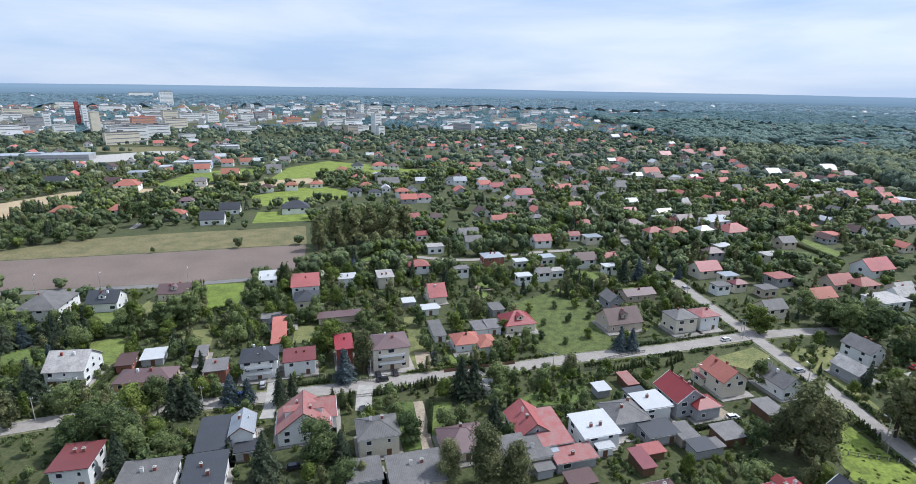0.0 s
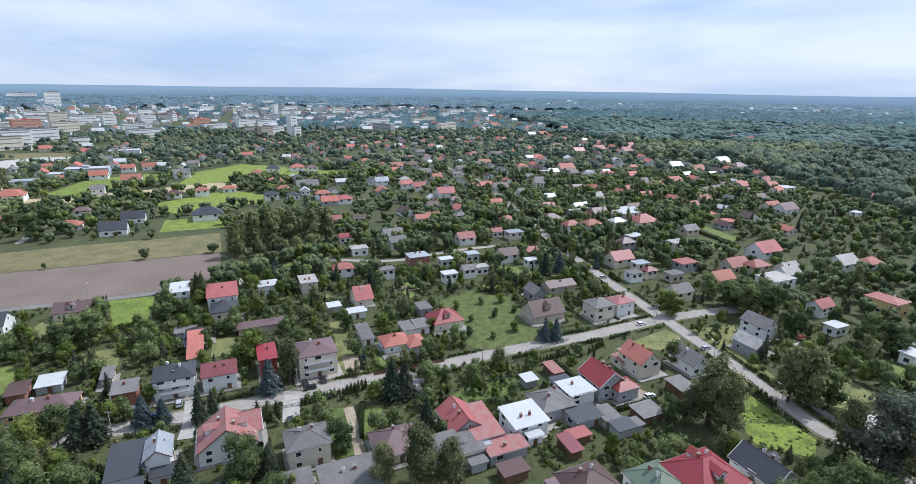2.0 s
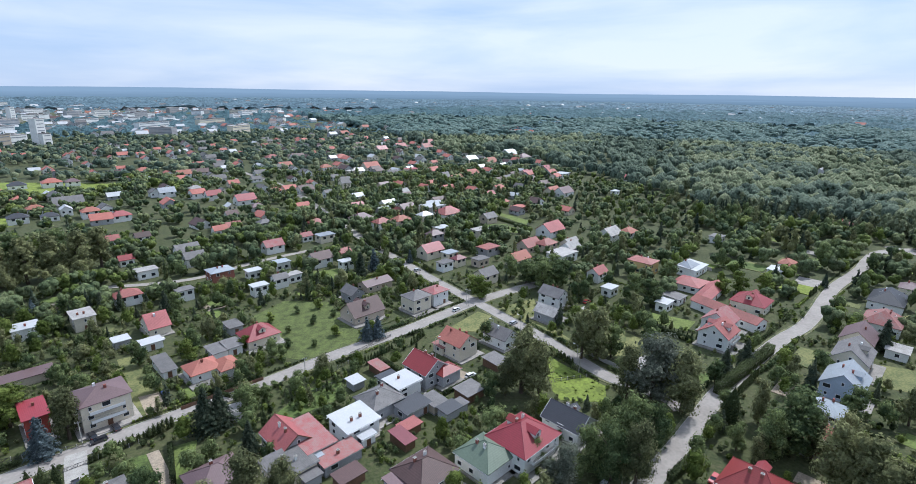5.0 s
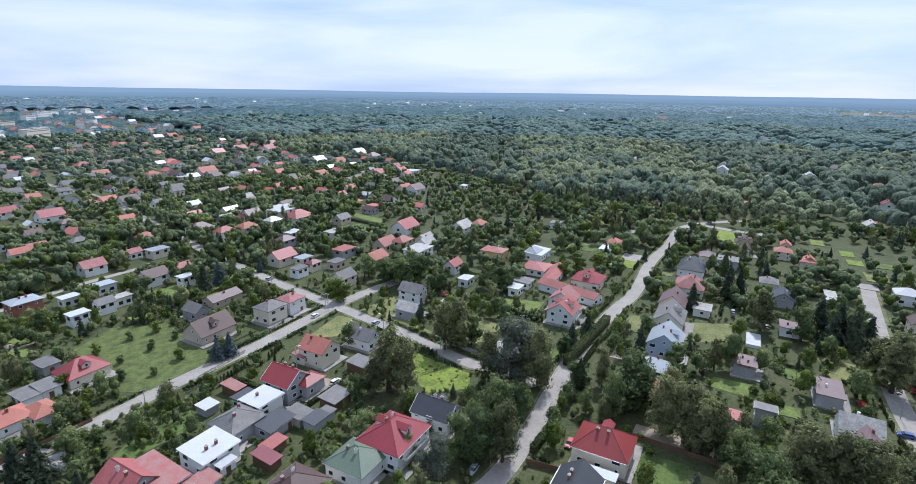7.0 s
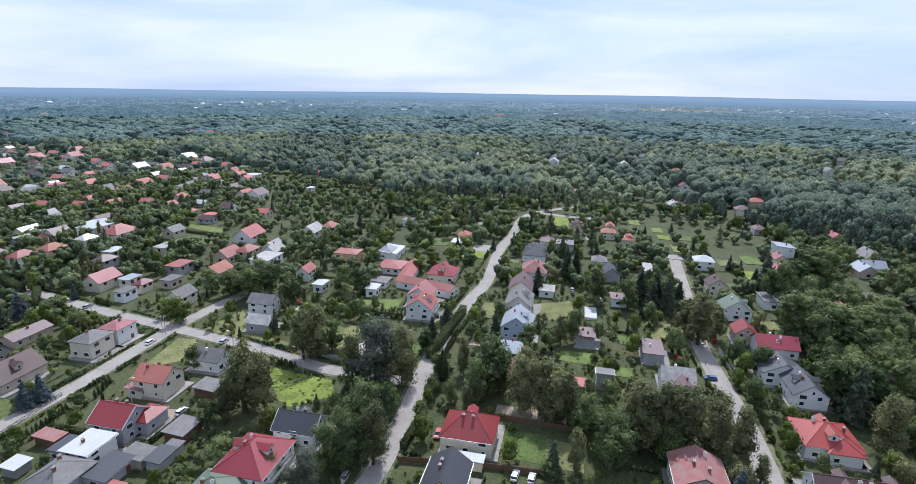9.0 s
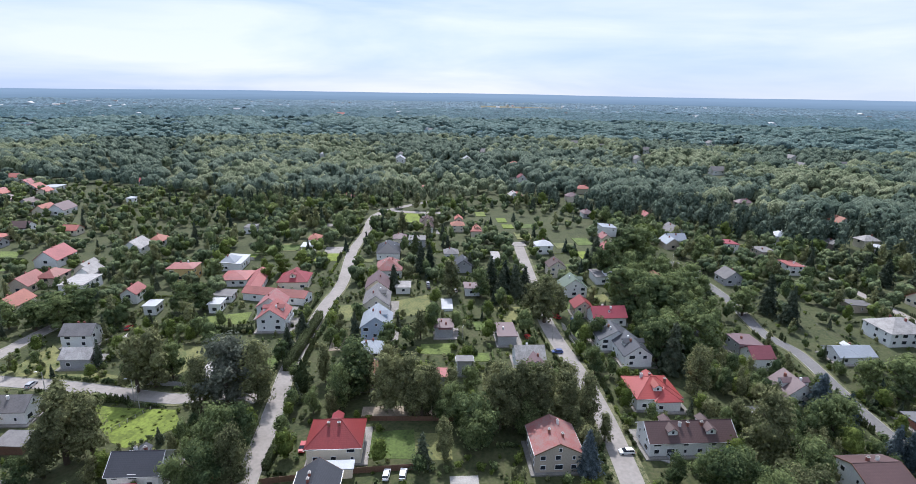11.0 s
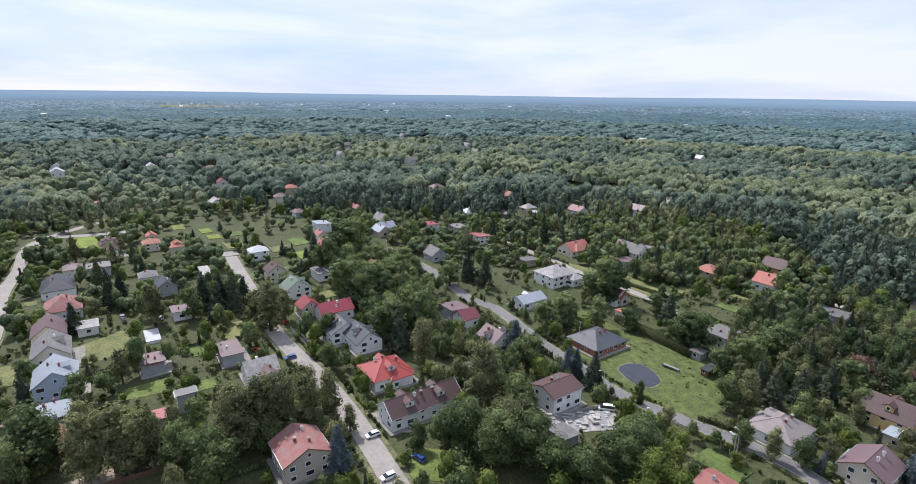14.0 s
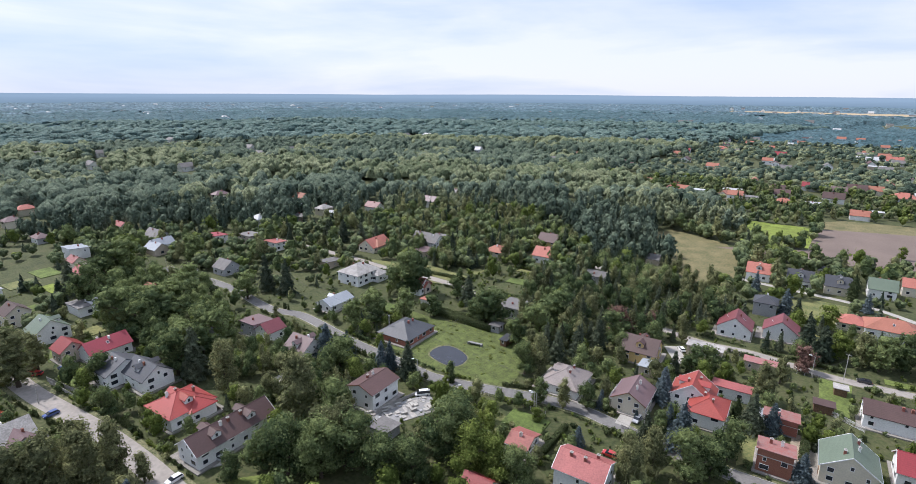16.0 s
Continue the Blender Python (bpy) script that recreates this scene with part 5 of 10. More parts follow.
road([(11.8, -139.4), (34.2, -131.7), (50.4, -127.7), (63.3, -125.9), (74.5, -125.4), (91.7, -121.8), (125.3, -102.7), (146.3, -98.3), (169.3, -93.9), (207.3, -89.9), (224.8, -82.0), (267.3, -76.6), (319.7, -60.9)], 4.8, 'grey asphalt lane past the pond and the villas', mat=M_DARKROAD, kerb=True, verge=1.2, name='road', clear=0.01)
road([(365.0, -127.4), (319.3, -136.8), (274.2, -148.6), (238.5, -155.0), (212.6, -162.9), (191.0, -167.0), (192.0, -166.0), (171.1, -166.6)], 4.6, 'pale street lined with hedges', mat=None, kerb=False, verge=0.8, name='road', clear=0.01)
road([(98.4, -198.9), (81.0, -199.0), (63.6, -204.9), (42.7, -206.5), (26.8, -210.8), (-0.7, -220.5)], 4.4, 'paved lane between villas with a dark fence', mat=None, kerb=False, verge=0.8, name='road', clear=0.01)
road([(104.5, -288.9), (80.0, -291.7), (48.8, -294.4), (29.1, -288.2)], 3.4, 'light lane before the new houses', mat=M_PAVE, kerb=False, verge=0.6, name='road', clear=0.01)
road([(-232.0, 221.1), (-210.5, 226.7), (-167.8, 235.7), (-130.1, 244.1), (-104.3, 251.7)], 4.5, 'lane along the ploughed field', mat=M_DARKROAD, kerb=False, verge=0.6, name='road')
road([(-31.9, 294.6), (5.5, 288.7), (40.7, 303.6), (78.0, 313.8)], 4.0, 'garden lane', mat=None, kerb=False, verge=0.5, name='road')
road([(-219.7, 344.0), (-225.6, 371.5), (-230.5, 389.6)], 4.0, 'lane from the field to the houses', mat=None, kerb=False, verge=0.5, name='road')
road([(43.4, 731.3), (59.6, 641.3), (66.6, 606.0)], 4.5, 'far street between roofs', mat=None, kerb=False, verge=0.3, name='road')
road([(-11.9, 145.7), (-10.0, 136.6), (-8.0, 125.9), (-6.8, 118.7)], 3.0, 'earth track through the gardens', mat=M_DIRT, kerb=False, verge=0.0, name='track')
road([(-62.3, 162.1), (-57.4, 144.6), (-56.0, 135.5)], 4.0, 'concrete drive to the garages', mat=M_PAVE, kerb=False, verge=0.0, name='drive')
road([(-28.1, 140.6), (-29.3, 148.5), (-29.8, 154.7)], 5.0, 'white paved drive', mat=M_PAVE, kerb=False, verge=0.0, name='drive')
road([(-28.4, 163.0), (-18.7, 166.4)], 7.0, 'pale paved forecourt of a block', mat=M_PAVE, kerb=False, verge=0.0, name='drive')
road([(10.2, 149.5), (9.8, 160.1)], 5.0, 'paved drive with a canopy', mat=M_PAVE, kerb=False, verge=0.0, name='drive')
road([(30.2, 126.3), (34.0, 128.0)], 4.0, 'dry yard between sheds', mat=M_PAVE, kerb=False, verge=0.0, name='drive')
road([(74.8, 138.0), (83.7, 143.1)], 6.0, 'pale yard behind a red-roofed house', mat=M_DIRT, kerb=False, verge=0.0, name='drive')
road([(71.5, -126.8), (74.0, -135.5)], 4.0, 'paved drive of a villa', mat=M_PAVE, kerb=False, verge=0.0, name='drive')
road([(87.9, -186.6), (78.1, -176.8)], 5.0, 'paved drive between villas', mat=M_PAVE, kerb=False, verge=0.0, name='drive')
road([(31.4, -146.9), (35.1, -161.8)], 4.0, 'red-brown paved drive', mat=M_DIRT, kerb=False, verge=0.0, name='drive')
road([(133.9, -25.0), (131.0, -33.9)], 3.5, 'drive of a long brown house', mat=M_PAVE, kerb=False, verge=0.0, name='drive')
road([(133.1, 57.8), (137.9, 40.5), (141.2, 28.9)], 5.0, 'sandy path behind a wall', mat=M_DIRT, kerb=False, verge=0.0, name='track')
road([(586.5, 90.0), (717.4, 84.1)], 5.0, 'far wood road', mat=None, kerb=False, verge=0.0, name='road')
road([(321.7, -53.9), (306.4, -61.2)], 5.0, 'far wood road', mat=None, kerb=False, verge=0.0, name='road')
patch('pond_bank', [(143.6, -109.9), (144.9, -111.1), (145.8, -112.7), (146.4, -114.5), (146.7, -116.1), (146.7, -117.5), (146.3, -118.8), (145.7, -120.0), (144.8, -121.0), (143.5, -121.6), (141.9, -121.9), (140.1, -122.0), (138.4, -122.0), (136.7, -121.8), (134.9, -121.5), (133.3, -120.9), (131.9, -120.2), (130.9, -119.3), (130.2, -118.1), (129.7, -116.9), (129.3, -115.7), (129.1, -114.6), (129.1, -113.5), (129.3, -112.4), (129.7, -111.5), (130.5, -110.8), (131.6, -110.1), (132.9, -109.7), (134.5, -109.4), (136.6, -109.2), (139.2, -109.2), (141.7, -109.4)], M_VERGE, 'muddy reed-grown pond bank', mark=1)
patch('pond', [(143.0, -110.5), (144.2, -111.5), (145.1, -113.0), (145.6, -114.6), (145.8, -116.0), (145.8, -117.3), (145.5, -118.6), (144.9, -119.6), (144.1, -120.5), (142.9, -121.0), (141.4, -121.3), (139.8, -121.5), (138.3, -121.4), (136.7, -121.3), (135.1, -120.9), (133.6, -120.5), (132.4, -119.8), (131.5, -119.0), (130.8, -117.9), (130.4, -116.8), (130.0, -115.7), (129.9, -114.7), (129.8, -113.7), (130.0, -112.7), (130.4, -111.9), (131.2, -111.2), (132.1, -110.7), (133.3, -110.2), (134.8, -110.0), (136.7, -109.8), (139.0, -109.8), (141.3, -109.9)], M_WATER, 'dark still garden pond', mark=1)

# ---- houses nearest the crossroads and the street ----
house(-126.5, 156.3, 11.8, 11.9, 6.0, 'gable', 'asbestos', 'white', yaw=-8, chimneys=2, balcony=True, garage=True)
house(-101.0, 153.5, 16.9, 8.5, 3.4, 'hip', 'mauve', 'yellow', yaw=-6, chimneys=2)
house(-113.5, 163.2, 4.8, 7.4, 3.0, 'mono', 'brown', 'brick', chimneys=0, name='garage')
house(-106.9, 168.2, 6.7, 6.9, 2.6, 'mono', 'white', 'grey', chimneys=0, name='outbuilding')
house(-90.5, 169.6, 3.0, 7.0, 3.2, 'mono', 'grey', 'beige', chimneys=0)
house(-79.7, 157.0, 6.5, 7.0, 5.0, 'mono', 'grey', 'brick', chimneys=1)
house(-66.8, 161.5, 11.5, 9.5, 7.2, 'hip', 'dark', 'white', chimneys=2, storeys=3, balcony=True, sky=2)
house(-68.3, 185.8, 4.6, 19.4, 3.6, 'mono', 'coral', 'white', chimneys=0, windows=False, name='outbuilding')
house(-54.0, 163.8, 10.0, 8.0, 5.6, 'mono', 'maroon', 'white', chimneys=2)
house(-40.6, 172.0, 5.5, 9.8, 6.5, 'mono', 'red', 'red', chimneys=1)
house(-24.1, 170.3, 12.5, 11.4, 8.6, 'hip', 'mauve', 'cream', chimneys=2, storeys=3, balcony=True, rise=2.0)
house(3.3, 183.3, 9.9, 9.0, 3.6, 'hip', 'coral', 'white', chimneys=1)
house(10.7, 181.6, 6.6, 9.0, 3.6, 'hip', 'coral', 'white', chimneys=0)
house(24.3, 200.7, 12.5, 10.5, 4.0, 'hip', 'red', 'cream', chimneys=1, dormer=1, rise=3.6)
house(8.8, 195.4, 5.2, 8.1, 3.0, 'flat', 'grey', 'white', chimneys=0, name='outbuilding')
house(14.1, 196.5, 5.1, 6.8, 3.2, 'mono', 'grey', 'white', chimneys=0, name='outbuilding')
house(-12.1, 213.8, 6.8, 5.1, 2.8, 'flat', 'white', 'white', chimneys=0, name='garage')
house(-8.1, 192.2, 4.2, 11.9, 2.6, 'mono', 'grey', 'white', chimneys=0, name='outbuilding')
house(16.7, 215.0, 5.1, 7.6, 3.0, 'flat', 'grey', 'grey', chimneys=0, name='garage')
house(-10.4, 229.5, 7.6, 11.8, 3.8, 'gable', 'pink', 'cream')
house(-22.1, 220.8, 5.1, 5.1, 2.8, 'flat', 'white', 'grey', chimneys=0, name='garage')
house(-49.4, 204.5, 17.0, 5.1, 2.8, 'mono', 'mauve', 'beige', chimneys=0, windows=False, name='outbuilding')
house(-54.8, 246.2, 8.4, 7.5, 4.5, 'flat', 'white', 'white')
house(-36.3, 247.6, 7.3, 10.9, 5.5, 'flat', 'asbestos', 'cream', chimneys=2)
house(-71.9, 234.4, 12.1, 14.4, 6.0, 'mono', 'pink', 'white', chimneys=1)
house(-67.4, 221.1, 10.3, 10.7, 4.2, 'hip', 'dark', 'cream')
house(-72.5, 198.4, 7.1, 8.1, 3.2, 'hip', 'dark', 'grey')
house(-76.9, 201.3, 6.8, 5.1, 3.0, 'flat', 'grey', 'grey', chimneys=0, name='garage')
house(-92.4, 242.4, 7.5, 10.7, 5.2, 'mono', 'white', 'white', balcony=True)
house(-129.1, 226.9, 13.2, 8.5, 3.8, 'gable', 'mauve', 'cream', chimneys=2, yaw=-6, dormer=1, sky=2)
house(-152.9, 214.1, 11.9, 10.5, 4.4, 'gable', 'dark', 'white', chimneys=2, yaw=-6, dormer=2)
house(-174.2, 207.9, 15.7, 19.0, 5.0, 'hip', 'grey', 'white', yaw=-6, chimneys=1)
house(-93.2, 110.3, 8.4, 9.9, 6.0, 'flat', 'maroon', 'white', yaw=-4, chimneys=2)
house(-72.9, 104.7, 12.0, 10.0, 5.0, 'mono', 'grey', 'white', yaw=-4, chimneys=2)
house(-58.0, 124.6, 5.5, 8.6, 6.0, 'gable', 'steel', 'white', chimneys=1, sky=1, ridge='v')
house(-64.6, 122.4, 8.0, 13.0, 4.0, 'mono', 'dark', 'white', chimneys=0)
house(-55.2, 119.1, 5.1, 4.2, 3.0, 'flat', 'dark', 'grey', chimneys=0, name='garage')
house(-60.7, 107.6, 9.0, 12.0, 4.0, 'mono', 'dark', 'white', chimneys=2)
house(-42.7, 129.7, 14.0, 11.0, 4.8, 'gable', 'rust', 'white', chimneys=2, dormer=2, ridge='v')
house(-39.9, 134.6, 9.0, 9.0, 4.8, 'gable', 'rust', 'white', chimneys=0)
house(-21.2, 123.7, 10.5, 9.0, 6.6, 'hip', 'grey', 'cream', chimneys=2, storeys=2, rise=1.6)
house(-9.6, 109.6, 13.0, 10.0, 4.5, 'mono', 'grey', 'beige', chimneys=2)
house(-22.4, 109.4, 8.0, 7.0, 4.0, 'mono', 'grey', 'grey', chimneys=1)
house(2.0, 123.8, 12.0, 11.0, 3.5, 'hip', 'mauve', 'cream', chimneys=1)
house(20.4, 130.2, 9.0, 12.0, 4.5, 'gable', 'pink', 'grey', ridge='v', chimneys=2)
house(25.5, 127.4, 8.0, 14.0, 4.3, 'mono', 'rust', 'grey', chimneys=0)
house(18.5, 119.4, 11.0, 9.0, 4.0, 'mono', 'grey', 'cream', chimneys=2)
house(22.2, 122.0, 7.0, 9.0, 3.6, 'mono', 'steel', 'grey', chimneys=0)
house(26.2, 121.2, 5.1, 5.1, 3.0, 'flat', 'steel', 'grey', chimneys=0, name='garage')
house(30.9, 118.1, 11.0, 5.1, 3.2, 'mono', 'rust', 'grey', chimneys=1, name='outbuilding')
house(22.6, 114.2, 4.2, 3.4, 2.5, 'flat', 'grey', 'grey', chimneys=0, windows=False, name='shed')
house(38.7, 128.5, 10.5, 9.5, 4.8, 'mono', 'white', 'white', chimneys=2, rise=0.9)
house(39.9, 122.6, 4.2, 3.4, 3.0, 'flat', 'white', 'white', chimneys=0, name='outbuilding')
house(49.1, 136.0, 11.0, 10.0, 4.6, 'hip', 'grey', 'grey', chimneys=2)
house(58.9, 141.3, 9.0, 8.0, 4.8, 'flat', 'white', 'white', chimneys=1)
house(56.4, 148.1, 6.0, 3.4, 3.5, 'flat', 'dark', 'grey', chimneys=0, name='outbuilding')
house(46.8, 151.9, 4.2, 4.2, 2.6, 'mono', 'white', 'grey', chimneys=0, windows=False, name='shed')
house(57.0, 157.4, 3.4, 6.8, 2.4, 'mono', 'rust', 'timber', chimneys=0, windows=False, name='shed')
house(57.2, 129.5, 9.3, 6.0, 3.2, 'mono', 'dark', 'grey', chimneys=0, name='outbuilding')
house(64.2, 128.9, 5.1, 6.0, 3.0, 'mono', 'grey', 'beige', chimneys=0, name='outbuilding')
house(66.7, 123.2, 6.0, 4.2, 2.8, 'mono', 'dark', 'grey', chimneys=0, windows=False, name='shed')
house(70.4, 124.0, 4.2, 3.4, 2.6, 'flat', 'grey', 'grey', chimneys=0, windows=False, name='shed')
house(52.6, 121.4, 6.0, 3.4, 2.6, 'mono', 'pink', 'timber', chimneys=0, windows=False, name='shed')
house(48.8, 117.4, 3.4, 6.8, 2.6, 'mono', 'maroon', 'timber', chimneys=0, windows=False, name='shed')
house(77.2, 129.4, 7.6, 6.0, 2.8, 'mono', 'grey', 'timber', chimneys=0, windows=False, name='shed')
house(31.1, 109.9, 6.8, 4.2, 2.6, 'mono', 'brown', 'timber', chimneys=0, windows=False, name='shed')
house(69.5, 145.6, 10.0, 11.0, 5.8, 'gable', 'red', 'grey', ridge='v', chimneys=2)
house(74.9, 141.5, 8.0, 6.0, 4.6, 'hip', 'red', 'grey', chimneys=0)
house(88.0, 156.6, 9.0, 11.0, 6.2, 'gable', 'coral', 'cream', ridge='v', chimneys=3)
house(83.3, 160.5, 4.2, 5.1, 3.0, 'mono', 'rust', 'cream', chimneys=0, name='outbuilding')
house(106.6, 156.0, 8.0, 11.0, 4.6, 'gable', 'grey', 'white', ridge='v', chimneys=1)
house(95.4, 142.1, 6.0, 6.8, 2.6, 'mono', 'grey', 'timber', chimneys=0, windows=False, name='shed')
house(91.8, 202.2, 10.0, 9.0, 6.6, 'hip', 'grey', 'cream', chimneys=1, rise=1.8)
house(102.6, 204.6, 9.0, 8.0, 6.6, 'hip', 'rust', 'white', chimneys=1, rise=1.8)
house(67.4, 204.1, 15.0, 11.0, 3.8, 'gable', 'brown', 'beige', dormer=2, rise=4.6)
house(70.3, 226.0, 7.0, 9.0, 4.0, 'gable', 'grey', 'grey', ridge='v')
house(84.6, 234.9, 15.0, 8.0, 3.4, 'gable', 'mauve', 'beige', chimneys=1, rise=1.8, name='barn')
house(150.4, 178.1, 8.0, 11.0, 5.5, 'gable', 'grey', 'white', ridge='v', chimneys=2)
house(137.0, 164.8, 7.0, 10.0, 4.2, 'gable', 'asbestos', 'grey', ridge='v', chimneys=0)
house(76.0, 98.6, 15.0, 13.0, 6.2, 'hip', 'red', 'white', chimneys=2, balcony=True, rise=4.2, dormer=2)
house(64.2, 98.8, 11.0, 11.5, 4.6, 'hip', 'green', 'white', chimneys=2, rise=3.2)
house(93.2, 100.1, 9.0, 12.0, 4.8, 'gable', 'dark', 'white', ridge='v', chimneys=2, sky=1, dormer=1)
house(47.4, 100.1, 12.0, 11.0, 5.0, 'hip', 'brown', 'cream', chimneys=2)
house(41.9, 99.7, 7.6, 6.8, 4.0, 'mono', 'mauve', 'grey', chimneys=0, name='outbuilding')

# ---- houses along the hedged street ----
house(114.6, 57.4, 12.0, 14.0, 5.6, 'hip', 'red', 'cream', chimneys=2, storeys=2, dormer=1, rise=4.2)
house(105.2, 54.3, 2.6, 10.0, 3.0, 'mono', 'steel', 'cream', chimneys=0, windows=False, name='canopy', rise=0.1)
house(94.0, 53.3, 12.0, 10.0, 5.4, 'gable', 'dark', 'cream', chimneys=2)
house(164.0, 67.2, 9.0, 9.0, 5.6, 'hip', 'steel', 'grey', chimneys=2)
house(149.4, 60.7, 8.0, 9.0, 3.6, 'gable', 'coral', 'timber', chimneys=1, dormer=1)
house(156.5, 38.7, 5.1, 4.2, 3.0, 'mono', 'pink', 'grey', chimneys=0, windows=False, name='shed')
house(162.4, 31.8, 3.4, 5.1, 6.0, 'flat', 'grey', 'grey', chimneys=0, name='outbuilding')
house(187.0, 73.2, 14.0, 11.5, 5.6, 'gable', 'steel', 'blue', ridge='u', chimneys=2, rise=4.2, dormer=1)
house(208.5, 81.2, 16.0, 11.0, 5.8, 'gable', 'grey', 'cream', ridge='u', chimneys=2, rise=4.2, dormer=1)
house(227.5, 88.0, 14.0, 10.5, 5.6, 'gable', 'mauve', 'cream', ridge='u', chimneys=1, rise=4.0)
house(257.0, 92.4, 15.0, 13.0, 4.6, 'hip', 'rust', 'white', chimneys=2, rise=4.4, sky=2)
house(288.5, 104.0, 19.0, 13.0, 4.2, 'hip', 'dark', 'white', chimneys=2, sky=2, rise=4.4)
house(313.2, 105.3, 9.0, 8.0, 5.0, 'hip', 'mauve', 'cream')
house(310.7, 93.0, 10.0, 10.0, 5.5, 'flat', 'grey', 'grey')
house(234.1, 77.4, 8.5, 6.8, 3.2, 'flat', 'asbestos', 'white', chimneys=0, name='garage')
house(192.0, 46.6, 8.0, 7.0, 4.5, 'flat', 'mauve', 'grey', chimneys=2)
house(189.6, 45.5, 3.4, 4.2, 4.0, 'flat', 'rust', 'grey', chimneys=0, name='outbuilding')
house(220.8, 52.1, 12.0, 5.0, 0.8, 'flat', 'white', 'white', chimneys=0, windows=False, name='low_platform', over=0.1)
house(292.8, 66.9, 9.0, 8.0, 4.0, 'hip', 'grey', 'white')
house(239.7, 44.2, 8.0, 7.0, 3.5, 'mono', 'mauve', 'white', chimneys=1)
house(273.2, 55.7, 10.0, 9.0, 4.0, 'gable', 'dark', 'grey')
house(292.8, 40.2, 15.3, 4.2, 3.4, 'mono', 'asbestos', 'grey', chimneys=0, name='outbuilding')
house(193.0, 21.6, 12.0, 7.0, 4.2, 'flat', 'mauve', 'grey', chimneys=1)
house(173.6, 10.7, 10.0, 10.0, 4.8, 'gable', 'asbestos', 'white', chimneys=1, ridge='v')
house(169.8, 8.4, 9.0, 8.0, 4.2, 'gable', 'mauve', 'white', chimneys=1)
house(125.0, -0.2, 12.0, 12.0, 6.2, 'gable', 'rust', 'beige', chimneys=3, ridge='u', rise=3.0)
house(197.8, -19.8, 9.0, 13.0, 5.0, 'gable', 'slate', 'white', ridge='u', chimneys=2, rise=3.6)
house(188.3, -26.1, 13.0, 10.0, 5.0, 'gable', 'slate', 'white', ridge='u', chimneys=2, dormer=2)
house(226.2, -8.0, 8.0, 8.0, 5.0, 'gable', 'red', 'beige', chimneys=0)
house(220.2, -18.7, 9.0, 14.0, 4.4, 'gable', 'red', 'white', ridge='v', chimneys=2, sky=2)
house(240.4, -29.0, 5.1, 4.2, 3.0, 'mono', 'mauve', 'beige', chimneys=0, name='garage')
house(161.7, -29.6, 13.0, 14.0, 4.6, 'hip', 'scarlet', 'white', chimneys=3, dormer=2)
house(159.1, -32.8, 9.0, 8.0, 4.2, 'hip', 'scarlet', 'white', chimneys=0)
house(138.8, -36.0, 9.0, 24.0, 5.0, 'gable', 'brown', 'white', chimneys=3, dormer=4, ridge='v')
house(131.1, -78.5, 10.0, 12.0, 6.4, 'gable', 'brown', 'white', chimneys=2, storeys=2, rise=1.8, ridge='v')
house(113.2, -70.9, 6.0, 6.0, 3.0, 'mono', 'grey', 'grey', chimneys=0, windows=False, name='shed')
house(162.3, -113.5, 15.0, 17.0, 3.2, 'hip', 'slate', 'brick', chimneys=2)
house(208.1, -106.3, 9.0, 14.0, 3.4, 'gable', 'steel', 'white', ridge='v', chimneys=1, dormer=1, rise=2.2)
house(204.4, -68.7, 9.0, 9.0, 5.0, 'mono', 'mauve', 'grey', chimneys=1)
house(195.8, -71.0, 8.0, 8.0, 4.4, 'gable', 'maroon', 'white', ridge='v', chimneys=0)
house(172.6, -74.5, 10.0, 12.0, 4.0, 'gable', 'mauve', 'white', dormer=2, chimneys=2)
house(211.4, -55.7, 6.8, 4.2, 3.0, 'mono', 'dark', 'grey', chimneys=0, windows=False, name='shed')
house(251.0, -3.7, 10.0, 12.0, 5.0, 'gable', 'green', 'white', chimneys=1, dormer=1)
house(318.8, 14.6, 9.0, 10.0, 5.5, 'hip', 'white', 'white', chimneys=1)
house(277.3, 5.4, 9.0, 9.0, 6.0, 'gable', 'brown', 'cream')
house(272.9, -25.2, 8.0, 10.0, 3.5, 'mono', 'white', 'white', chimneys=0)
house(274.4, -18.4, 8.0, 8.0, 4.0, 'flat', 'grey', 'white')
house(273.1, -45.4, 7.0, 8.0, 4.5, 'gable', 'coral', 'white')
house(373.3, -26.2, 11.0, 10.0, 6.0, 'mono', 'steel', 'white', yaw=0)
house(324.3, -24.1, 10.0, 8.0, 4.5, 'gable', 'pink', 'white')
house(356.5, -68.4, 9.0, 11.0, 5.0, 'gable', 'steel', 'white', ridge='v')
house(354.8, -99.6, 11.0, 9.0, 5.0, 'mono', 'red', 'white')
house(340.7, -116.4, 12.0, 9.0, 5.5, 'flat', 'grey', 'beige')
house(315.8, -123.0, 11.0, 8.0, 5.0, 'mono', 'pink', 'white', rise=0.5)
house(377.7, -136.5, 10.0, 9.0, 7.0, 'hip', 'steel', 'white')
house(288.6, -84.5, 10.0, 10.0, 4.0, 'gable', 'grey', 'grey')
house(295.5, -66.7, 8.0, 6.0, 3.5, 'flat', 'grey', 'white', chimneys=0)
house(231.9, -132.9, 14.0, 16.0, 6.0, 'hip', 'asbestos', 'white', chimneys=2, balcony=True)
house(227.7, -141.0, 9.0, 8.0, 4.0, 'hip', 'asbestos', 'white', chimneys=0)
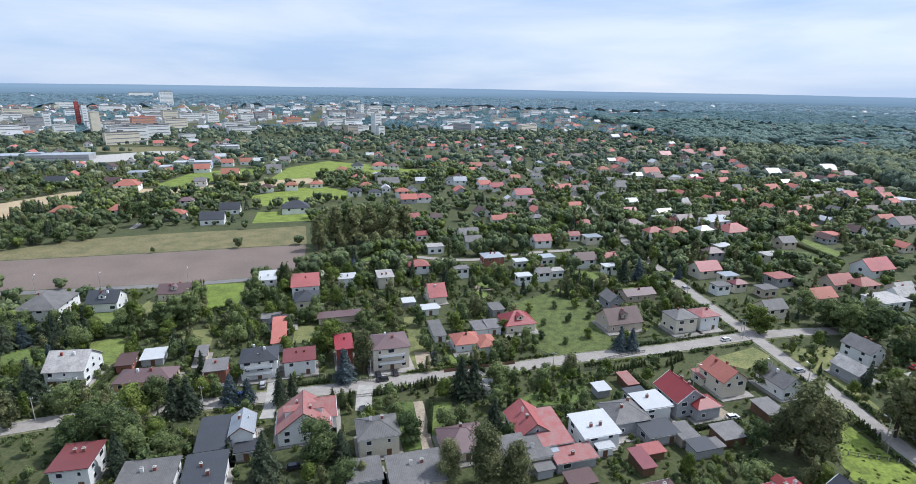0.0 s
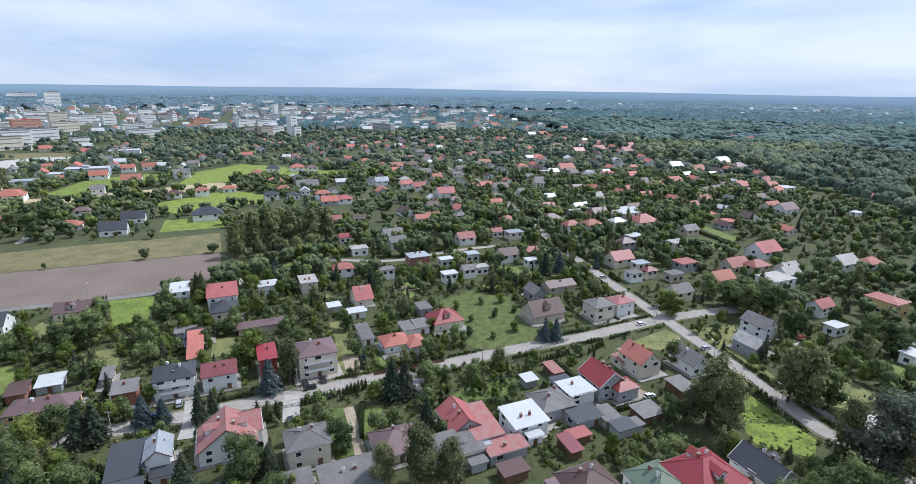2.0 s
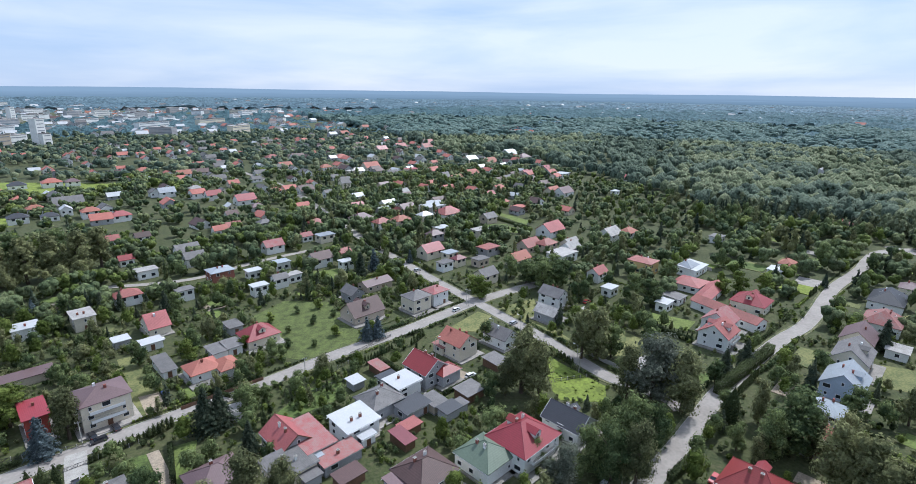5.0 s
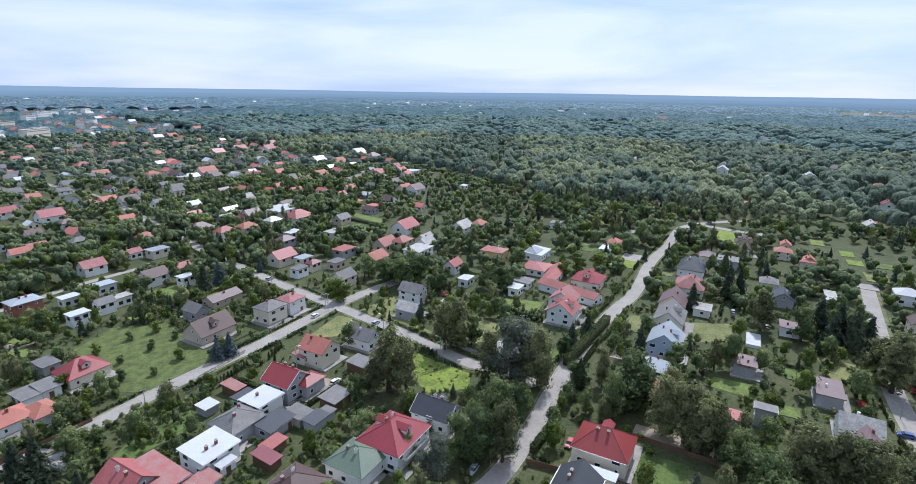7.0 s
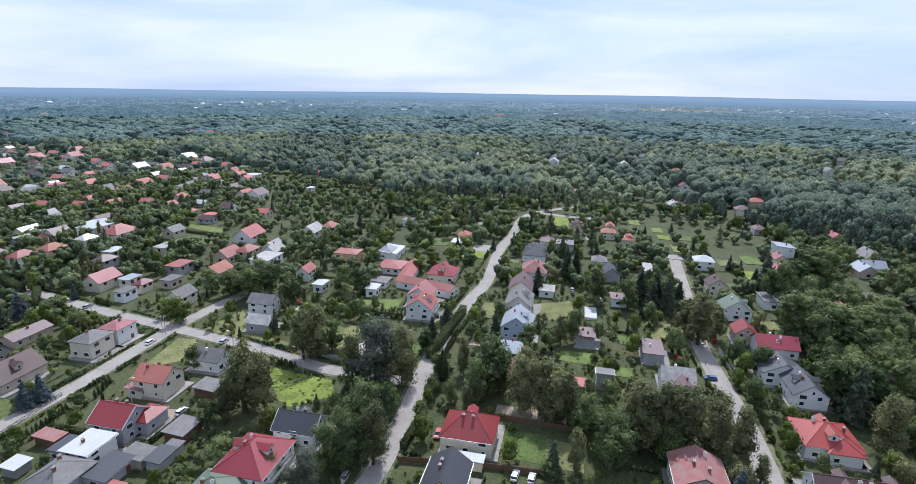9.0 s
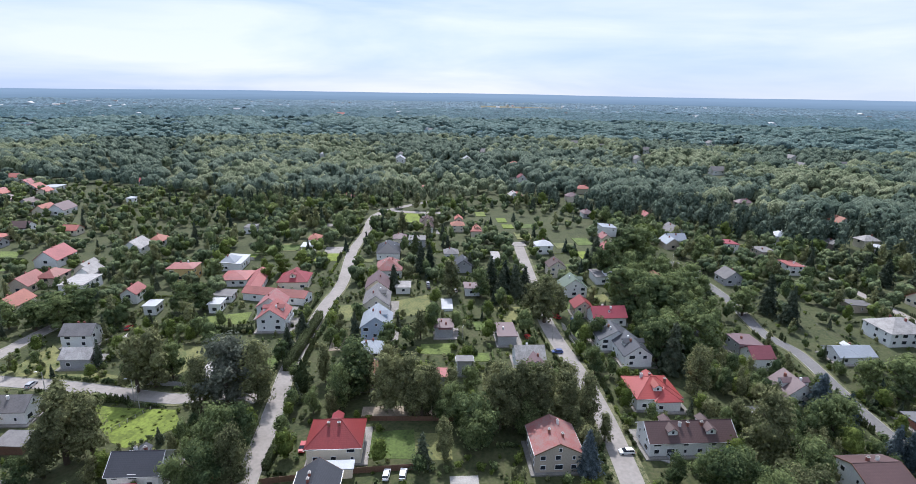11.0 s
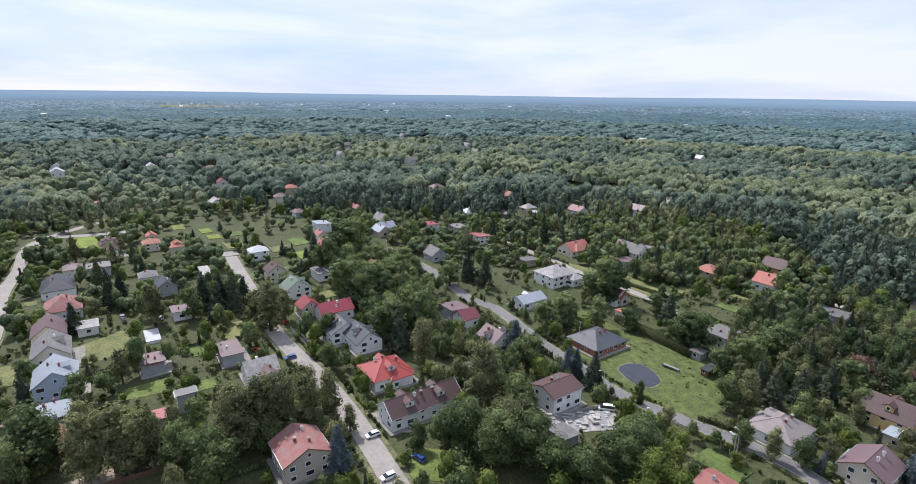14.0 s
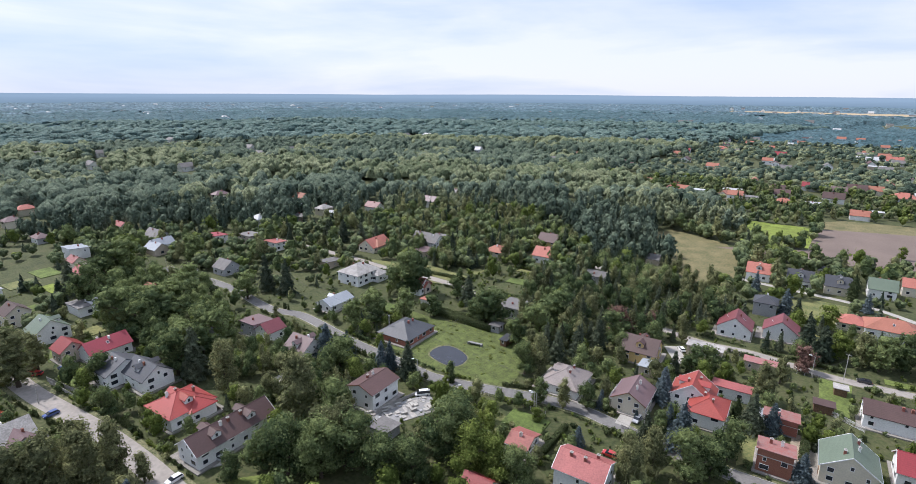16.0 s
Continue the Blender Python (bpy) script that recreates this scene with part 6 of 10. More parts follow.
house(263.0, -133.1, 6.8, 11.9, 3.0, 'mono', 'grey', 'beige', chimneys=0, name='outbuilding')
house(277.3, -172.2, 11.0, 14.0, 3.6, 'gable', 'coral', 'white', ridge='v')
house(198.2, -147.1, 7.0, 9.0, 4.5, 'gable', 'pink', 'white')
house(182.5, -140.0, 5.1, 4.2, 2.8, 'mono', 'coral', 'white', chimneys=0, windows=False, name='shed')
house(360.7, 100.4, 10.0, 10.0, 4.5, 'gable', 'brown', 'beige', chimneys=3, dormer=2)
house(356.1, 76.9, 9.0, 9.0, 5.0, 'hip', 'coral', 'cream')
house(345.3, 61.8, 7.0, 7.0, 4.5, 'hip', 'coral', 'cream')
house(426.6, -12.6, 9.0, 7.0, 4.0, 'hip', 'mauve', 'white')
house(225.5, 162.8, 14.0, 13.0, 3.6, 'hip', 'pink', 'white', chimneys=0, rise=2.2)
house(221.5, 149.2, 29.0, 7.0, 3.6, 'gable', 'pink', 'white', ridge='u', chimneys=0, rise=1.8, yaw=5)
house(246.7, 178.1, 16.0, 10.0, 4.0, 'mono', 'white', 'white', chimneys=0)
house(208.5, 130.5, 7.5, 31.0, 3.8, 'gable', 'pink', 'white', ridge='v', chimneys=1, rise=2.0, yaw=-15)
house(227.5, 131.8, 13.0, 14.0, 4.6, 'hip', 'red', 'cream', chimneys=1, rise=4.0, dormer=2)
house(194.2, 124.0, 11.0, 11.0, 5.4, 'gable', 'rust', 'white', ridge='u', chimneys=1)
house(182.6, 116.4, 12.0, 11.0, 5.8, 'gable', 'pink', 'white', ridge='u', dormer=2, chimneys=2, balcony=True)
house(203.0, 154.0, 8.0, 8.0, 3.0, 'mono', 'grey', 'white', chimneys=0)
house(223.1, 191.6, 10.0, 13.0, 7.0, 'hip', 'pink', 'yellow', rise=1.3, chimneys=2)

# ---- villas beyond the pond ----
house(95.9, -132.0, 12.0, 14.0, 3.8, 'hip', 'tan', 'white', chimneys=2, dormer=1)
house(90.4, -169.3, 12.0, 11.0, 4.8, 'gable', 'brown', 'yellow', chimneys=2, dormer=2)
house(82.9, -161.4, 5.1, 6.8, 3.0, 'mono', 'steel', 'beige', chimneys=0, name='garage')
house(75.2, -138.7, 10.0, 12.0, 4.8, 'gable', 'mauve', 'cream', ridge='v', chimneys=2, rise=3.0, balcony=True)
house(63.2, -153.7, 12.0, 10.0, 5.2, 'gable', 'scarlet', 'white', ridge='v', chimneys=2, dormer=2)
house(56.6, -149.4, 10.0, 12.0, 5.0, 'hip', 'scarlet', 'white', chimneys=2, balcony=True)
house(57.4, -168.2, 11.0, 5.1, 3.4, 'mono', 'pink', 'white', chimneys=0, name='outbuilding')
house(45.0, -159.0, 5.1, 6.8, 3.2, 'flat', 'steel', 'grey', chimneys=0, name='garage')
house(40.5, -161.7, 8.5, 7.6, 3.6, 'mono', 'rust', 'brick', chimneys=0, sky=1, name='outbuilding', rise=1.6)
house(35.1, -141.2, 8.0, 8.0, 5.4, 'mono', 'rust', 'brick', chimneys=2, rise=1.8)
house(21.5, -151.3, 12.0, 11.0, 5.4, 'gable', 'green', 'cream', chimneys=3, ridge='v', rise=4.2)
house(16.4, -187.9, 20.0, 9.0, 4.8, 'gable', 'brown', 'white', ridge='u', chimneys=2, rise=2.6)
house(63.8, -97.5, 12.0, 10.0, 6.2, 'gable', 'pink', 'white', ridge='u', chimneys=3, rise=2.6, balcony=True)
house(83.7, -96.9, 6.0, 8.0, 3.0, 'gable', 'pink', 'white', chimneys=1, rise=1.5)
house(77.9, -74.7, 7.0, 7.0, 3.5, 'gable', 'red', 'white', chimneys=0)
house(76.2, -190.1, 11.9, 6.0, 3.2, 'mono', 'asbestos', 'beige', chimneys=0, name='outbuilding')
house(57.1, -194.1, 11.9, 5.1, 3.0, 'mono', 'rust', 'beige', chimneys=1, name='garage')
house(76.8, -217.9, 12.0, 11.0, 4.6, 'gable', 'maroon', 'white', ridge='v', chimneys=1, sky=2)
house(63.3, -228.6, 12.0, 10.0, 4.2, 'gable', 'maroon', 'white', ridge='v', chimneys=1, sky=1, garage=True)
house(77.2, -250.6, 9.0, 9.0, 6.2, 'hip', 'dark', 'grey', chimneys=1, balcony=True)
house(97.9, -298.7, 11.0, 11.0, 4.6, 'gable', 'coral', 'white', dormer=2)
house(79.5, -302.3, 11.0, 11.0, 4.6, 'gable', 'dark', 'white', dormer=2)
house(63.4, -306.7, 12.0, 11.0, 4.4, 'gable', 'dark', 'cream', dormer=2)
house(76.5, -332.0, 6.0, 6.0, 3.2, 'hip', 'dark', 'cream', chimneys=0, name='garage')
house(48.4, -317.0, 11.0, 11.0, 4.8, 'gable', 'green', 'white', chimneys=2)
house(34.1, -263.7, 18.0, 12.0, 4.4, 'hip', 'coral', 'white', chimneys=2, sky=2)
house(47.3, -261.3, 10.0, 9.0, 3.6, 'hip', 'coral', 'cream', chimneys=0)
house(38.6, -330.9, 9.0, 9.0, 5.0, 'gable', 'coral', 'cream')
house(21.4, -192.2, 6.0, 5.1, 2.8, 'flat', 'asbestos', 'grey', chimneys=0, windows=False, name='shed')
house(35.0, -181.8, 5.1, 4.2, 2.4, 'mono', 'brown', 'timber', chimneys=0, windows=False, name='shed')
house(34.4, -196.9, 3.4, 3.4, 2.4, 'flat', 'asbestos', 'timber', chimneys=0, windows=False, name='shed')
house(9.3, -162.6, 9.0, 9.0, 4.5, 'gable', 'red', 'white')
house(148.6, -162.0, 9.0, 11.0, 5.2, 'flat', 'grey', 'white', chimneys=1)
house(141.8, -144.5, 4.2, 4.2, 2.8, 'flat', 'grey', 'grey', chimneys=0, name='garage')
house(130.9, -139.3, 2.5, 6.0, 2.4, 'flat', 'dark', 'timber', chimneys=0, name='shed')
house(275.7, -170.2, 12.0, 16.0, 3.6, 'gable', 'coral', 'cream', ridge='v')
house(254.1, -200.7, 9.0, 11.0, 5.0, 'gable', 'grey', 'white')
house(243.9, -185.5, 9.0, 13.0, 3.6, 'mono', 'mauve', 'beige', chimneys=0)
house(214.3, -217.2, 11.0, 11.0, 5.0, 'hip', 'coral', 'cream')
house(190.9, -233.4, 11.0, 11.0, 4.6, 'gable', 'coral', 'white', dormer=1)
house(208.5, -258.7, 12.0, 11.0, 5.0, 'gable', 'brown', 'yellow', dormer=1)
house(151.6, -226.8, 12.0, 10.0, 4.0, 'flat', 'grey', 'grey')
house(353.7, -276.1, 11.0, 9.0, 6.0, 'gable', 'mauve', 'white')
house(147.8, -278.6, 7.0, 6.0, 3.5, 'gable', 'grey', 'beige')

# ---- houses further off ----
far_house(-126.3, 400.6, 20.0, 14.4, 4.9, 'hip', 'dark', 'white')
far_house(-176.5, 479.2, 11.0, 7.9, 4.9, 'hip', 'brown', 'white')
far_house(-156.9, 488.8, 11.1, 8.0, 5.6, 'hip', 'coral', 'white')
far_house(-138.1, 505.7, 11.3, 8.1, 4.0, 'hip', 'coral', 'white')
far_house(-173.4, 362.7, 15.5, 11.1, 4.2, 'gable', 'dark', 'white')
far_house(-174.4, 394.6, 14.4, 10.4, 4.2, 'gable', 'dark', 'white')
far_house(-218.1, 415.6, 10.1, 7.3, 5.1, 'hip', 'mauve', 'white')
far_house(-206.2, 375.9, 12.9, 9.3, 4.0, 'hip', 'coral', 'white')
far_house(-250.6, 382.7, 15.2, 11.0, 4.9, 'hip', 'coral', 'white')
far_house(-286.2, 373.9, 15.7, 11.3, 5.1, 'hip', 'coral', 'white')
far_house(-377.6, 491.1, 16.3, 11.8, 4.9, 'gable', 'dark', 'white')
far_house(-302.5, 477.4, 20.0, 14.4, 5.6, 'hip', 'coral', 'white')
far_house(-333.9, 550.5, 20.0, 14.4, 5.1, 'flat', 'steel', 'white')
far_house(-328.9, 600.9, 20.0, 14.4, 4.0, 'flat', 'white', 'white')
far_house(-285.0, 585.3, 16.1, 11.6, 4.9, 'gable', 'coral', 'white')
far_house(-243.6, 560.3, 17.1, 12.3, 4.2, 'gable', 'coral', 'white')
far_house(-262.5, 652.1, 13.9, 10.0, 4.0, 'gable', 'coral', 'white')
far_house(-277.0, 632.2, 13.6, 9.8, 5.1, 'gable', 'coral', 'white')
far_house(-207.5, 591.4, 15.5, 11.2, 5.1, 'gable', 'grey', 'white')
far_house(-131.0, 590.9, 13.0, 9.3, 4.9, 'hip', 'coral', 'white')
far_house(-104.3, 542.2, 13.7, 9.9, 4.7, 'hip', 'coral', 'white')
far_house(-88.9, 498.1, 10.9, 7.9, 4.9, 'hip', 'coral', 'white')
far_house(-95.6, 630.2, 15.8, 11.3, 5.1, 'hip', 'coral', 'white')
far_house(-78.9, 629.5, 11.5, 8.3, 4.7, 'hip', 'mauve', 'white')
far_house(-122.1, 630.4, 13.8, 9.9, 4.0, 'hip', 'dark', 'white')
far_house(-69.8, 513.3, 20.0, 14.4, 4.2, 'gable', 'grey', 'white')
far_house(-94.2, 468.1, 11.9, 8.6, 4.9, 'hip', 'dark', 'white')
far_house(-76.0, 468.6, 10.3, 7.4, 4.0, 'hip', 'dark', 'white')
far_house(-51.2, 467.5, 11.7, 8.4, 5.6, 'hip', 'coral', 'white')
far_house(-31.5, 446.9, 12.7, 9.1, 4.7, 'hip', 'pink', 'white')
far_house(-33.6, 373.3, 8.8, 6.4, 4.9, 'gable', 'pink', 'white')
far_house(-16.8, 374.3, 8.2, 5.9, 4.9, 'gable', 'brown', 'white')
far_house(-19.6, 688.4, 14.7, 10.6, 4.0, 'hip', 'coral', 'white')
far_house(-17.8, 625.9, 12.4, 8.9, 4.0, 'hip', 'steel', 'white')
far_house(-0.3, 531.8, 13.2, 9.5, 4.9, 'gable', 'steel', 'white')
far_house(23.7, 540.9, 10.7, 7.7, 4.9, 'hip', 'asbestos', 'cream')
far_house(18.4, 639.0, 13.7, 9.9, 4.7, 'gable', 'coral', 'white')
far_house(37.0, 643.2, 12.7, 9.2, 5.1, 'gable', 'brown', 'white')
far_house(48.9, 595.9, 12.8, 9.2, 4.0, 'gable', 'grey', 'white')
far_house(34.9, 500.5, 12.5, 9.0, 5.1, 'gable', 'red', 'white')
far_house(56.8, 471.8, 15.8, 11.4, 4.2, 'gable', 'red', 'white')
far_house(61.6, 439.6, 10.4, 7.5, 4.0, 'hip', 'mauve', 'white')
far_house(59.5, 406.1, 9.6, 6.9, 4.9, 'hip', 'brown', 'white')
far_house(57.0, 377.9, 9.0, 6.5, 5.1, 'hip', 'grey', 'white')
far_house(36.8, 381.2, 9.6, 6.9, 4.0, 'gable', 'pink', 'white')
far_house(27.8, 375.2, 8.9, 6.4, 4.0, 'gable', 'coral', 'white')
far_house(51.4, 318.9, 11.0, 7.9, 4.9, 'gable', 'rust', 'white')
far_house(40.2, 419.7, 8.5, 6.1, 4.0, 'gable', 'brown', 'white')
far_house(6.0, 333.7, 12.4, 9.0, 4.0, 'gable', 'grey', 'white')
far_house(8.6, 313.5, 10.1, 7.3, 5.1, 'gable', 'grey', 'white')
far_house(-14.2, 302.9, 9.3, 6.7, 4.2, 'flat', 'asbestos', 'white')
far_house(-21.2, 266.7, 10.2, 7.3, 4.9, 'hip', 'pink', 'white')
far_house(1.4, 260.5, 7.0, 5.0, 5.1, 'flat', 'grey', 'white')
house(18.6, 280.5, 11.0, 9.0, 6.0, 'hip', 'steel', 'brick', chimneys=2, rise=1.4)
far_house(49.2, 285.3, 8.4, 6.1, 4.2, 'flat', 'steel', 'white')
far_house(34.2, 277.8, 7.0, 5.0, 4.0, 'flat', 'white', 'white')
far_house(32.8, 251.5, 7.0, 5.0, 4.9, 'flat', 'white', 'white')
far_house(43.4, 257.6, 7.0, 5.0, 5.1, 'gable', 'grey', 'white')
far_house(51.0, 262.9, 7.0, 5.0, 4.0, 'flat', 'asbestos', 'white')
far_house(69.7, 281.3, 11.4, 8.2, 5.1, 'gable', 'brown', 'white')
far_house(85.4, 328.1, 10.3, 7.4, 4.7, 'flat', 'steel', 'cream')
far_house(74.7, 334.4, 7.0, 5.0, 4.0, 'gable', 'rust', 'white')
far_house(-24.1, 329.3, 7.0, 5.0, 4.0, 'gable', 'red', 'white')
far_house(85.7, 289.7, 7.0, 5.0, 4.0, 'gable', 'pink', 'beige')
far_house(80.9, 269.7, 7.0, 5.0, 4.7, 'flat', 'white', 'white')
far_house(113.3, 497.0, 14.4, 10.3, 4.0, 'gable', 'brown', 'white')
far_house(87.3, 500.3, 10.9, 7.9, 4.7, 'hip', 'coral', 'white')
far_house(129.3, 663.9, 15.6, 11.2, 4.2, 'gable', 'coral', 'white')
far_house(160.6, 737.0, 17.3, 12.5, 4.9, 'gable', 'brown', 'white')
far_house(129.9, 746.6, 17.4, 12.5, 4.9, 'hip', 'pink', 'white')
far_house(128.5, 469.6, 10.5, 7.6, 4.0, 'gable', 'grey', 'white')
far_house(89.6, 366.5, 10.8, 7.8, 4.0, 'hip', 'pink', 'beige')
far_house(144.4, 440.0, 10.0, 7.2, 5.1, 'gable', 'steel', 'cream')
far_house(122.9, 366.7, 14.9, 10.7, 4.0, 'hip', 'mauve', 'cream')
far_house(131.5, 402.4, 10.6, 7.6, 4.9, 'gable', 'red', 'white')
far_house(129.3, 341.6, 11.7, 8.4, 5.6, 'hip', 'pink', 'white')
far_house(145.9, 381.3, 10.2, 7.4, 4.2, 'gable', 'green', 'grey')
far_house(145.6, 345.2, 12.6, 9.1, 4.9, 'hip', 'coral', 'beige')
far_house(164.1, 378.7, 12.4, 8.9, 5.1, 'gable', 'mauve', 'cream')
far_house(192.2, 386.6, 18.0, 13.0, 4.9, 'flat', 'white', 'cream')
far_house(168.3, 353.8, 10.5, 7.6, 4.2, 'hip', 'white', 'cream')
far_house(190.6, 358.2, 15.6, 11.2, 4.2, 'hip', 'pink', 'cream')
far_house(161.0, 311.4, 10.1, 7.2, 4.9, 'flat', 'white', 'cream')
far_house(148.9, 298.2, 10.2, 7.3, 5.1, 'hip', 'mauve', 'grey')
far_house(131.3, 268.4, 13.3, 9.6, 4.9, 'gable', 'red', 'cream')
far_house(138.5, 257.6, 8.0, 5.8, 4.9, 'flat', 'steel', 'cream')
far_house(127.9, 243.3, 7.6, 5.5, 4.7, 'flat', 'grey', 'white')
far_house(138.3, 247.0, 7.0, 5.0, 4.7, 'hip', 'maroon', 'cream')
far_house(180.8, 293.9, 10.5, 7.6, 5.1, 'flat', 'asbestos', 'cream')
far_house(207.0, 324.7, 11.0, 7.9, 4.7, 'gable', 'grey', 'beige')
far_house(164.6, 257.4, 11.5, 8.3, 4.7, 'flat', 'pink', 'grey')
far_house(149.6, 242.0, 8.3, 6.0, 4.0, 'flat', 'grey', 'beige')
far_house(170.2, 234.4, 12.4, 8.9, 4.0, 'gable', 'coral', 'cream')
far_house(137.5, 216.7, 10.7, 7.7, 5.1, 'gable', 'grey', 'cream')
far_house(191.5, 253.5, 13.5, 9.7, 4.0, 'gable', 'pink', 'beige')
far_house(201.3, 248.9, 12.0, 8.6, 4.9, 'hip', 'pink', 'beige')
far_house(226.3, 275.9, 16.9, 12.1, 4.7, 'gable', 'pink', 'white')
far_house(250.7, 346.5, 12.9, 9.3, 4.0, 'flat', 'coral', 'beige')
far_house(196.9, 228.1, 15.4, 11.1, 4.9, 'flat', 'asbestos', 'white')
far_house(217.0, 244.6, 11.1, 8.0, 4.0, 'gable', 'asbestos', 'cream')
far_house(400.5, 475.3, 18.4, 13.3, 4.0, 'flat', 'white', 'beige')
far_house(364.3, 496.0, 9.1, 6.6, 4.9, 'gable', 'red', 'cream')
far_house(412.6, 519.4, 10.9, 7.9, 4.0, 'gable', 'red', 'cream')
far_house(340.9, 485.7, 11.8, 8.5, 4.9, 'gable', 'brown', 'beige')
far_house(346.3, 458.7, 13.3, 9.6, 4.0, 'hip', 'mauve', 'cream')
far_house(322.8, 469.9, 14.1, 10.2, 4.0, 'gable', 'grey', 'white')
far_house(257.3, 403.9, 10.3, 7.4, 4.0, 'gable', 'pink', 'cream')
far_house(249.9, 370.4, 10.4, 7.5, 4.0, 'hip', 'coral', 'cream')
far_house(293.1, 443.5, 11.4, 8.2, 4.9, 'hip', 'coral', 'cream')
far_house(364.7, 621.8, 17.8, 12.8, 5.1, 'gable', 'white', 'cream')
far_house(377.8, 595.5, 20.0, 14.4, 4.0, 'gable', 'coral', 'cream')
far_house(460.7, 671.4, 20.0, 14.4, 4.0, 'gable', 'white', 'white')
far_house(448.6, 617.1, 20.0, 14.4, 4.9, 'hip', 'mauve', 'white')
far_house(272.3, 494.0, 14.0, 10.1, 4.0, 'gable', 'coral', 'beige')
far_house(303.6, 515.8, 14.8, 10.7, 4.9, 'gable', 'coral', 'cream')
far_house(263.1, 503.4, 12.2, 8.8, 4.9, 'gable', 'grey', 'beige')
far_house(258.2, 577.3, 15.6, 11.3, 4.0, 'flat', 'pink', 'cream')
far_house(224.3, 555.5, 12.9, 9.3, 4.0, 'gable', 'grey', 'beige')
far_house(220.3, 615.7, 20.0, 14.4, 4.0, 'gable', 'coral', 'cream')
far_house(187.2, 585.6, 12.2, 8.8, 4.9, 'flat', 'asbestos', 'cream')
far_house(262.3, 789.6, 20.0, 14.4, 4.0, 'gable', 'brown', 'cream')
far_house(299.8, 786.4, 17.9, 12.9, 4.9, 'gable', 'red', 'beige')
far_house(353.6, 822.4, 20.0, 14.4, 4.0, 'flat', 'mauve', 'beige')
far_house(416.9, 861.8, 20.0, 14.4, 4.0, 'gable', 'pink', 'white')
far_house(188.9, 443.8, 10.4, 7.5, 4.9, 'gable', 'dark', 'grey')
far_house(187.5, 487.8, 10.4, 7.5, 4.0, 'gable', 'mauve', 'beige')
far_house(162.4, 532.8, 11.1, 8.0, 4.0, 'gable', 'grey', 'cream')
far_house(327.5, 383.5, 16.7, 12.0, 4.0, 'gable', 'mauve', 'white')
far_house(321.2, 392.3, 14.3, 10.3, 4.0, 'gable', 'coral', 'cream')
far_house(216.0, 718.9, 18.5, 13.3, 4.0, 'hip', 'coral', 'white')
far_house(170.7, 634.2, 14.1, 10.1, 4.0, 'hip', 'coral', 'white')
far_house(232.1, 281.9, 14.1, 10.2, 4.0, 'gable', 'pink', 'white')
far_house(211.5, 238.1, 11.4, 8.2, 4.0, 'gable', 'asbestos', 'white')
far_house(254.2, 248.8, 14.4, 10.4, 4.9, 'gable', 'asbestos', 'white')
far_house(268.8, 246.6, 12.3, 8.8, 4.9, 'hip', 'coral', 'white')
far_house(244.2, 179.5, 10.4, 7.5, 4.9, 'hip', 'steel', 'white')
far_house(295.5, 155.2, 9.6, 6.9, 5.6, 'hip', 'coral', 'white')
far_house(280.6, 152.2, 9.2, 6.6, 4.9, 'flat', 'white', 'white')
far_house(315.3, 212.7, 9.6, 6.9, 4.0, 'flat', 'grey', 'white')
far_house(191.8, 193.5, 9.4, 6.8, 4.9, 'gable', 'pink', 'white')
far_house(191.1, 149.6, 7.0, 5.0, 4.0, 'flat', 'white', 'white')
far_house(182.4, 174.9, 7.0, 5.0, 4.0, 'flat', 'white', 'white')
far_house(348.8, 95.9, 7.3, 5.3, 4.0, 'gable', 'brown', 'white')
far_house(374.0, 80.1, 7.7, 5.5, 4.9, 'gable', 'coral', 'beige')
far_house(347.8, 61.5, 7.0, 5.0, 5.1, 'gable', 'coral', 'cream')
far_house(427.0, -13.1, 10.7, 7.7, 4.0, 'hip', 'mauve', 'grey')
far_house(348.7, -23.5, 8.9, 6.4, 4.9, 'gable', 'rust', 'cream')
far_house(322.0, -24.3, 8.2, 5.9, 4.0, 'gable', 'rust', 'cream')
far_house(427.3, -58.3, 10.8, 7.8, 4.0, 'gable', 'pink', 'cream')
far_house(381.2, -71.0, 16.3, 11.7, 4.0, 'gable', 'grey', 'grey')
far_house(352.0, -64.2, 12.1, 8.7, 4.0, 'gable', 'steel', 'beige')
far_house(274.3, -18.1, 11.8, 8.5, 4.0, 'flat', 'grey', 'white')
far_house(272.3, -26.1, 10.4, 7.5, 4.9, 'flat', 'white', 'grey')
far_house(431.4, 225.5, 7.3, 5.2, 4.0, 'flat', 'white', 'white')
far_house(436.3, 192.1, 8.7, 6.3, 4.0, 'flat', 'pink', 'white')
far_house(372.1, 360.9, 8.6, 6.2, 4.9, 'flat', 'white', 'white')
far_house(446.2, 376.5, 7.7, 5.6, 4.0, 'gable', 'steel', 'white')
far_house(396.2, 468.1, 13.1, 9.5, 4.9, 'flat', 'white', 'white')
far_house(444.4, 420.9, 9.1, 6.5, 4.9, 'gable', 'red', 'white')
far_house(372.2, 498.8, 8.2, 5.9, 4.0, 'gable', 'red', 'white')
far_house(403.0, 504.1, 8.5, 6.1, 4.9, 'gable', 'red', 'white')
far_house(453.7, 657.2, 19.7, 14.2, 4.9, 'gable', 'white', 'white')
far_house(384.3, 798.4, 20.0, 14.4, 4.0, 'gable', 'pink', 'white')
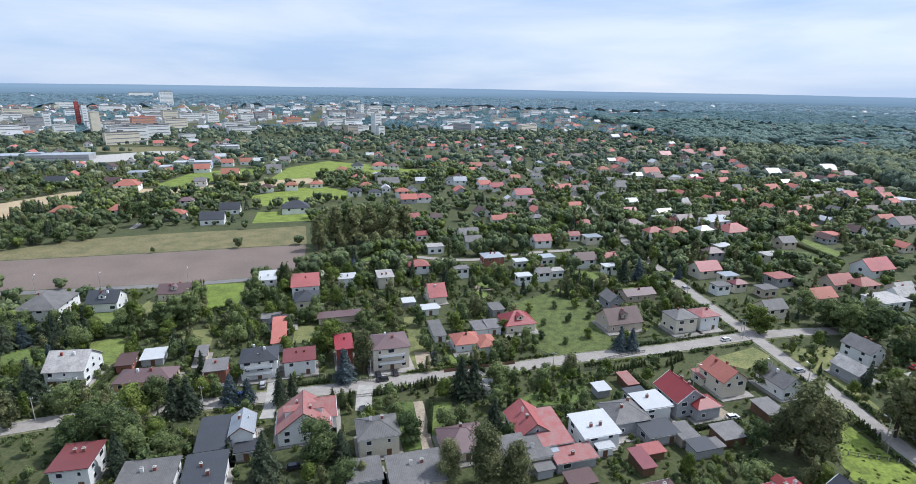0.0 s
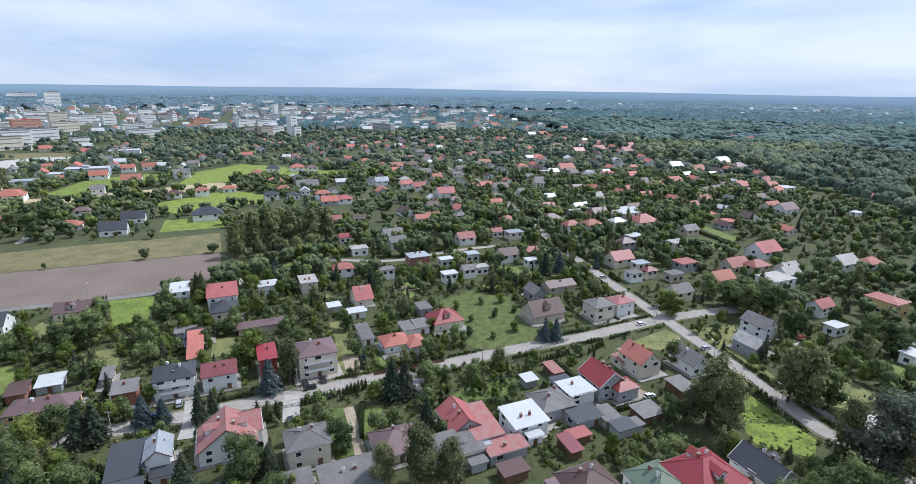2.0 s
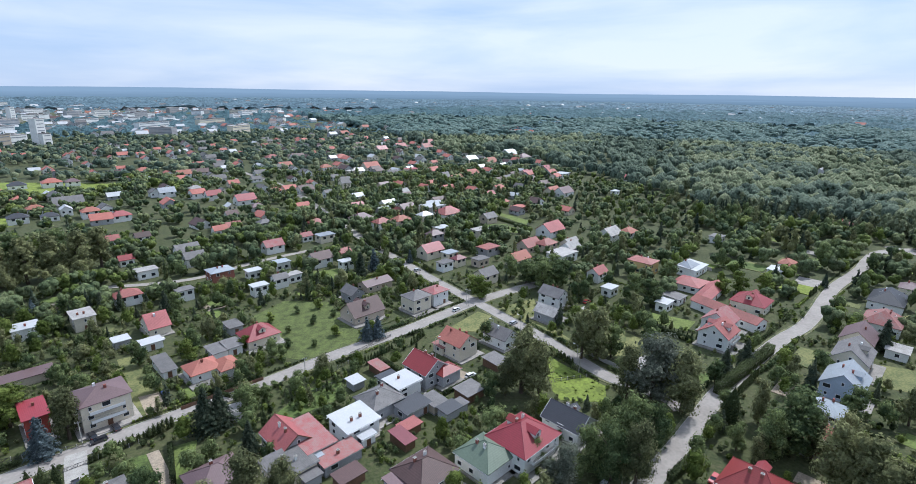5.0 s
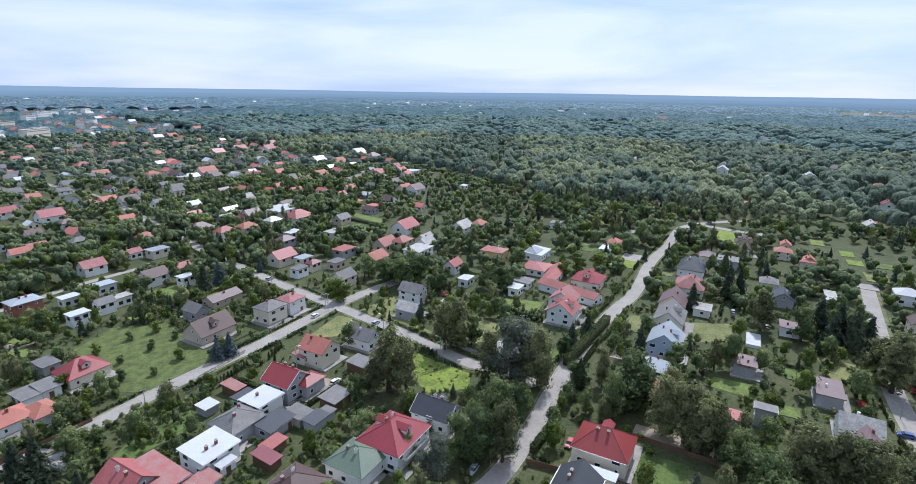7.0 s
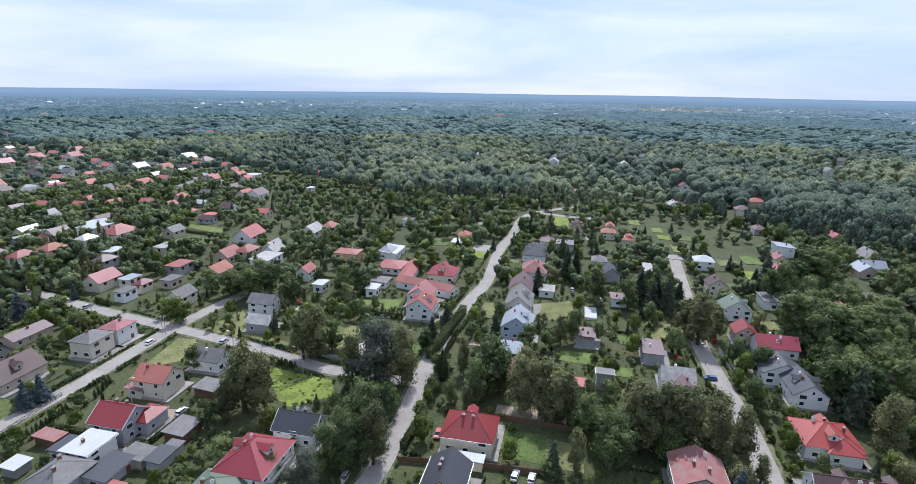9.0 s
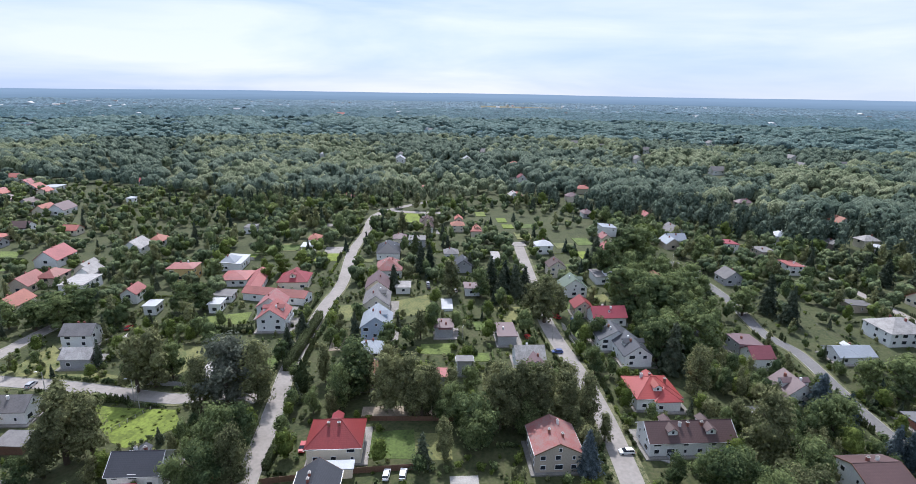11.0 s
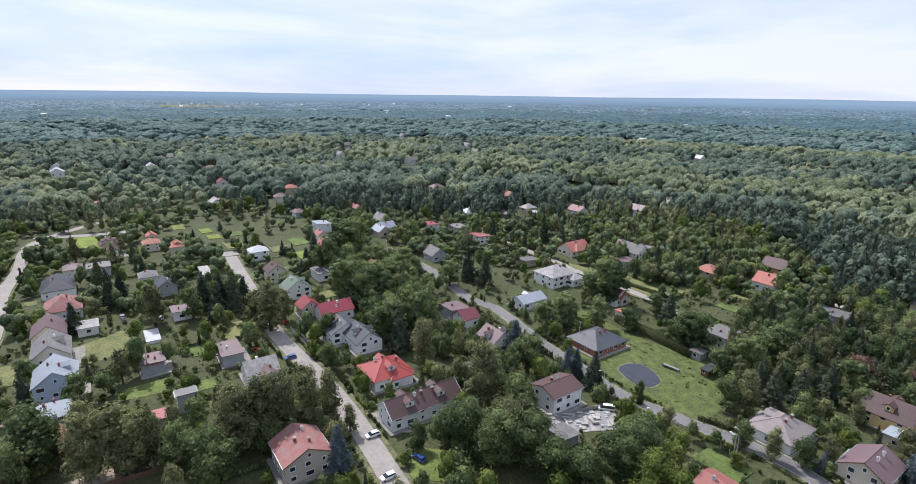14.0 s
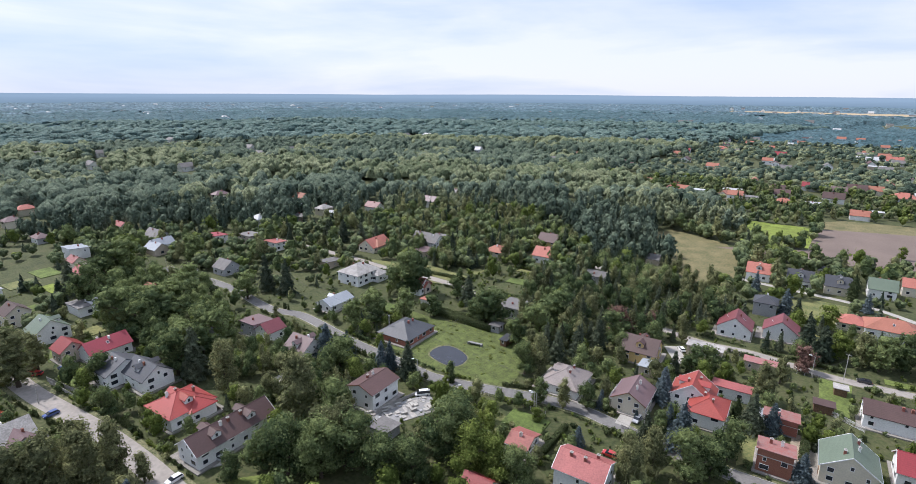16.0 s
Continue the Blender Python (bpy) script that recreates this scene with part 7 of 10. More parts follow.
far_house(345.3, 818.4, 20.0, 14.4, 4.0, 'gable', 'pink', 'white')
far_house(186.3, 377.3, 17.6, 12.7, 4.9, 'flat', 'white', 'white')
far_house(185.7, 349.3, 15.2, 11.0, 4.9, 'hip', 'pink', 'white')
far_house(161.6, 380.4, 13.8, 10.0, 4.0, 'hip', 'pink', 'white')
far_house(696.8, 99.0, 11.6, 8.3, 4.9, 'flat', 'white', 'cream')
far_house(498.3, 143.1, 8.6, 6.2, 4.9, 'flat', 'coral', 'white')
far_house(607.8, 73.0, 20.0, 14.4, 4.9, 'flat', 'asbestos', 'white')
far_house(594.1, 81.5, 11.9, 8.5, 4.0, 'flat', 'white', 'white')
far_house(508.5, 151.3, 8.8, 6.3, 4.9, 'flat', 'coral', 'white')
far_house(429.3, 301.6, 8.7, 6.3, 5.1, 'gable', 'coral', 'white')
far_house(431.2, 226.8, 9.7, 7.0, 4.0, 'flat', 'white', 'white')
far_house(432.8, 194.3, 8.7, 6.2, 4.0, 'gable', 'coral', 'white')
far_house(380.7, -139.3, 10.2, 7.3, 4.9, 'hip', 'white', 'cream')
far_house(372.7, -166.6, 7.0, 5.0, 4.9, 'gable', 'grey', 'beige')
far_house(370.1, -191.2, 8.4, 6.0, 4.9, 'flat', 'white', 'grey')
far_house(359.9, -280.9, 15.2, 10.9, 4.0, 'gable', 'mauve', 'cream')
far_house(378.7, -321.2, 10.7, 7.7, 4.0, 'gable', 'asbestos', 'cream')
far_house(275.2, -170.1, 13.7, 9.9, 4.0, 'hip', 'coral', 'beige')
far_house(266.3, -201.5, 11.3, 8.1, 4.9, 'gable', 'grey', 'grey')
far_house(259.7, -211.2, 8.5, 6.1, 4.0, 'gable', 'grey', 'cream')
far_house(197.7, -148.4, 7.0, 5.0, 4.0, 'gable', 'coral', 'beige')
far_house(908.5, -164.0, 12.1, 8.7, 4.0, 'flat', 'white', 'white')
far_house(495.9, -662.8, 16.3, 11.7, 4.9, 'gable', 'red', 'beige')
far_house(341.5, -500.7, 15.0, 10.8, 4.0, 'gable', 'coral', 'grey')
far_house(408.1, -657.2, 15.2, 11.0, 4.0, 'hip', 'brown', 'grey')
far_house(452.3, -807.5, 15.2, 10.9, 4.9, 'gable', 'red', 'white')
far_house(425.1, -866.9, 15.8, 11.4, 4.9, 'gable', 'red', 'white')
far_house(257.5, -513.7, 14.2, 10.3, 4.9, 'hip', 'pink', 'white')
far_house(359.5, -281.3, 11.4, 8.2, 4.0, 'gable', 'pink', 'beige')
far_house(377.4, -324.3, 9.1, 6.5, 4.9, 'gable', 'mauve', 'white')
far_house(495.4, -467.0, 10.1, 7.3, 4.9, 'gable', 'coral', 'grey')
far_house(298.2, -529.9, 10.0, 7.2, 4.0, 'gable', 'coral', 'grey')
far_house(300.3, -537.5, 9.1, 6.6, 4.0, 'gable', 'coral', 'grey')
far_house(265.1, -534.4, 8.9, 6.4, 4.0, 'gable', 'red', 'beige')
far_house(234.5, -515.8, 12.2, 8.8, 4.9, 'flat', 'white', 'grey')
far_house(215.5, -547.8, 16.5, 11.9, 4.2, 'flat', 'white', 'beige')
far_house(185.8, -516.3, 16.3, 11.8, 4.9, 'flat', 'grey', 'cream')
far_house(160.6, -521.5, 13.5, 9.7, 4.0, 'hip', 'coral', 'beige')
far_house(190.4, -594.1, 12.3, 8.9, 4.0, 'gable', 'brown', 'cream')
far_house(138.1, -522.4, 10.7, 7.7, 4.0, 'gable', 'white', 'cream')
far_house(171.8, -627.7, 13.9, 10.0, 4.9, 'gable', 'red', 'white')
far_house(136.5, -572.3, 16.5, 11.9, 4.9, 'gable', 'brown', 'white')
far_house(135.3, -643.1, 16.2, 11.7, 4.9, 'gable', 'brown', 'cream')
far_house(122.4, -649.7, 14.2, 10.2, 4.9, 'gable', 'coral', 'cream')
far_house(94.8, -622.9, 20.0, 14.4, 4.9, 'hip', 'coral', 'grey')
far_house(101.5, -508.4, 12.9, 9.3, 4.0, 'gable', 'coral', 'white')
far_house(94.9, -530.6, 8.9, 6.4, 4.0, 'flat', 'white', 'beige')
far_house(144.4, -620.4, 12.6, 9.1, 4.9, 'gable', 'mauve', 'cream')
far_house(503.2, -675.4, 13.8, 9.9, 4.9, 'gable', 'coral', 'white')
far_house(467.3, -835.1, 12.5, 9.0, 4.9, 'gable', 'red', 'cream')
far_house(437.3, -896.8, 13.1, 9.4, 4.9, 'gable', 'red', 'grey')
far_house(401.5, -950.4, 20.0, 14.4, 4.9, 'hip', 'coral', 'grey')
far_house(301.7, -928.3, 16.0, 11.5, 4.9, 'gable', 'red', 'cream')
far_house(291.2, -689.4, 11.1, 8.0, 4.0, 'gable', 'coral', 'grey')
far_house(265.1, -534.4, 8.9, 6.4, 4.0, 'gable', 'red', 'beige')
far_house(169.2, -981.9, 20.0, 14.4, 4.0, 'gable', 'coral', 'grey')
far_house(168.3, -879.5, 20.0, 14.4, 4.0, 'flat', 'white', 'beige')
far_house(453.2, -454.9, 10.6, 7.6, 4.0, 'flat', 'white', 'white')
far_house(448.2, -421.3, 10.1, 7.3, 4.0, 'gable', 'grey', 'white')
far_house(873.5, -155.3, 13.1, 9.4, 5.1, 'gable', 'coral', 'white')
far_house(995.0, -972.7, 13.6, 9.8, 4.0, 'flat', 'white', 'white')
far_house(356.9, -509.3, 9.2, 6.6, 4.0, 'gable', 'brown', 'cream')
far_house(399.8, -641.8, 9.9, 7.2, 4.9, 'gable', 'brown', 'cream')

# ---- the town ----
block(-1247, 2316, 84, 14, 52, 'white', yaw=32, roofc='grey')
block(-816, 1157, 12, 7, 47, 'red', yaw=32, roofc='pink')
block(-803, 1159, 15, 9, 42, 'white', yaw=32, roofc='grey')
block(-866, 1131, 21, 13, 28, 'white', yaw=32, roofc='grey')
block(-773, 932, 68, 14, 19, 'white', yaw=32, roofc='grey')
block(-1162, 1425, 103, 14, 20, 'cream', yaw=32, roofc='grey')
block(-1031, 1456, 84, 14, 20, 'white', yaw=32, roofc='grey')
block(-856, 1086, 47, 14, 21, 'grey', yaw=32, roofc='grey')
block(-682, 1072, 72, 14, 17, 'cream', yaw=32, roofc='grey')
block(-683, 1165, 76, 14, 21, 'salmon', yaw=32, roofc='coral')
block(-556, 900, 89, 14, 21, 'white', yaw=32, roofc='grey')
block(-543, 966, 62, 14, 20, 'white', yaw=32, roofc='grey')
block(-597, 1132, 72, 14, 20, 'cream', yaw=32, roofc='grey')
block(-678, 1361, 86, 14, 20, 'white', yaw=32, roofc='grey')
block(-770, 1438, 61, 14, 22, 'cream', yaw=32, roofc='grey')
block(-1131, 1764, 118, 14, 18, 'white', yaw=32, roofc='grey')
block(-1386, 1909, 88, 14, 21, 'white', yaw=32, roofc='grey')
block(-549, 1389, 56, 14, 20, 'white', yaw=32, roofc='grey')
block(-548, 1489, 59, 14, 17, 'grey', yaw=32, roofc='grey')
block(-424, 1370, 67, 14, 13, 'salmon', yaw=32, roofc='coral')
block(-320, 1307, 38, 14, 15, 'white', yaw=32, roofc='grey')
block(-216, 1066, 41, 14, 17, 'beige', yaw=32, roofc='grey')
block(-161, 1074, 24, 14, 17, 'white', yaw=32, roofc='grey')
block(-156, 1668, 94, 14, 11, 'white', yaw=32, roofc='grey')
block(-10, 1410, 145, 14, 14, 'white', yaw=32, roofc='grey')
block(117, 1482, 153, 14, 15, 'cream', yaw=32, roofc='grey')
block(-355, 2254, 107, 14, 15, 'white', yaw=32, roofc='grey')
block(-272, 2621, 99, 14, 15, 'white', yaw=32, roofc='grey')
block(-345, 775, 35, 14, 9, 'white', yaw=32, roofc='grey')
block(-568, 1568, 94, 14, 15, 'red', yaw=32, roofc='pink')
block(-474, 933, 39, 14, 9, 'white', yaw=32, roofc='grey')
block(-59, 959, 27, 14, 6, 'white', yaw=32, roofc='grey')
block(-566, 2183, 85, 14, 15, 'white', yaw=32, roofc='grey')
block(-587, 2937, 168, 14, 16, 'white', yaw=32, roofc='grey')
block(-2042, 3500, 228, 14, 27, 'white', yaw=32, roofc='grey')
block(-1311, 2807, 87, 14, 17, 'white', yaw=32, roofc='grey')
block(-744, 2124, 63, 14, 15, 'white', yaw=32, roofc='grey')
block(-814, 904, 80, 14, 19, 'white', yaw=32, roofc='grey')
block(-1007, 1059, 82, 14, 26, 'grey', yaw=32, roofc='grey')
block(-1381, 1515, 115, 14, 23, 'white', yaw=32, roofc='grey')
block(-521, 655, 118, 25, 7, 'grey', roofc='steel', name='long_hall', label='long low grey hall with a metal roof')
block(-340, 775, 37, 20, 8, 'white', roofc='white', name='long_hall', label='white hall with a low metal roof')
block(-306, 608, 39, 16, 8, 'blue', roofc='white', name='long_hall', label='blue hall with a white metal roof')

# ---- trees one by one ----
tree(-163.8, 173.8, 'spruce', 11.0, 1.20)
tree(-160.7, 177.5, 'blue', 10.1, 1.20)
tree(-156.8, 180.8, 'spruce', 9.6, 1.20)
tree(-153.1, 183.3, 'spruce', 9.3, 1.20)
tree(-146.2, 182.1, 'spruce', 9.3, 1.30)
tree(-142.7, 186.1, 'spruce', 8.3, 1.20)
tree(-177.3, 195.5, 'spruce', 4.9, 1.20)
tree(-144.5, 168.7, 'blue', 6.1, 1.30)
tree(-130.1, 142.8, 'spruce', 15.5, 1.10)
tree(-127.2, 129.8, 'birch', 11.8, 1.30)
tree(-133.5, 139.6, 'spruce', 8.4, 1.20)
tree(-119.9, 196.2, 'oak', 11.7)
tree(-113.3, 194.8, 'oak', 14.8, 1.10)
tree(-108.8, 197.7, 'oak', 15.5)
tree(-128.7, 197.0, 'bright', 8.0)
tree(-136.9, 196.8, 'oak', 7.4)
tree(-118.5, 189.4, 'silver', 5.3)
tree(-100.6, 197.9, 'oak', 5.1)
tree(-101.3, 117.9, 'oak', 11.6, 1.10)
tree(-96.8, 121.5, 'oak', 13.6, 1.10)
tree(-89.8, 120.5, 'oak', 15.3, 1.20)
tree(-93.6, 134.1, 'bright', 13.3, 1.10)
tree(-90.2, 139.2, 'oak', 12.4)
tree(-82.8, 136.4, 'spruce', 13.2, 1.20)
tree(-79.3, 137.3, 'spruce', 12.7, 1.20)
tree(-84.4, 111.7, 'spruce', 12.4)
tree(-75.6, 117.3, 'oak', 9.3, 1.20)
tree(-84.3, 121.8, 'oak', 7.0)
tree(-69.7, 143.7, 'blue', 10.3, 1.20)
tree(-64.6, 144.4, 'blue', 8.4, 1.20)
tree(-78.3, 150.7, 'oak', 6.2)
tree(-46.9, 109.7, 'spruce', 15.3, 1.10)
tree(-59.2, 117.2, 'spruce', 6.9)
tree(-54.1, 143.1, 'spruce', 12.9, 0.80)
tree(-52.0, 148.0, 'spruce', 8.2)
tree(-35.7, 117.0, 'oak', 13.9, 1.20)
tree(-29.6, 117.1, 'spruce', 10.6, 1.20)
tree(-37.2, 157.1, 'blue', 12.7, 1.20)
tree(-32.0, 162.9, 'birch', 16.5, 1.10)
tree(-47.5, 177.1, 'bright', 14.0, 1.30)
tree(1.8, 148.6, 'spruce', 14.5, 1.20)
tree(5.6, 149.4, 'spruce', 13.5, 1.20)
tree(13.2, 152.3, 'oak', 11.0, 1.10)
tree(19.3, 156.0, 'oak', 6.5)
tree(29.4, 158.8, 'oak', 7.6)
tree(37.1, 162.8, 'oak', 5.6)
tree(-1.2, 109.2, 'birch', 13.5, 1.10)
tree(7.5, 108.3, 'birch', 19.1, 1.20)
tree(14.6, 107.5, 'birch', 14.9, 1.20)
tree(-26.9, 107.7, 'oak', 9.2, 1.20)
tree(-23.0, 109.8, 'birch', 6.8)
tree(11.1, 132.9, 'spruce', 10.6, 1.10)
tree(-12.8, 125.8, 'oak', 10.2, 1.10)
tree(1.8, 134.0, 'oak', 7.8)
tree(-83.7, 303.8, 'birch', 21.5, 1.10)
tree(-76.0, 316.4, 'birch', 24.0, 1.20)
tree(-65.2, 317.0, 'birch', 24.0, 1.20)
tree(-55.4, 324.0, 'birch', 24.0, 1.20)
tree(-44.3, 324.5, 'birch', 24.0, 1.20)
tree(-35.7, 331.8, 'birch', 23.3, 1.20)
tree(-77.9, 351.6, 'oak', 20.4, 1.20)
tree(-58.0, 352.7, 'oak', 20.5, 1.20)
tree(-74.6, 262.6, 'blue', 8.0)
tree(-54.8, 263.4, 'blue', 9.7)
tree(-44.1, 263.8, 'oak', 9.7)
tree(-23.8, 260.2, 'spruce', 9.6)
tree(-6.7, 248.1, 'spruce', 10.8)
tree(-2.3, 244.2, 'oak', 10.6)
tree(-16.2, 200.6, 'oak', 10.4)
tree(-0.4, 195.6, 'bright', 10.2, 1.10)
tree(18.5, 196.2, 'bright', 6.4, 1.10)
tree(-89.5, 216.1, 'oak', 9.5, 1.10)
tree(-93.5, 203.8, 'oak', 7.8)
tree(-83.4, 237.3, 'thuja', 14.6, 1.20)
tree(-81.2, 237.4, 'thuja', 15.2, 1.20)
tree(-256.6, 307.7, 'oak', 8.9, 1.20)
tree(-242.9, 308.4, 'oak', 10.8, 1.20)
tree(-262.2, 301.3, 'oak', 10.5, 1.20)
tree(-233.4, 315.2, 'oak', 9.2, 1.20)
tree(-214.5, 352.1, 'oak', 18.2, 1.20)
tree(-240.9, 376.0, 'oak', 15.0, 1.20)
tree(-230.2, 395.5, 'oak', 13.5, 1.20)
tree(-302.2, 372.4, 'spruce', 12.7)
tree(-292.1, 373.0, 'spruce', 12.7)
tree(153.9, 218.0, 'oak', 13.3, 1.20)
tree(155.1, 206.1, 'oak', 14.0, 1.30)
tree(162.7, 206.3, 'oak', 15.2, 1.30)
tree(175.0, 209.6, 'oak', 12.8, 1.30)
tree(93.5, 260.4, 'blue', 12.6, 1.20)
tree(84.5, 255.8, 'spruce', 14.0, 1.20)
tree(61.9, 182.5, 'blue', 9.6, 1.30)
tree(66.4, 182.7, 'blue', 9.5, 1.20)
tree(111.6, 145.5, 'birch', 11.6, 1.20)
tree(115.8, 263.1, 'blue', 8.3)
tree(124.4, 199.5, 'bright', 12.5, 1.10)
tree(102.4, 158.8, 'oak', 10.5)
tree(93.3, 123.5, 'birch', 22.5, 1.20)
tree(87.6, 124.3, 'birch', 13.3, 1.10)
tree(97.4, 119.3, 'birch', 19.6, 1.10)
tree(83.2, 126.3, 'oak', 9.4)
tree(130.7, 129.0, 'birch', 20.8, 1.10)
tree(126.4, 132.0, 'birch', 20.5, 1.10)
tree(136.9, 127.4, 'oak', 14.3)
tree(128.3, 100.4, 'silver', 24.0, 1.15)
tree(121.5, 104.9, 'birch', 19.1, 0.90)
tree(131.3, 91.6, 'birch', 21.4, 1.20)
tree(133.0, 100.2, 'birch', 17.7)
tree(102.1, 85.3, 'oak', 19.5, 0.95)
tree(107.1, 82.2, 'oak', 16.2, 0.85)
tree(89.8, 79.7, 'oak', 16.5, 0.95)
tree(87.2, 84.4, 'oak', 14.8, 0.90)
tree(77.0, 93.5, 'oak', 8.5)
tree(93.8, 75.2, 'birch', 18.3)
tree(76.3, 82.5, 'silver', 14.6)
tree(164.3, 100.3, 'spruce', 10.1, 1.20)
tree(176.7, 100.7, 'spruce', 10.5, 1.20)
tree(142.2, 84.4, 'oak', 9.0)
tree(128.8, 71.7, 'oak', 9.3, 0.80)
tree(128.6, 65.7, 'birch', 9.2)
tree(132.8, 64.8, 'oak', 16.4, 0.75)
tree(146.8, 76.5, 'birch', 14.5, 0.80)
tree(182.9, 90.2, 'bright', 10.5)
tree(139.7, 81.0, 'thuja', 12.1, 1.60)
tree(133.7, 41.8, 'birch', 15.5, 0.80)
tree(136.1, 35.9, 'birch', 16.9, 0.90)
tree(141.9, 31.7, 'birch', 14.3, 0.85)
tree(118.1, 28.2, 'birch', 13.0, 0.90)
tree(131.8, 26.1, 'oak', 12.9, 0.90)
tree(123.9, 20.5, 'oak', 13.9, 1.20)
tree(174.0, 64.4, 'oak', 12.1, 1.10)
tree(185.6, 54.4, 'birch', 12.3)
tree(234.4, 53.4, 'birch', 18.6, 1.20)
tree(235.1, 38.9, 'oak', 16.7)
tree(262.9, 76.6, 'spruce', 17.8)
tree(270.0, 73.9, 'spruce', 15.8)
tree(234.5, 82.4, 'spruce', 13.8, 1.10)
tree(237.1, 29.0, 'spruce', 16.2, 1.10)
tree(240.6, 23.2, 'spruce', 17.2, 1.10)
tree(246.9, 19.0, 'spruce', 14.4, 1.10)
tree(228.4, 31.2, 'spruce', 9.0)
tree(213.3, 7.3, 'birch', 21.7, 1.30)
tree(222.6, 1.6, 'birch', 14.8, 1.10)
tree(303.7, -16.5, 'spruce', 17.8, 1.20)
tree(290.9, -11.3, 'spruce', 13.3, 1.20)
tree(313.1, -40.2, 'oak', 24.0, 1.30)
tree(313.4, -32.6, 'oak', 21.5, 1.20)
tree(236.6, -42.0, 'oak', 19.8, 1.20)
tree(226.2, -33.5, 'oak', 18.3, 1.20)
tree(247.6, -50.9, 'oak', 19.1, 1.20)
tree(253.3, -39.7, 'oak', 15.0, 1.20)
tree(264.9, -59.2, 'oak', 17.5, 1.20)
tree(193.0, -38.9, 'oak', 17.7, 1.10)
tree(192.8, -45.0, 'oak', 15.4, 1.10)
tree(197.5, -53.2, 'oak', 19.1, 1.20)
tree(134.8, 15.8, 'birch', 19.6, 1.10)
tree(138.0, 10.2, 'birch', 20.4, 1.10)
tree(144.9, 3.3, 'birch', 18.0, 1.10)
tree(150.1, -3.1, 'birch', 16.2, 1.10)
tree(141.0, -9.3, 'birch', 18.5, 0.90)
tree(173.9, -12.4, 'oak', 11.8)
tree(199.7, -14.0, 'oak', 12.0)
tree(189.5, 20.0, 'bright', 4.6, 1.30)
tree(133.7, 8.0, 'oak', 12.2)
tree(153.8, 22.1, 'birch', 9.1, 0.90)
tree(242.3, 148.0, 'bright', 12.0, 1.20)
tree(252.9, 140.8, 'bright', 12.2, 1.20)
tree(230.5, 148.2, 'bright', 10.0, 1.10)
tree(221.3, 172.8, 'oak', 13.4, 1.20)
tree(185.8, 163.4, 'oak', 14.9, 1.20)
tree(190.2, 156.1, 'oak', 13.5, 1.20)
tree(232.9, 217.1, 'birch', 14.6)
tree(157.6, 195.7, 'oak', 17.1, 1.30)
tree(164.3, 191.6, 'oak', 17.4, 1.20)
tree(136.6, 293.6, 'birch', 14.0, 1.10)
tree(112.5, 292.7, 'bright', 10.1)
tree(125.9, 209.4, 'bright', 9.2, 1.30)
tree(161.7, 300.2, 'oak', 10.1)
tree(154.8, 97.1, 'oak', 9.7)
tree(140.9, 64.6, 'oak', 20.4, 1.20)
tree(144.0, 59.9, 'birch', 14.7)
tree(136.7, 51.4, 'birch', 19.1, 1.20)
tree(136.9, 45.0, 'birch', 19.5, 1.20)
tree(135.1, 39.4, 'birch', 18.0, 1.20)
tree(134.8, 31.2, 'oak', 13.5, 1.20)
tree(149.1, 27.3, 'oak', 11.1)
tree(126.8, 20.7, 'oak', 16.5, 1.20)
tree(140.4, 17.4, 'birch', 19.6, 1.10)
tree(135.8, 11.2, 'birch', 21.2, 1.10)
tree(136.4, 5.1, 'birch', 21.6, 1.10)
tree(139.4, -3.0, 'birch', 18.7, 1.10)
tree(121.7, -9.3, 'blue', 13.1, 1.10)
tree(135.8, -14.2, 'birch', 9.6)
tree(121.0, -38.8, 'oak', 13.9)
tree(124.5, -45.2, 'oak', 12.4)
tree(122.3, -30.8, 'oak', 9.3)
tree(135.0, -55.7, 'birch', 23.0, 1.20)
tree(115.8, -43.0, 'oak', 18.0, 1.10)
tree(109.0, -48.8, 'oak', 19.2, 1.10)
tree(109.2, -55.7, 'birch', 19.4, 1.10)
tree(123.9, -60.7, 'oak', 17.4)
tree(167.6, -44.7, 'birch', 18.3, 1.10)
tree(181.2, -39.1, 'spruce', 20.3)
tree(187.7, -34.8, 'oak', 19.5)
tree(144.6, -90.2, 'blue', 12.2)
tree(143.7, -93.2, 'blue', 11.8)
tree(135.2, -94.8, 'spruce', 14.3, 1.10)
tree(166.0, -79.9, 'blue', 14.4, 1.30)
tree(161.6, -86.3, 'blue', 10.7, 1.20)
tree(150.8, -77.4, 'oak', 16.8, 1.10)
tree(202.8, -141.0, 'oak', 23.2, 1.20)
tree(197.9, -144.3, 'oak', 22.9)
tree(181.3, -109.9, 'oak', 14.5, 1.20)
tree(183.9, -101.6, 'oak', 13.2, 1.10)
tree(147.1, -148.1, 'oak', 17.9, 1.20)
tree(153.3, -145.0, 'oak', 15.9)
tree(225.8, -53.4, 'oak', 11.6, 1.20)
tree(230.6, -37.8, 'oak', 20.0, 1.30)
tree(233.8, -27.4, 'oak', 22.7, 1.30)
tree(243.1, -48.7, 'oak', 18.1, 1.30)
tree(278.9, -21.0, 'oak', 22.8)
tree(331.5, -44.3, 'bright', 21.1, 1.20)
tree(322.0, -76.6, 'oak', 17.4, 1.20)
tree(248.2, -90.4, 'spruce', 19.2)
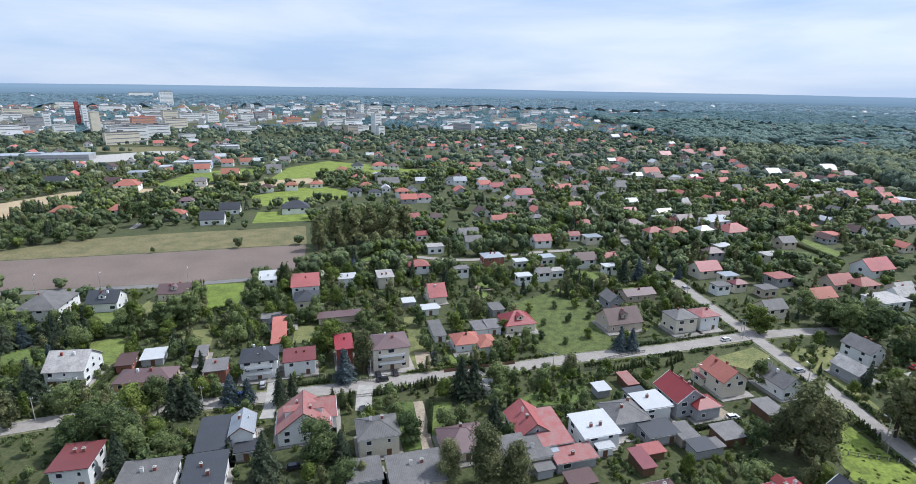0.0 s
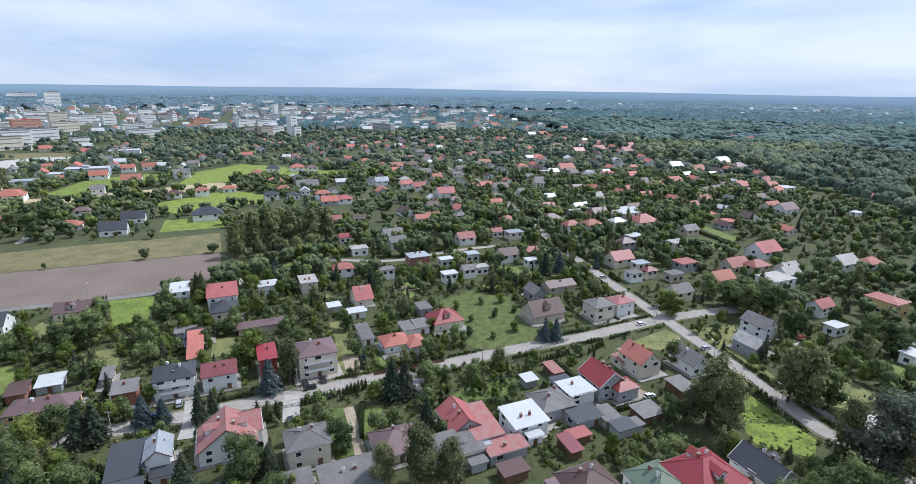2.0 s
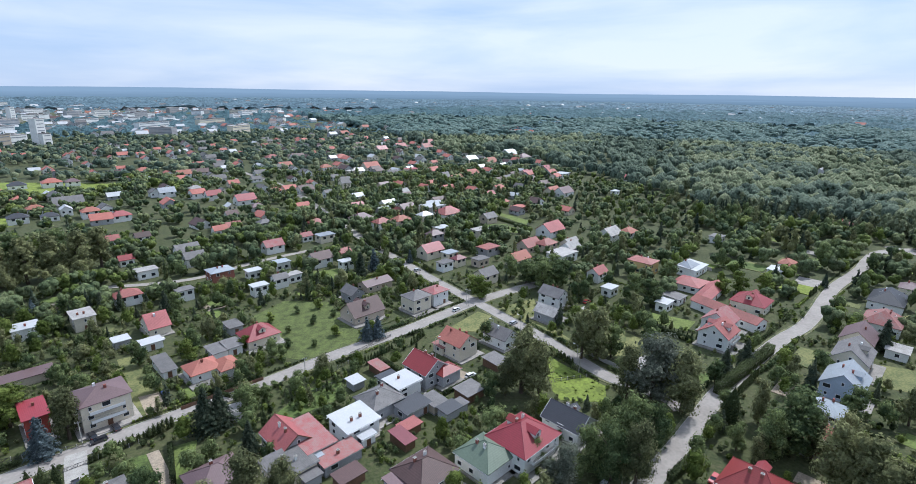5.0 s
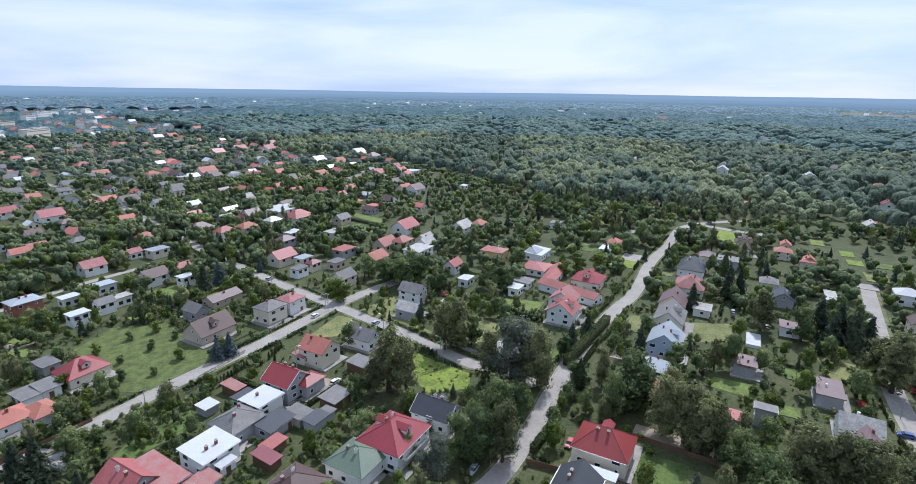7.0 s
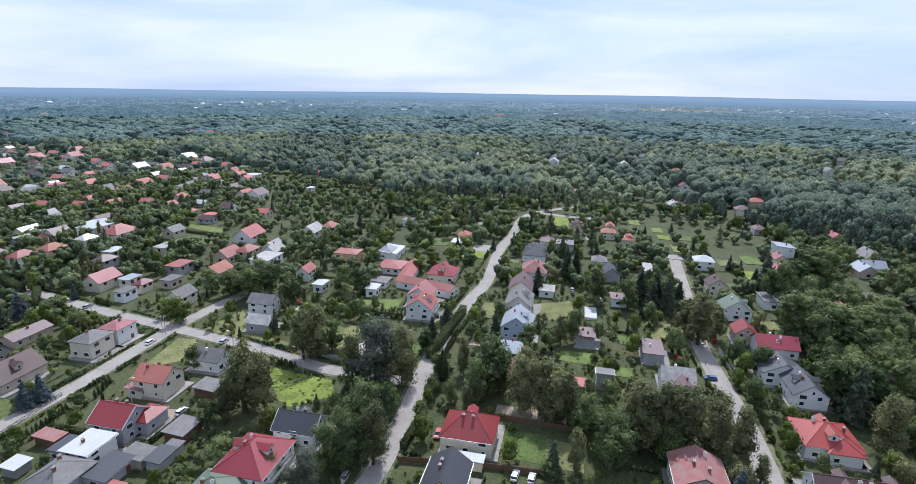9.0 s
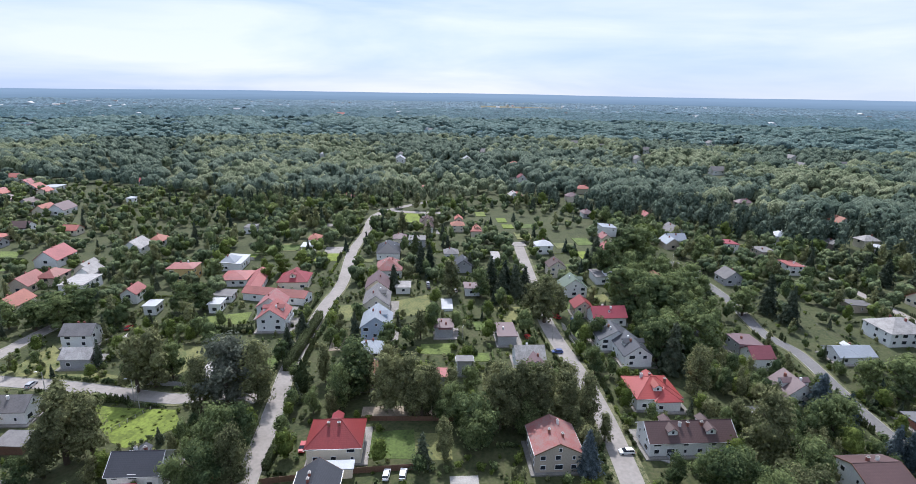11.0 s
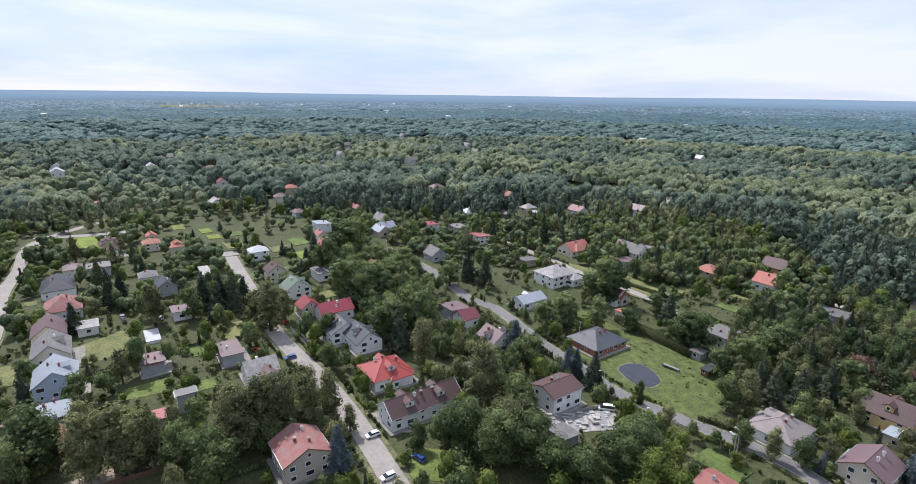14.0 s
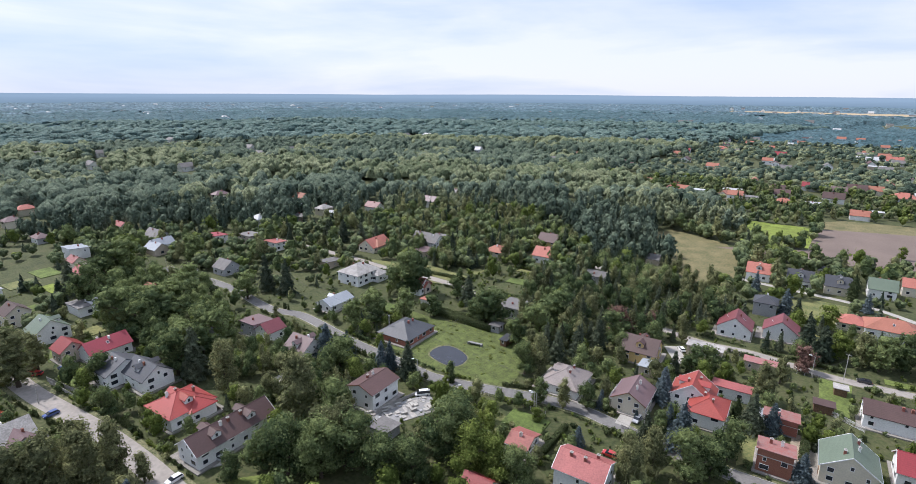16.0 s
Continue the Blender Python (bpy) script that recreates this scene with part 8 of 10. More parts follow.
tree(237.3, -96.0, 'spruce', 18.7)
tree(242.5, -78.8, 'oak', 15.6, 1.20)
tree(273.7, 51.9, 'spruce', 10.9, 0.90)
tree(246.0, 36.0, 'spruce', 17.8, 1.10)
tree(243.7, 28.5, 'spruce', 17.8, 1.10)
tree(242.2, 23.6, 'spruce', 16.2, 1.10)
tree(219.5, 13.1, 'birch', 16.7, 1.30)
tree(293.4, 88.9, 'thuja', 14.9, 1.40)
tree(415.7, 140.7, 'oak', 12.0, 1.30)
tree(340.0, 112.2, 'birch', 15.1)
tree(330.7, 81.2, 'spruce', 11.9)
tree(306.9, 72.2, 'spruce', 10.6)
tree(288.1, -168.3, 'spruce', 15.4, 1.20)
tree(285.4, -177.4, 'spruce', 13.5, 1.20)
tree(303.8, -163.9, 'spruce', 15.9, 1.20)
tree(320.1, -161.2, 'spruce', 12.4, 1.20)
tree(74.0, -109.0, 'blue', 6.9, 1.20)
tree(70.0, -147.8, 'blue', 13.2, 1.10)
tree(54.9, -129.9, 'blue', 15.2, 1.10)
tree(62.6, -124.7, 'spruce', 11.0)
tree(70.3, -132.8, 'blue', 3.9)
tree(61.8, -136.2, 'blue', 8.6)
tree(41.1, -156.7, 'blue', 10.4, 1.20)
tree(28.3, -140.3, 'blue', 9.4, 1.20)
tree(56.7, -106.5, 'birch', 14.2, 1.10)
tree(54.5, -114.0, 'birch', 14.4, 1.10)
tree(48.1, -119.9, 'oak', 15.0, 1.10)
tree(44.2, -124.6, 'oak', 11.7, 1.10)
tree(44.3, -135.0, 'oak', 13.8)
tree(50.8, -156.2, 'thuja', 7.7, 1.60)
tree(45.5, -153.5, 'spruce', 12.9, 1.20)
tree(107.4, -131.4, 'birch', 15.6, 1.10)
tree(110.7, -127.4, 'oak', 13.5)
tree(108.8, -142.8, 'spruce', 12.8, 1.20)
tree(106.8, -152.4, 'spruce', 13.0, 1.20)
tree(104.7, -162.3, 'spruce', 13.3, 1.20)
tree(103.2, -171.9, 'oak', 14.7, 1.20)
tree(83.7, -126.3, 'oak', 10.1)
tree(82.1, -133.3, 'birch', 9.3)
tree(88.4, -120.6, 'birch', 10.2)
tree(95.3, -117.4, 'oak', 9.3)
tree(80.8, -129.8, 'blue', 7.1)
tree(77.2, -134.1, 'blue', 6.1)
tree(118.0, -138.7, 'birch', 11.9)
tree(76.9, -168.3, 'spruce', 8.9)
tree(72.9, -173.1, 'oak', 11.1, 1.20)
tree(68.9, -178.0, 'oak', 11.0, 1.20)
tree(49.4, -172.6, 'birch', 14.0, 1.20)
tree(49.8, -188.8, 'birch', 10.5)
tree(51.4, -219.8, 'spruce', 16.1, 1.20)
tree(46.2, -218.8, 'spruce', 14.7, 1.20)
tree(42.0, -224.0, 'bright', 11.3)
tree(47.5, -204.0, 'rusty', 10.9, 1.10)
tree(105.4, -177.3, 'rusty', 15.0, 1.10)
tree(98.5, -189.9, 'rusty', 11.4, 1.10)
tree(29.9, -225.3, 'oak', 15.1, 1.20)
tree(24.4, -231.9, 'oak', 15.1, 1.20)
tree(35.1, -225.5, 'birch', 13.2, 1.20)
tree(70.9, -256.7, 'blue', 12.2, 1.20)
tree(65.2, -253.6, 'spruce', 10.6)
tree(57.7, -244.1, 'spruce', 8.9)
tree(53.0, -249.9, 'bright', 12.6, 1.20)
tree(47.0, -286.1, 'blue', 9.5, 1.20)
tree(55.4, -297.7, 'thuja', 14.2, 1.40)
tree(91.3, -277.7, 'blue', 10.6)
tree(100.5, -87.6, 'oak', 15.3, 1.20)
tree(94.7, -78.4, 'oak', 18.0, 1.20)
tree(85.5, -78.7, 'bright', 15.6, 1.20)
tree(80.0, -81.9, 'bright', 13.8, 1.20)
tree(74.7, -84.9, 'oak', 11.9, 1.20)
tree(98.2, -60.2, 'oak', 15.4, 1.20)
tree(106.8, -56.7, 'oak', 19.0, 1.20)
tree(112.8, -53.1, 'birch', 15.8, 1.10)
tree(112.9, -91.1, 'bright', 10.2, 1.10)
tree(89.6, -109.6, 'bright', 5.0, 1.30)
tree(93.4, -65.9, 'oak', 13.8, 1.20)
tree(122.4, -101.2, 'bright', 4.4)
tree(122.5, -103.9, 'thuja', 5.5, 1.60)
tree(176.2, -122.3, 'oak', 14.9, 1.10)
tree(170.7, -134.1, 'oak', 11.0, 1.20)
tree(179.9, -155.7, 'oak', 11.9, 1.20)
tree(170.9, -155.2, 'spruce', 14.4, 1.30)
tree(151.4, -147.9, 'oak', 16.1, 1.30)
tree(208.8, -145.3, 'oak', 18.6, 1.20)
tree(186.9, -114.2, 'oak', 13.7, 1.10)
tree(128.1, -141.5, 'oak', 12.4, 1.20)
tree(125.7, -152.5, 'oak', 17.5, 1.20)
tree(128.3, -166.8, 'oak', 18.3, 1.20)
tree(55.1, -399.5, 'bright', 8.8)
tree(102.4, -306.6, 'birch', 16.5, 1.20)
tree(98.0, -328.3, 'oak', 10.2)

for x, y, h in ((33.0, 190.0, 4.5), (42.0, 186.5, 3.6), (52.0, 192.0, 5.2), (36.0, 203.0, 4.0), (47.0, 207.0, 4.6), (56.5, 210.5, 3.8), (31.5, 217.0, 5.0), (43.5, 221.0, 4.2), (53.0, 222.0, 5.4)):
    tree(x, y, "oak" if h < 5 else "bright", h, 1.2)
# ---- hedges, fences, thuja rows ----
hedge(-113.8, 143.2, -117.4, 168.6, 2.0, 2.0, 'thuja')
hedge(-7.4, 129.7, -7.7, 145.8, 2.0, 1.2, 'thuja')
hedge(102.8, 269.8, 118.8, 301.4, 3.0, 3.0, 'thuja')
hedge(149.6, 92.5, 193.8, 101.6, 4.0, 3.0, 'thuja')
hedge(102.5, 71.9, 116.2, 74.9, 2.4, 2.0, 'thuja')
hedge(169.3, 142.7, 174.7, 121.4, 2.2, 1.5, 'thuja')
hedge(107.8, 293.0, 109.8, 320.9, 4.0, 4.0, 'thuja')
hedge(65.1, 146.8, 60.8, 162.3, 1.8, 1.5, 'thuja')
hedge(217.3, 334.0, 223.9, 295.0, 2.0, 2.0, 'thuja')
hedge(180.2, -134.9, 142.6, -142.1, 3.0, 2.5, 'thuja')
hedge(77.9, -98.6, 81.2, -112.9, 2.0, 1.5, 'thuja')
hedge(73.0, -149.5, 72.7, -158.3, 2.0, 2.0, 'thuja')
hedge(34.0, -163.1, 30.4, -148.1, 3.0, 2.0, 'thuja')
hedge(85.1, -129.7, 75.7, -130.1, 1.8, 1.4, 'thuja')
hedge(225.7, -164.9, 196.4, -174.8, 1.8, 1.4, 'thuja')
hedge(172.8, -137.4, 153.3, -145.0, 2.6, 2.0, 'thuja')
hedge(176.8, 30.5, 187.5, 39.1, 2.2, 2.0, 'thuja')
hedge(59.1, 149.5, 57.2, 162.4, 1.8, 1.4, 'thuja')
hedge(70.1, 133.7, 83.4, 137.2, 1.6, 1.2, 'thuja')
hedge(9.9, 164.0, 1.9, 172.8, 1.4, 1.0, 'thuja')
for k in range(11):
    tree(54.2 + 1.321 * k, 166.8 + 0.354 * k, 'thuja', 2.4 + 0.25 * math.sin(k * 2.3), 1.3)
for k in range(11):
    tree(56.1 + 1.154 * k, 165.0 + 0.689 * k, 'thuja', 2.4 + 0.25 * math.sin(k * 2.3), 1.3)
for k in range(5):
    tree(75.3 + 1.806 * k, 170.3 + 1.237 * k, 'thuja', 3.4 + 0.25 * math.sin(k * 2.3), 1.3)
for k in range(9):
    tree(-26.1 + 1.079 * k, 148.6 + 0.365 * k, 'thuja', 2.6 + 0.25 * math.sin(k * 2.3), 1.3)
for k in range(6):
    tree(-12.5 + 1.119 * k, 153.0 + 0.596 * k, 'thuja', 4.0 + 0.25 * math.sin(k * 2.3), 1.3)
for k in range(8):
    tree(-132.0 + 0.945 * k, 239.3 + 0.828 * k, 'thuja', 2.6 + 0.25 * math.sin(k * 2.3), 1.3)
for k in range(16):
    tree(180.5 + -0.462 * k, 117.7 + 1.786 * k, 'thuja', 2.0 + 0.25 * math.sin(k * 2.3), 1.3)
for k in range(10):
    tree(260.8 + 0.794 * k, 83.9 + -1.349 * k, 'thuja', 1.6 + 0.25 * math.sin(k * 2.3), 1.3)
for k in range(9):
    tree(266.7 + 1.970 * k, 79.4 + -2.076 * k, 'thuja', 1.6 + 0.25 * math.sin(k * 2.3), 1.3)
for k in range(3):
    tree(-37.6 + 2.676 * k, 141.9 + 0.064 * k, 'thuja', 7.0 + 0.25 * math.sin(k * 2.3), 1.3)
for k in range(8):
    tree(226.9 + 0.354 * k, -139.4 + -2.359 * k, 'thuja', 2.0 + 0.25 * math.sin(k * 2.3), 1.3)
fence(-40.2, 145.0, -15.2, 151.6, 'rail', 1.3)
fence(-68.3, 161.9, -27.4, 156.9, 'rail', 1.3)
fence(44.9, 166.1, 53.9, 169.2, 'rail', 1.3)
fence(20.7, 170.3, -4.2, 163.6, 'board', 1.4)
fence(-3.8, 158.3, 19.6, 164.1, 'rail', 1.3)
fence(29.7, 153.6, 44.8, 157.3, 'rail', 1.3)
fence(76.0, 187.7, 90.1, 193.0, 'rail', 1.5)
fence(51.5, 173.1, 70.8, 180.7, 'rail', 1.4)
fence(107.3, 123.5, 121.3, 120.2, 'rail', 1.3)
fence(97.8, 70.5, 106.6, 50.6, 'board', 1.8)
fence(106.6, 50.6, 112.6, 33.5, 'board', 1.8)
fence(128.9, 55.9, 135.6, 27.4, 'board', 1.6)
fence(130.8, 133.3, 133.3, 116.0, 'concrete', 1.8)
fence(212.0, -0.1, 192.0, -8.7, 'concrete', 1.6)
fence(454.7, 6.3, 448.2, -17.5, 'white', 1.5)
fence(254.0, 207.1, 258.9, 175.0, 'concrete', 2.0)
fence(71.7, -198.7, 41.4, -202.0, 'rail', 1.6)
fence(35.9, -181.4, 23.4, -178.0, 'white', 1.8)
fence(113.4, -106.3, 89.9, -114.0, 'rail', 1.1)
fence(70.7, -125.5, 63.3, -125.9, 'rail', 1.4)
fence(148.8, -143.6, 142.3, -144.2, 'board', 1.6)
fence(186.1, -8.1, 209.4, -0.5, 'concrete', 1.5)
fence(124.4, -74.9, 124.5, -92.9, 'concrete', 1.2)
fence(-69.1, 144.3, -59.0, 141.4, 'rail', 1.3)
fence(136.8, 30.2, 136.7, 14.2, 'board', 1.6)

# ---- culvert by the pond ----
def culvert(x, y, yaw):
    """A short concrete slab on two cheek walls over a ditch."""
    ob = new("concrete_culvert")
    ob.matrix_basis = pose(x, y, 0, 0, 0, yaw)
    part("deck", mesh_of("deck", *box(-3.0, 3.0, -0.7, 0.7, 0.8, 1.0), M_PLINTH), ob)
    for e in (-2.7, 2.7):
        part("cheek_wall", mesh_of("cheek_wall", *box(e - 0.3, e + 0.3, -0.7, 0.7, -0.1, 0.8), M_PLINTH), ob)
    part("kerb", mesh_of("kerb", *box(-3.0, 3.0, 0.5, 0.7, 1.0, 1.15), M_PLINTH), ob)
    tagged(ob, "weathered grey concrete culvert slab in the pond meadow", "culvert")


culvert(138.0, -129.0, 23)

# ---- stone yard ----
stone_yard(119.6, -81.8)

# ---- cars, poles, cables ----
car(-24.8, 157.4, 196, 'black', 'car')
car(106.7, 191.7, 18, 'white', 'car')
car(-71.2, 144.2, 16, 'silver', 'car')
car(-66.2, 146.6, 16, 'blue', 'van')
car(-28.2, 140.0, 106, 'black', 'car')
car(-8.2, 175.1, 106, 'blue', 'car')
car(-26.6, 160.7, 110, 'black', 'car')
car(-21.0, 162.0, 110, 'black', 'car')
car(-63.3, 153.2, 106, 'silver', 'car')
car(-71.5, 131.0, 80, 'red', 'car')
car(-9.7, 218.9, 16, 'white', 'car')
car(-62.4, 229.3, 100, 'silver', 'car')
car(-41.1, 114.6, 16, 'black', 'car')
car(112.8, 66.8, 196, 'red', 'car')
car(96.7, 82.0, 30, 'red', 'car')
car(85.7, 78.2, 196, 'silver', 'car')
car(107.9, 40.9, 10, 'white', 'car')
car(109.0, 36.8, 10, 'white', 'car')
car(186.5, 0.8, 106, 'blue', 'car')
car(222.9, 4.2, 60, 'red', 'car')
car(219.1, 2.5, 60, 'red', 'car')
car(196.4, 12.8, 30, 'red', 'car')
car(217.6, -4.9, 16, 'blue', 'car')
car(239.5, 52.0, 10, 'white', 'car')
car(258.4, 38.0, 16, 'silver', 'car')
car(252.8, 37.0, 16, 'black', 'car')
car(121.3, 168.2, 16, 'silver', 'car')
car(113.8, 248.5, 16, 'silver', 'car')
car(83.6, 139.6, 16, 'white', 'car')
car(165.2, 171.8, 16, 'red', 'car')
car(131.7, -20.0, 106, 'white', 'car')
car(113.4, -20.8, 106, 'white', 'car')
car(117.9, -30.1, 30, 'blue', 'car')
car(132.7, -31.4, 30, 'silver', 'car')
car(275.7, 79.6, 20, 'white', 'car')
car(245.8, 68.1, 20, 'silver', 'car')
car(240.2, 66.2, 20, 'black', 'car')
car(79.8, -174.6, -60, 'red', 'car')
car(79.0, -170.9, -60, 'white', 'car')
car(83.5, -186.6, -40, 'white', 'car')
car(31.0, -211.5, 16, 'black', 'car')
car(122.8, -91.7, 60, 'white', 'van')
car(69.7, -132.5, 100, 'silver', 'car')
car(46.4, -300.7, 16, 'white', 'car')
car(65.8, -112.3, 16, 'red', 'car')
car(76.8, -330.7, 100, 'red', 'car')
car(146.0, -89.7, 40, 'white', 'car')
lamp(121.5, 128.8, 120, 8.0, True)
lamp(118.4, 159.0, 120, 8.0, True)
lamp(79.1, 157.2, 0, 8.0, True)
lamp(91.3, 77.1, 30, 8.0, True)
lamp(142.2, 96.6, 200, 8.0, True)
lamp(106.4, 160.8, 120, 8.0, True)
lamp(-196.4, 229.4, 100, 8.0, True)
lamp(-169.0, 234.1, 100, 8.0, True)
lamp(-132.0, 243.3, 100, 8.0, True)
lamp(131.4, -96.1, 60, 8.0, True)
lamp(92.2, -111.2, 60, 8.0, True)
lamp(110.0, -94.6, 240, 8.0, True)
lamp(91.3, -111.1, 60, 8.0, True)
lamp(111.3, 240.7, 0, 8.0, False)
lamp(114.4, 193.9, 0, 8.0, False)
lamp(-76.3, 139.5, 0, 8.0, False)
lamp(-121.9, 132.6, 0, 8.0, False)
lamp(-28.5, 157.3, 0, 8.0, False)
lamp(33.5, 164.6, 0, 8.0, False)
lamp(114.2, 195.5, 0, 8.0, False)
lamp(118.8, 124.5, 0, 8.0, False)
lamp(183.0, -50.0, 0, 8.0, False)
lamp(261.4, -96.1, 0, 8.0, False)
lamp(165.1, -107.2, 0, 10.0, False)
lamp(63.1, -124.1, 0, 10.0, False)
lamp(36.2, -208.3, 0, 10.0, False)
lamp(196.9, 3.2, 0, 8.0, False)
lamp(184.7, 37.1, 0, 8.0, False)
lamp(44.1, -201.8, 20, 8.0, True)
lamp(301.2, -58.1, 0, 10.0, False)
lamp(109.9, -322.0, 0, 12.0, False)
cable((-121.9, 132.6, 7.8), (-76.3, 139.5, 7.8))
cable((-76.3, 139.5, 7.8), (-28.5, 157.3, 7.8))
cable((-28.5, 157.3, 7.8), (33.5, 164.6, 7.8))
cable((33.5, 164.6, 7.8), (114.4, 193.9, 7.8))
cable((165.1, -107.2, 7.8), (63.1, -124.1, 7.8))
cable((63.1, -124.1, 7.8), (36.2, -208.3, 7.8))
cable((261.4, -96.1, 7.8), (165.1, -107.2, 7.8))

# ---- woods, gardens and distance ----
WOOD = [(430, 1879), (428, 1087), (383, 691), (476, 680), (437, 521), (427, 385), (393, 275), (429, 165), (463, 82), (479, 33), (430, -15), (416, -58), (376, -122), (345, -191), (340, -247), (299, -309), (231, -299), (135, -225), (121, -218), (103, -264), (139, -312), (187, -342), (171, -372), (139, -373), (160, -435), (233, -495), (358, -500), (416, -808), (476, -1309), (406, -2561)] + [(0, -4000), (4200, -4000), (4200, 4200)]


FAR_FIELDS = [[(1739, -2653), (1040, -2832), (413, -2618), (127, -2498), (171, -3237), (569, -3568), (1261, -3423)],
              [(3414, 637), (3223, 19), (3706, 101), (3863, 679)],
              [(2987, 683), (2978, -10), (3361, -10), (3488, 621)],
              [(1718, 2441), (2030, 2069), (2284, 2331), (1933, 2694)]]


def in_wood(x, y):
    """Which of the places lie in the closed wood."""
    return inside_of(WOOD, x, y)


def inside_of(poly, x, y):
    p = np.array(poly)
    inside = np.zeros(len(x), bool)
    for (x0, y0), (x1, y1) in zip(p, np.roll(p, -1, 0)):
        if y0 != y1:
            inside ^= ((y0 > y) != (y1 > y)) & (x < (x1 - x0) * (y - y0) / (y1 - y0) + x0)
    return inside


def clearings(count, seed):
    """Small openings in the wood, long towards the valley, with a house or two at their far end."""
    rng = np.random.RandomState(seed)
    out = []
    while len(out) < count:
        r, a = rng.uniform(430, 1350), rng.uniform(62, 178)
        x, y = r * math.sin(radians(a)), r * math.cos(radians(a))
        if in_wood(np.array([x]), np.array([y]))[0]:
            out.append((r, a, rng.uniform(50, 80) * r / 600, rng.uniform(14, 26)))
    return out


CLEARINGS = clearings(34, 5)


def spots(r0, r1, step, seed, keep, hmin, hmax, wood=None, spread=(0.8, 1.1), clear=True, low=False):
    """Loose rows of places between two distances, on free ground, in a wide sector before the camera."""
    rng = np.random.RandomState(seed)
    n = int(math.pi * (r1 * r1 - r0 * r0) * (250 / 360) / (step * step))
    r = np.sqrt(rng.uniform(r0 * r0, r1 * r1, n))
    az = np.radians(rng.uniform(-52, 198, n))
    x, y = r * np.sin(az), r * np.cos(az)
    ok = rng.rand(n) < keep
    if wood is not None:
        ok &= in_wood(x, y) == wood
    if clear:
        i, j = (x - CELL0).astype(int), (y - CELL0).astype(int)
        inside = (i >= 0) & (i < CELLS) & (j >= 0) & (j < CELLS)
        ok &= ~inside | (np.isin(TAKEN[np.clip(i, 0, CELLS - 1), np.clip(j, 0, CELLS - 1)], (0, 3) if low else (0,)))
    if wood:
        for cr, ca, deep, wide in CLEARINGS:
            ok &= ~((np.abs(r - cr + deep / 2 - 6) < deep / 2 + 6) & (np.abs(np.degrees(az) - ca) < math.degrees(wide / cr) / 2))
    # clumps and gaps
    clump = np.sin(x * 0.041 + 1.3) * np.sin(y * 0.047) + np.sin(x * 0.013 - y * 0.017)
    ok &= rng.rand(n) < np.clip(0.75 + 0.35 * clump, 0.25, 1)
    h = rng.uniform(hmin, hmax, n) * (1 + 0.12 * clump)
    s = rng.uniform(*spread, n)
    return np.stack([x, y, h, s], 1)[ok]


def stands(rows, seed):
    """Dark and olive stands, by the lie of the land."""
    x, y = rows[:, 0], rows[:, 1]
    v = np.sin(x * .021 + 1) * np.sin(y * .026 + 2) + .6 * np.sin(x * .008 - y * .011) + np.random.RandomState(seed).normal(size=len(rows)) * .35
    return rows[v <= .25], rows[v > .25]


def split(rows, weights, seed):
    pick = np.random.RandomState(seed).choice(len(weights), len(rows), p=np.array(weights) / sum(weights))
    return [rows[pick == k] for k in range(len(weights))]


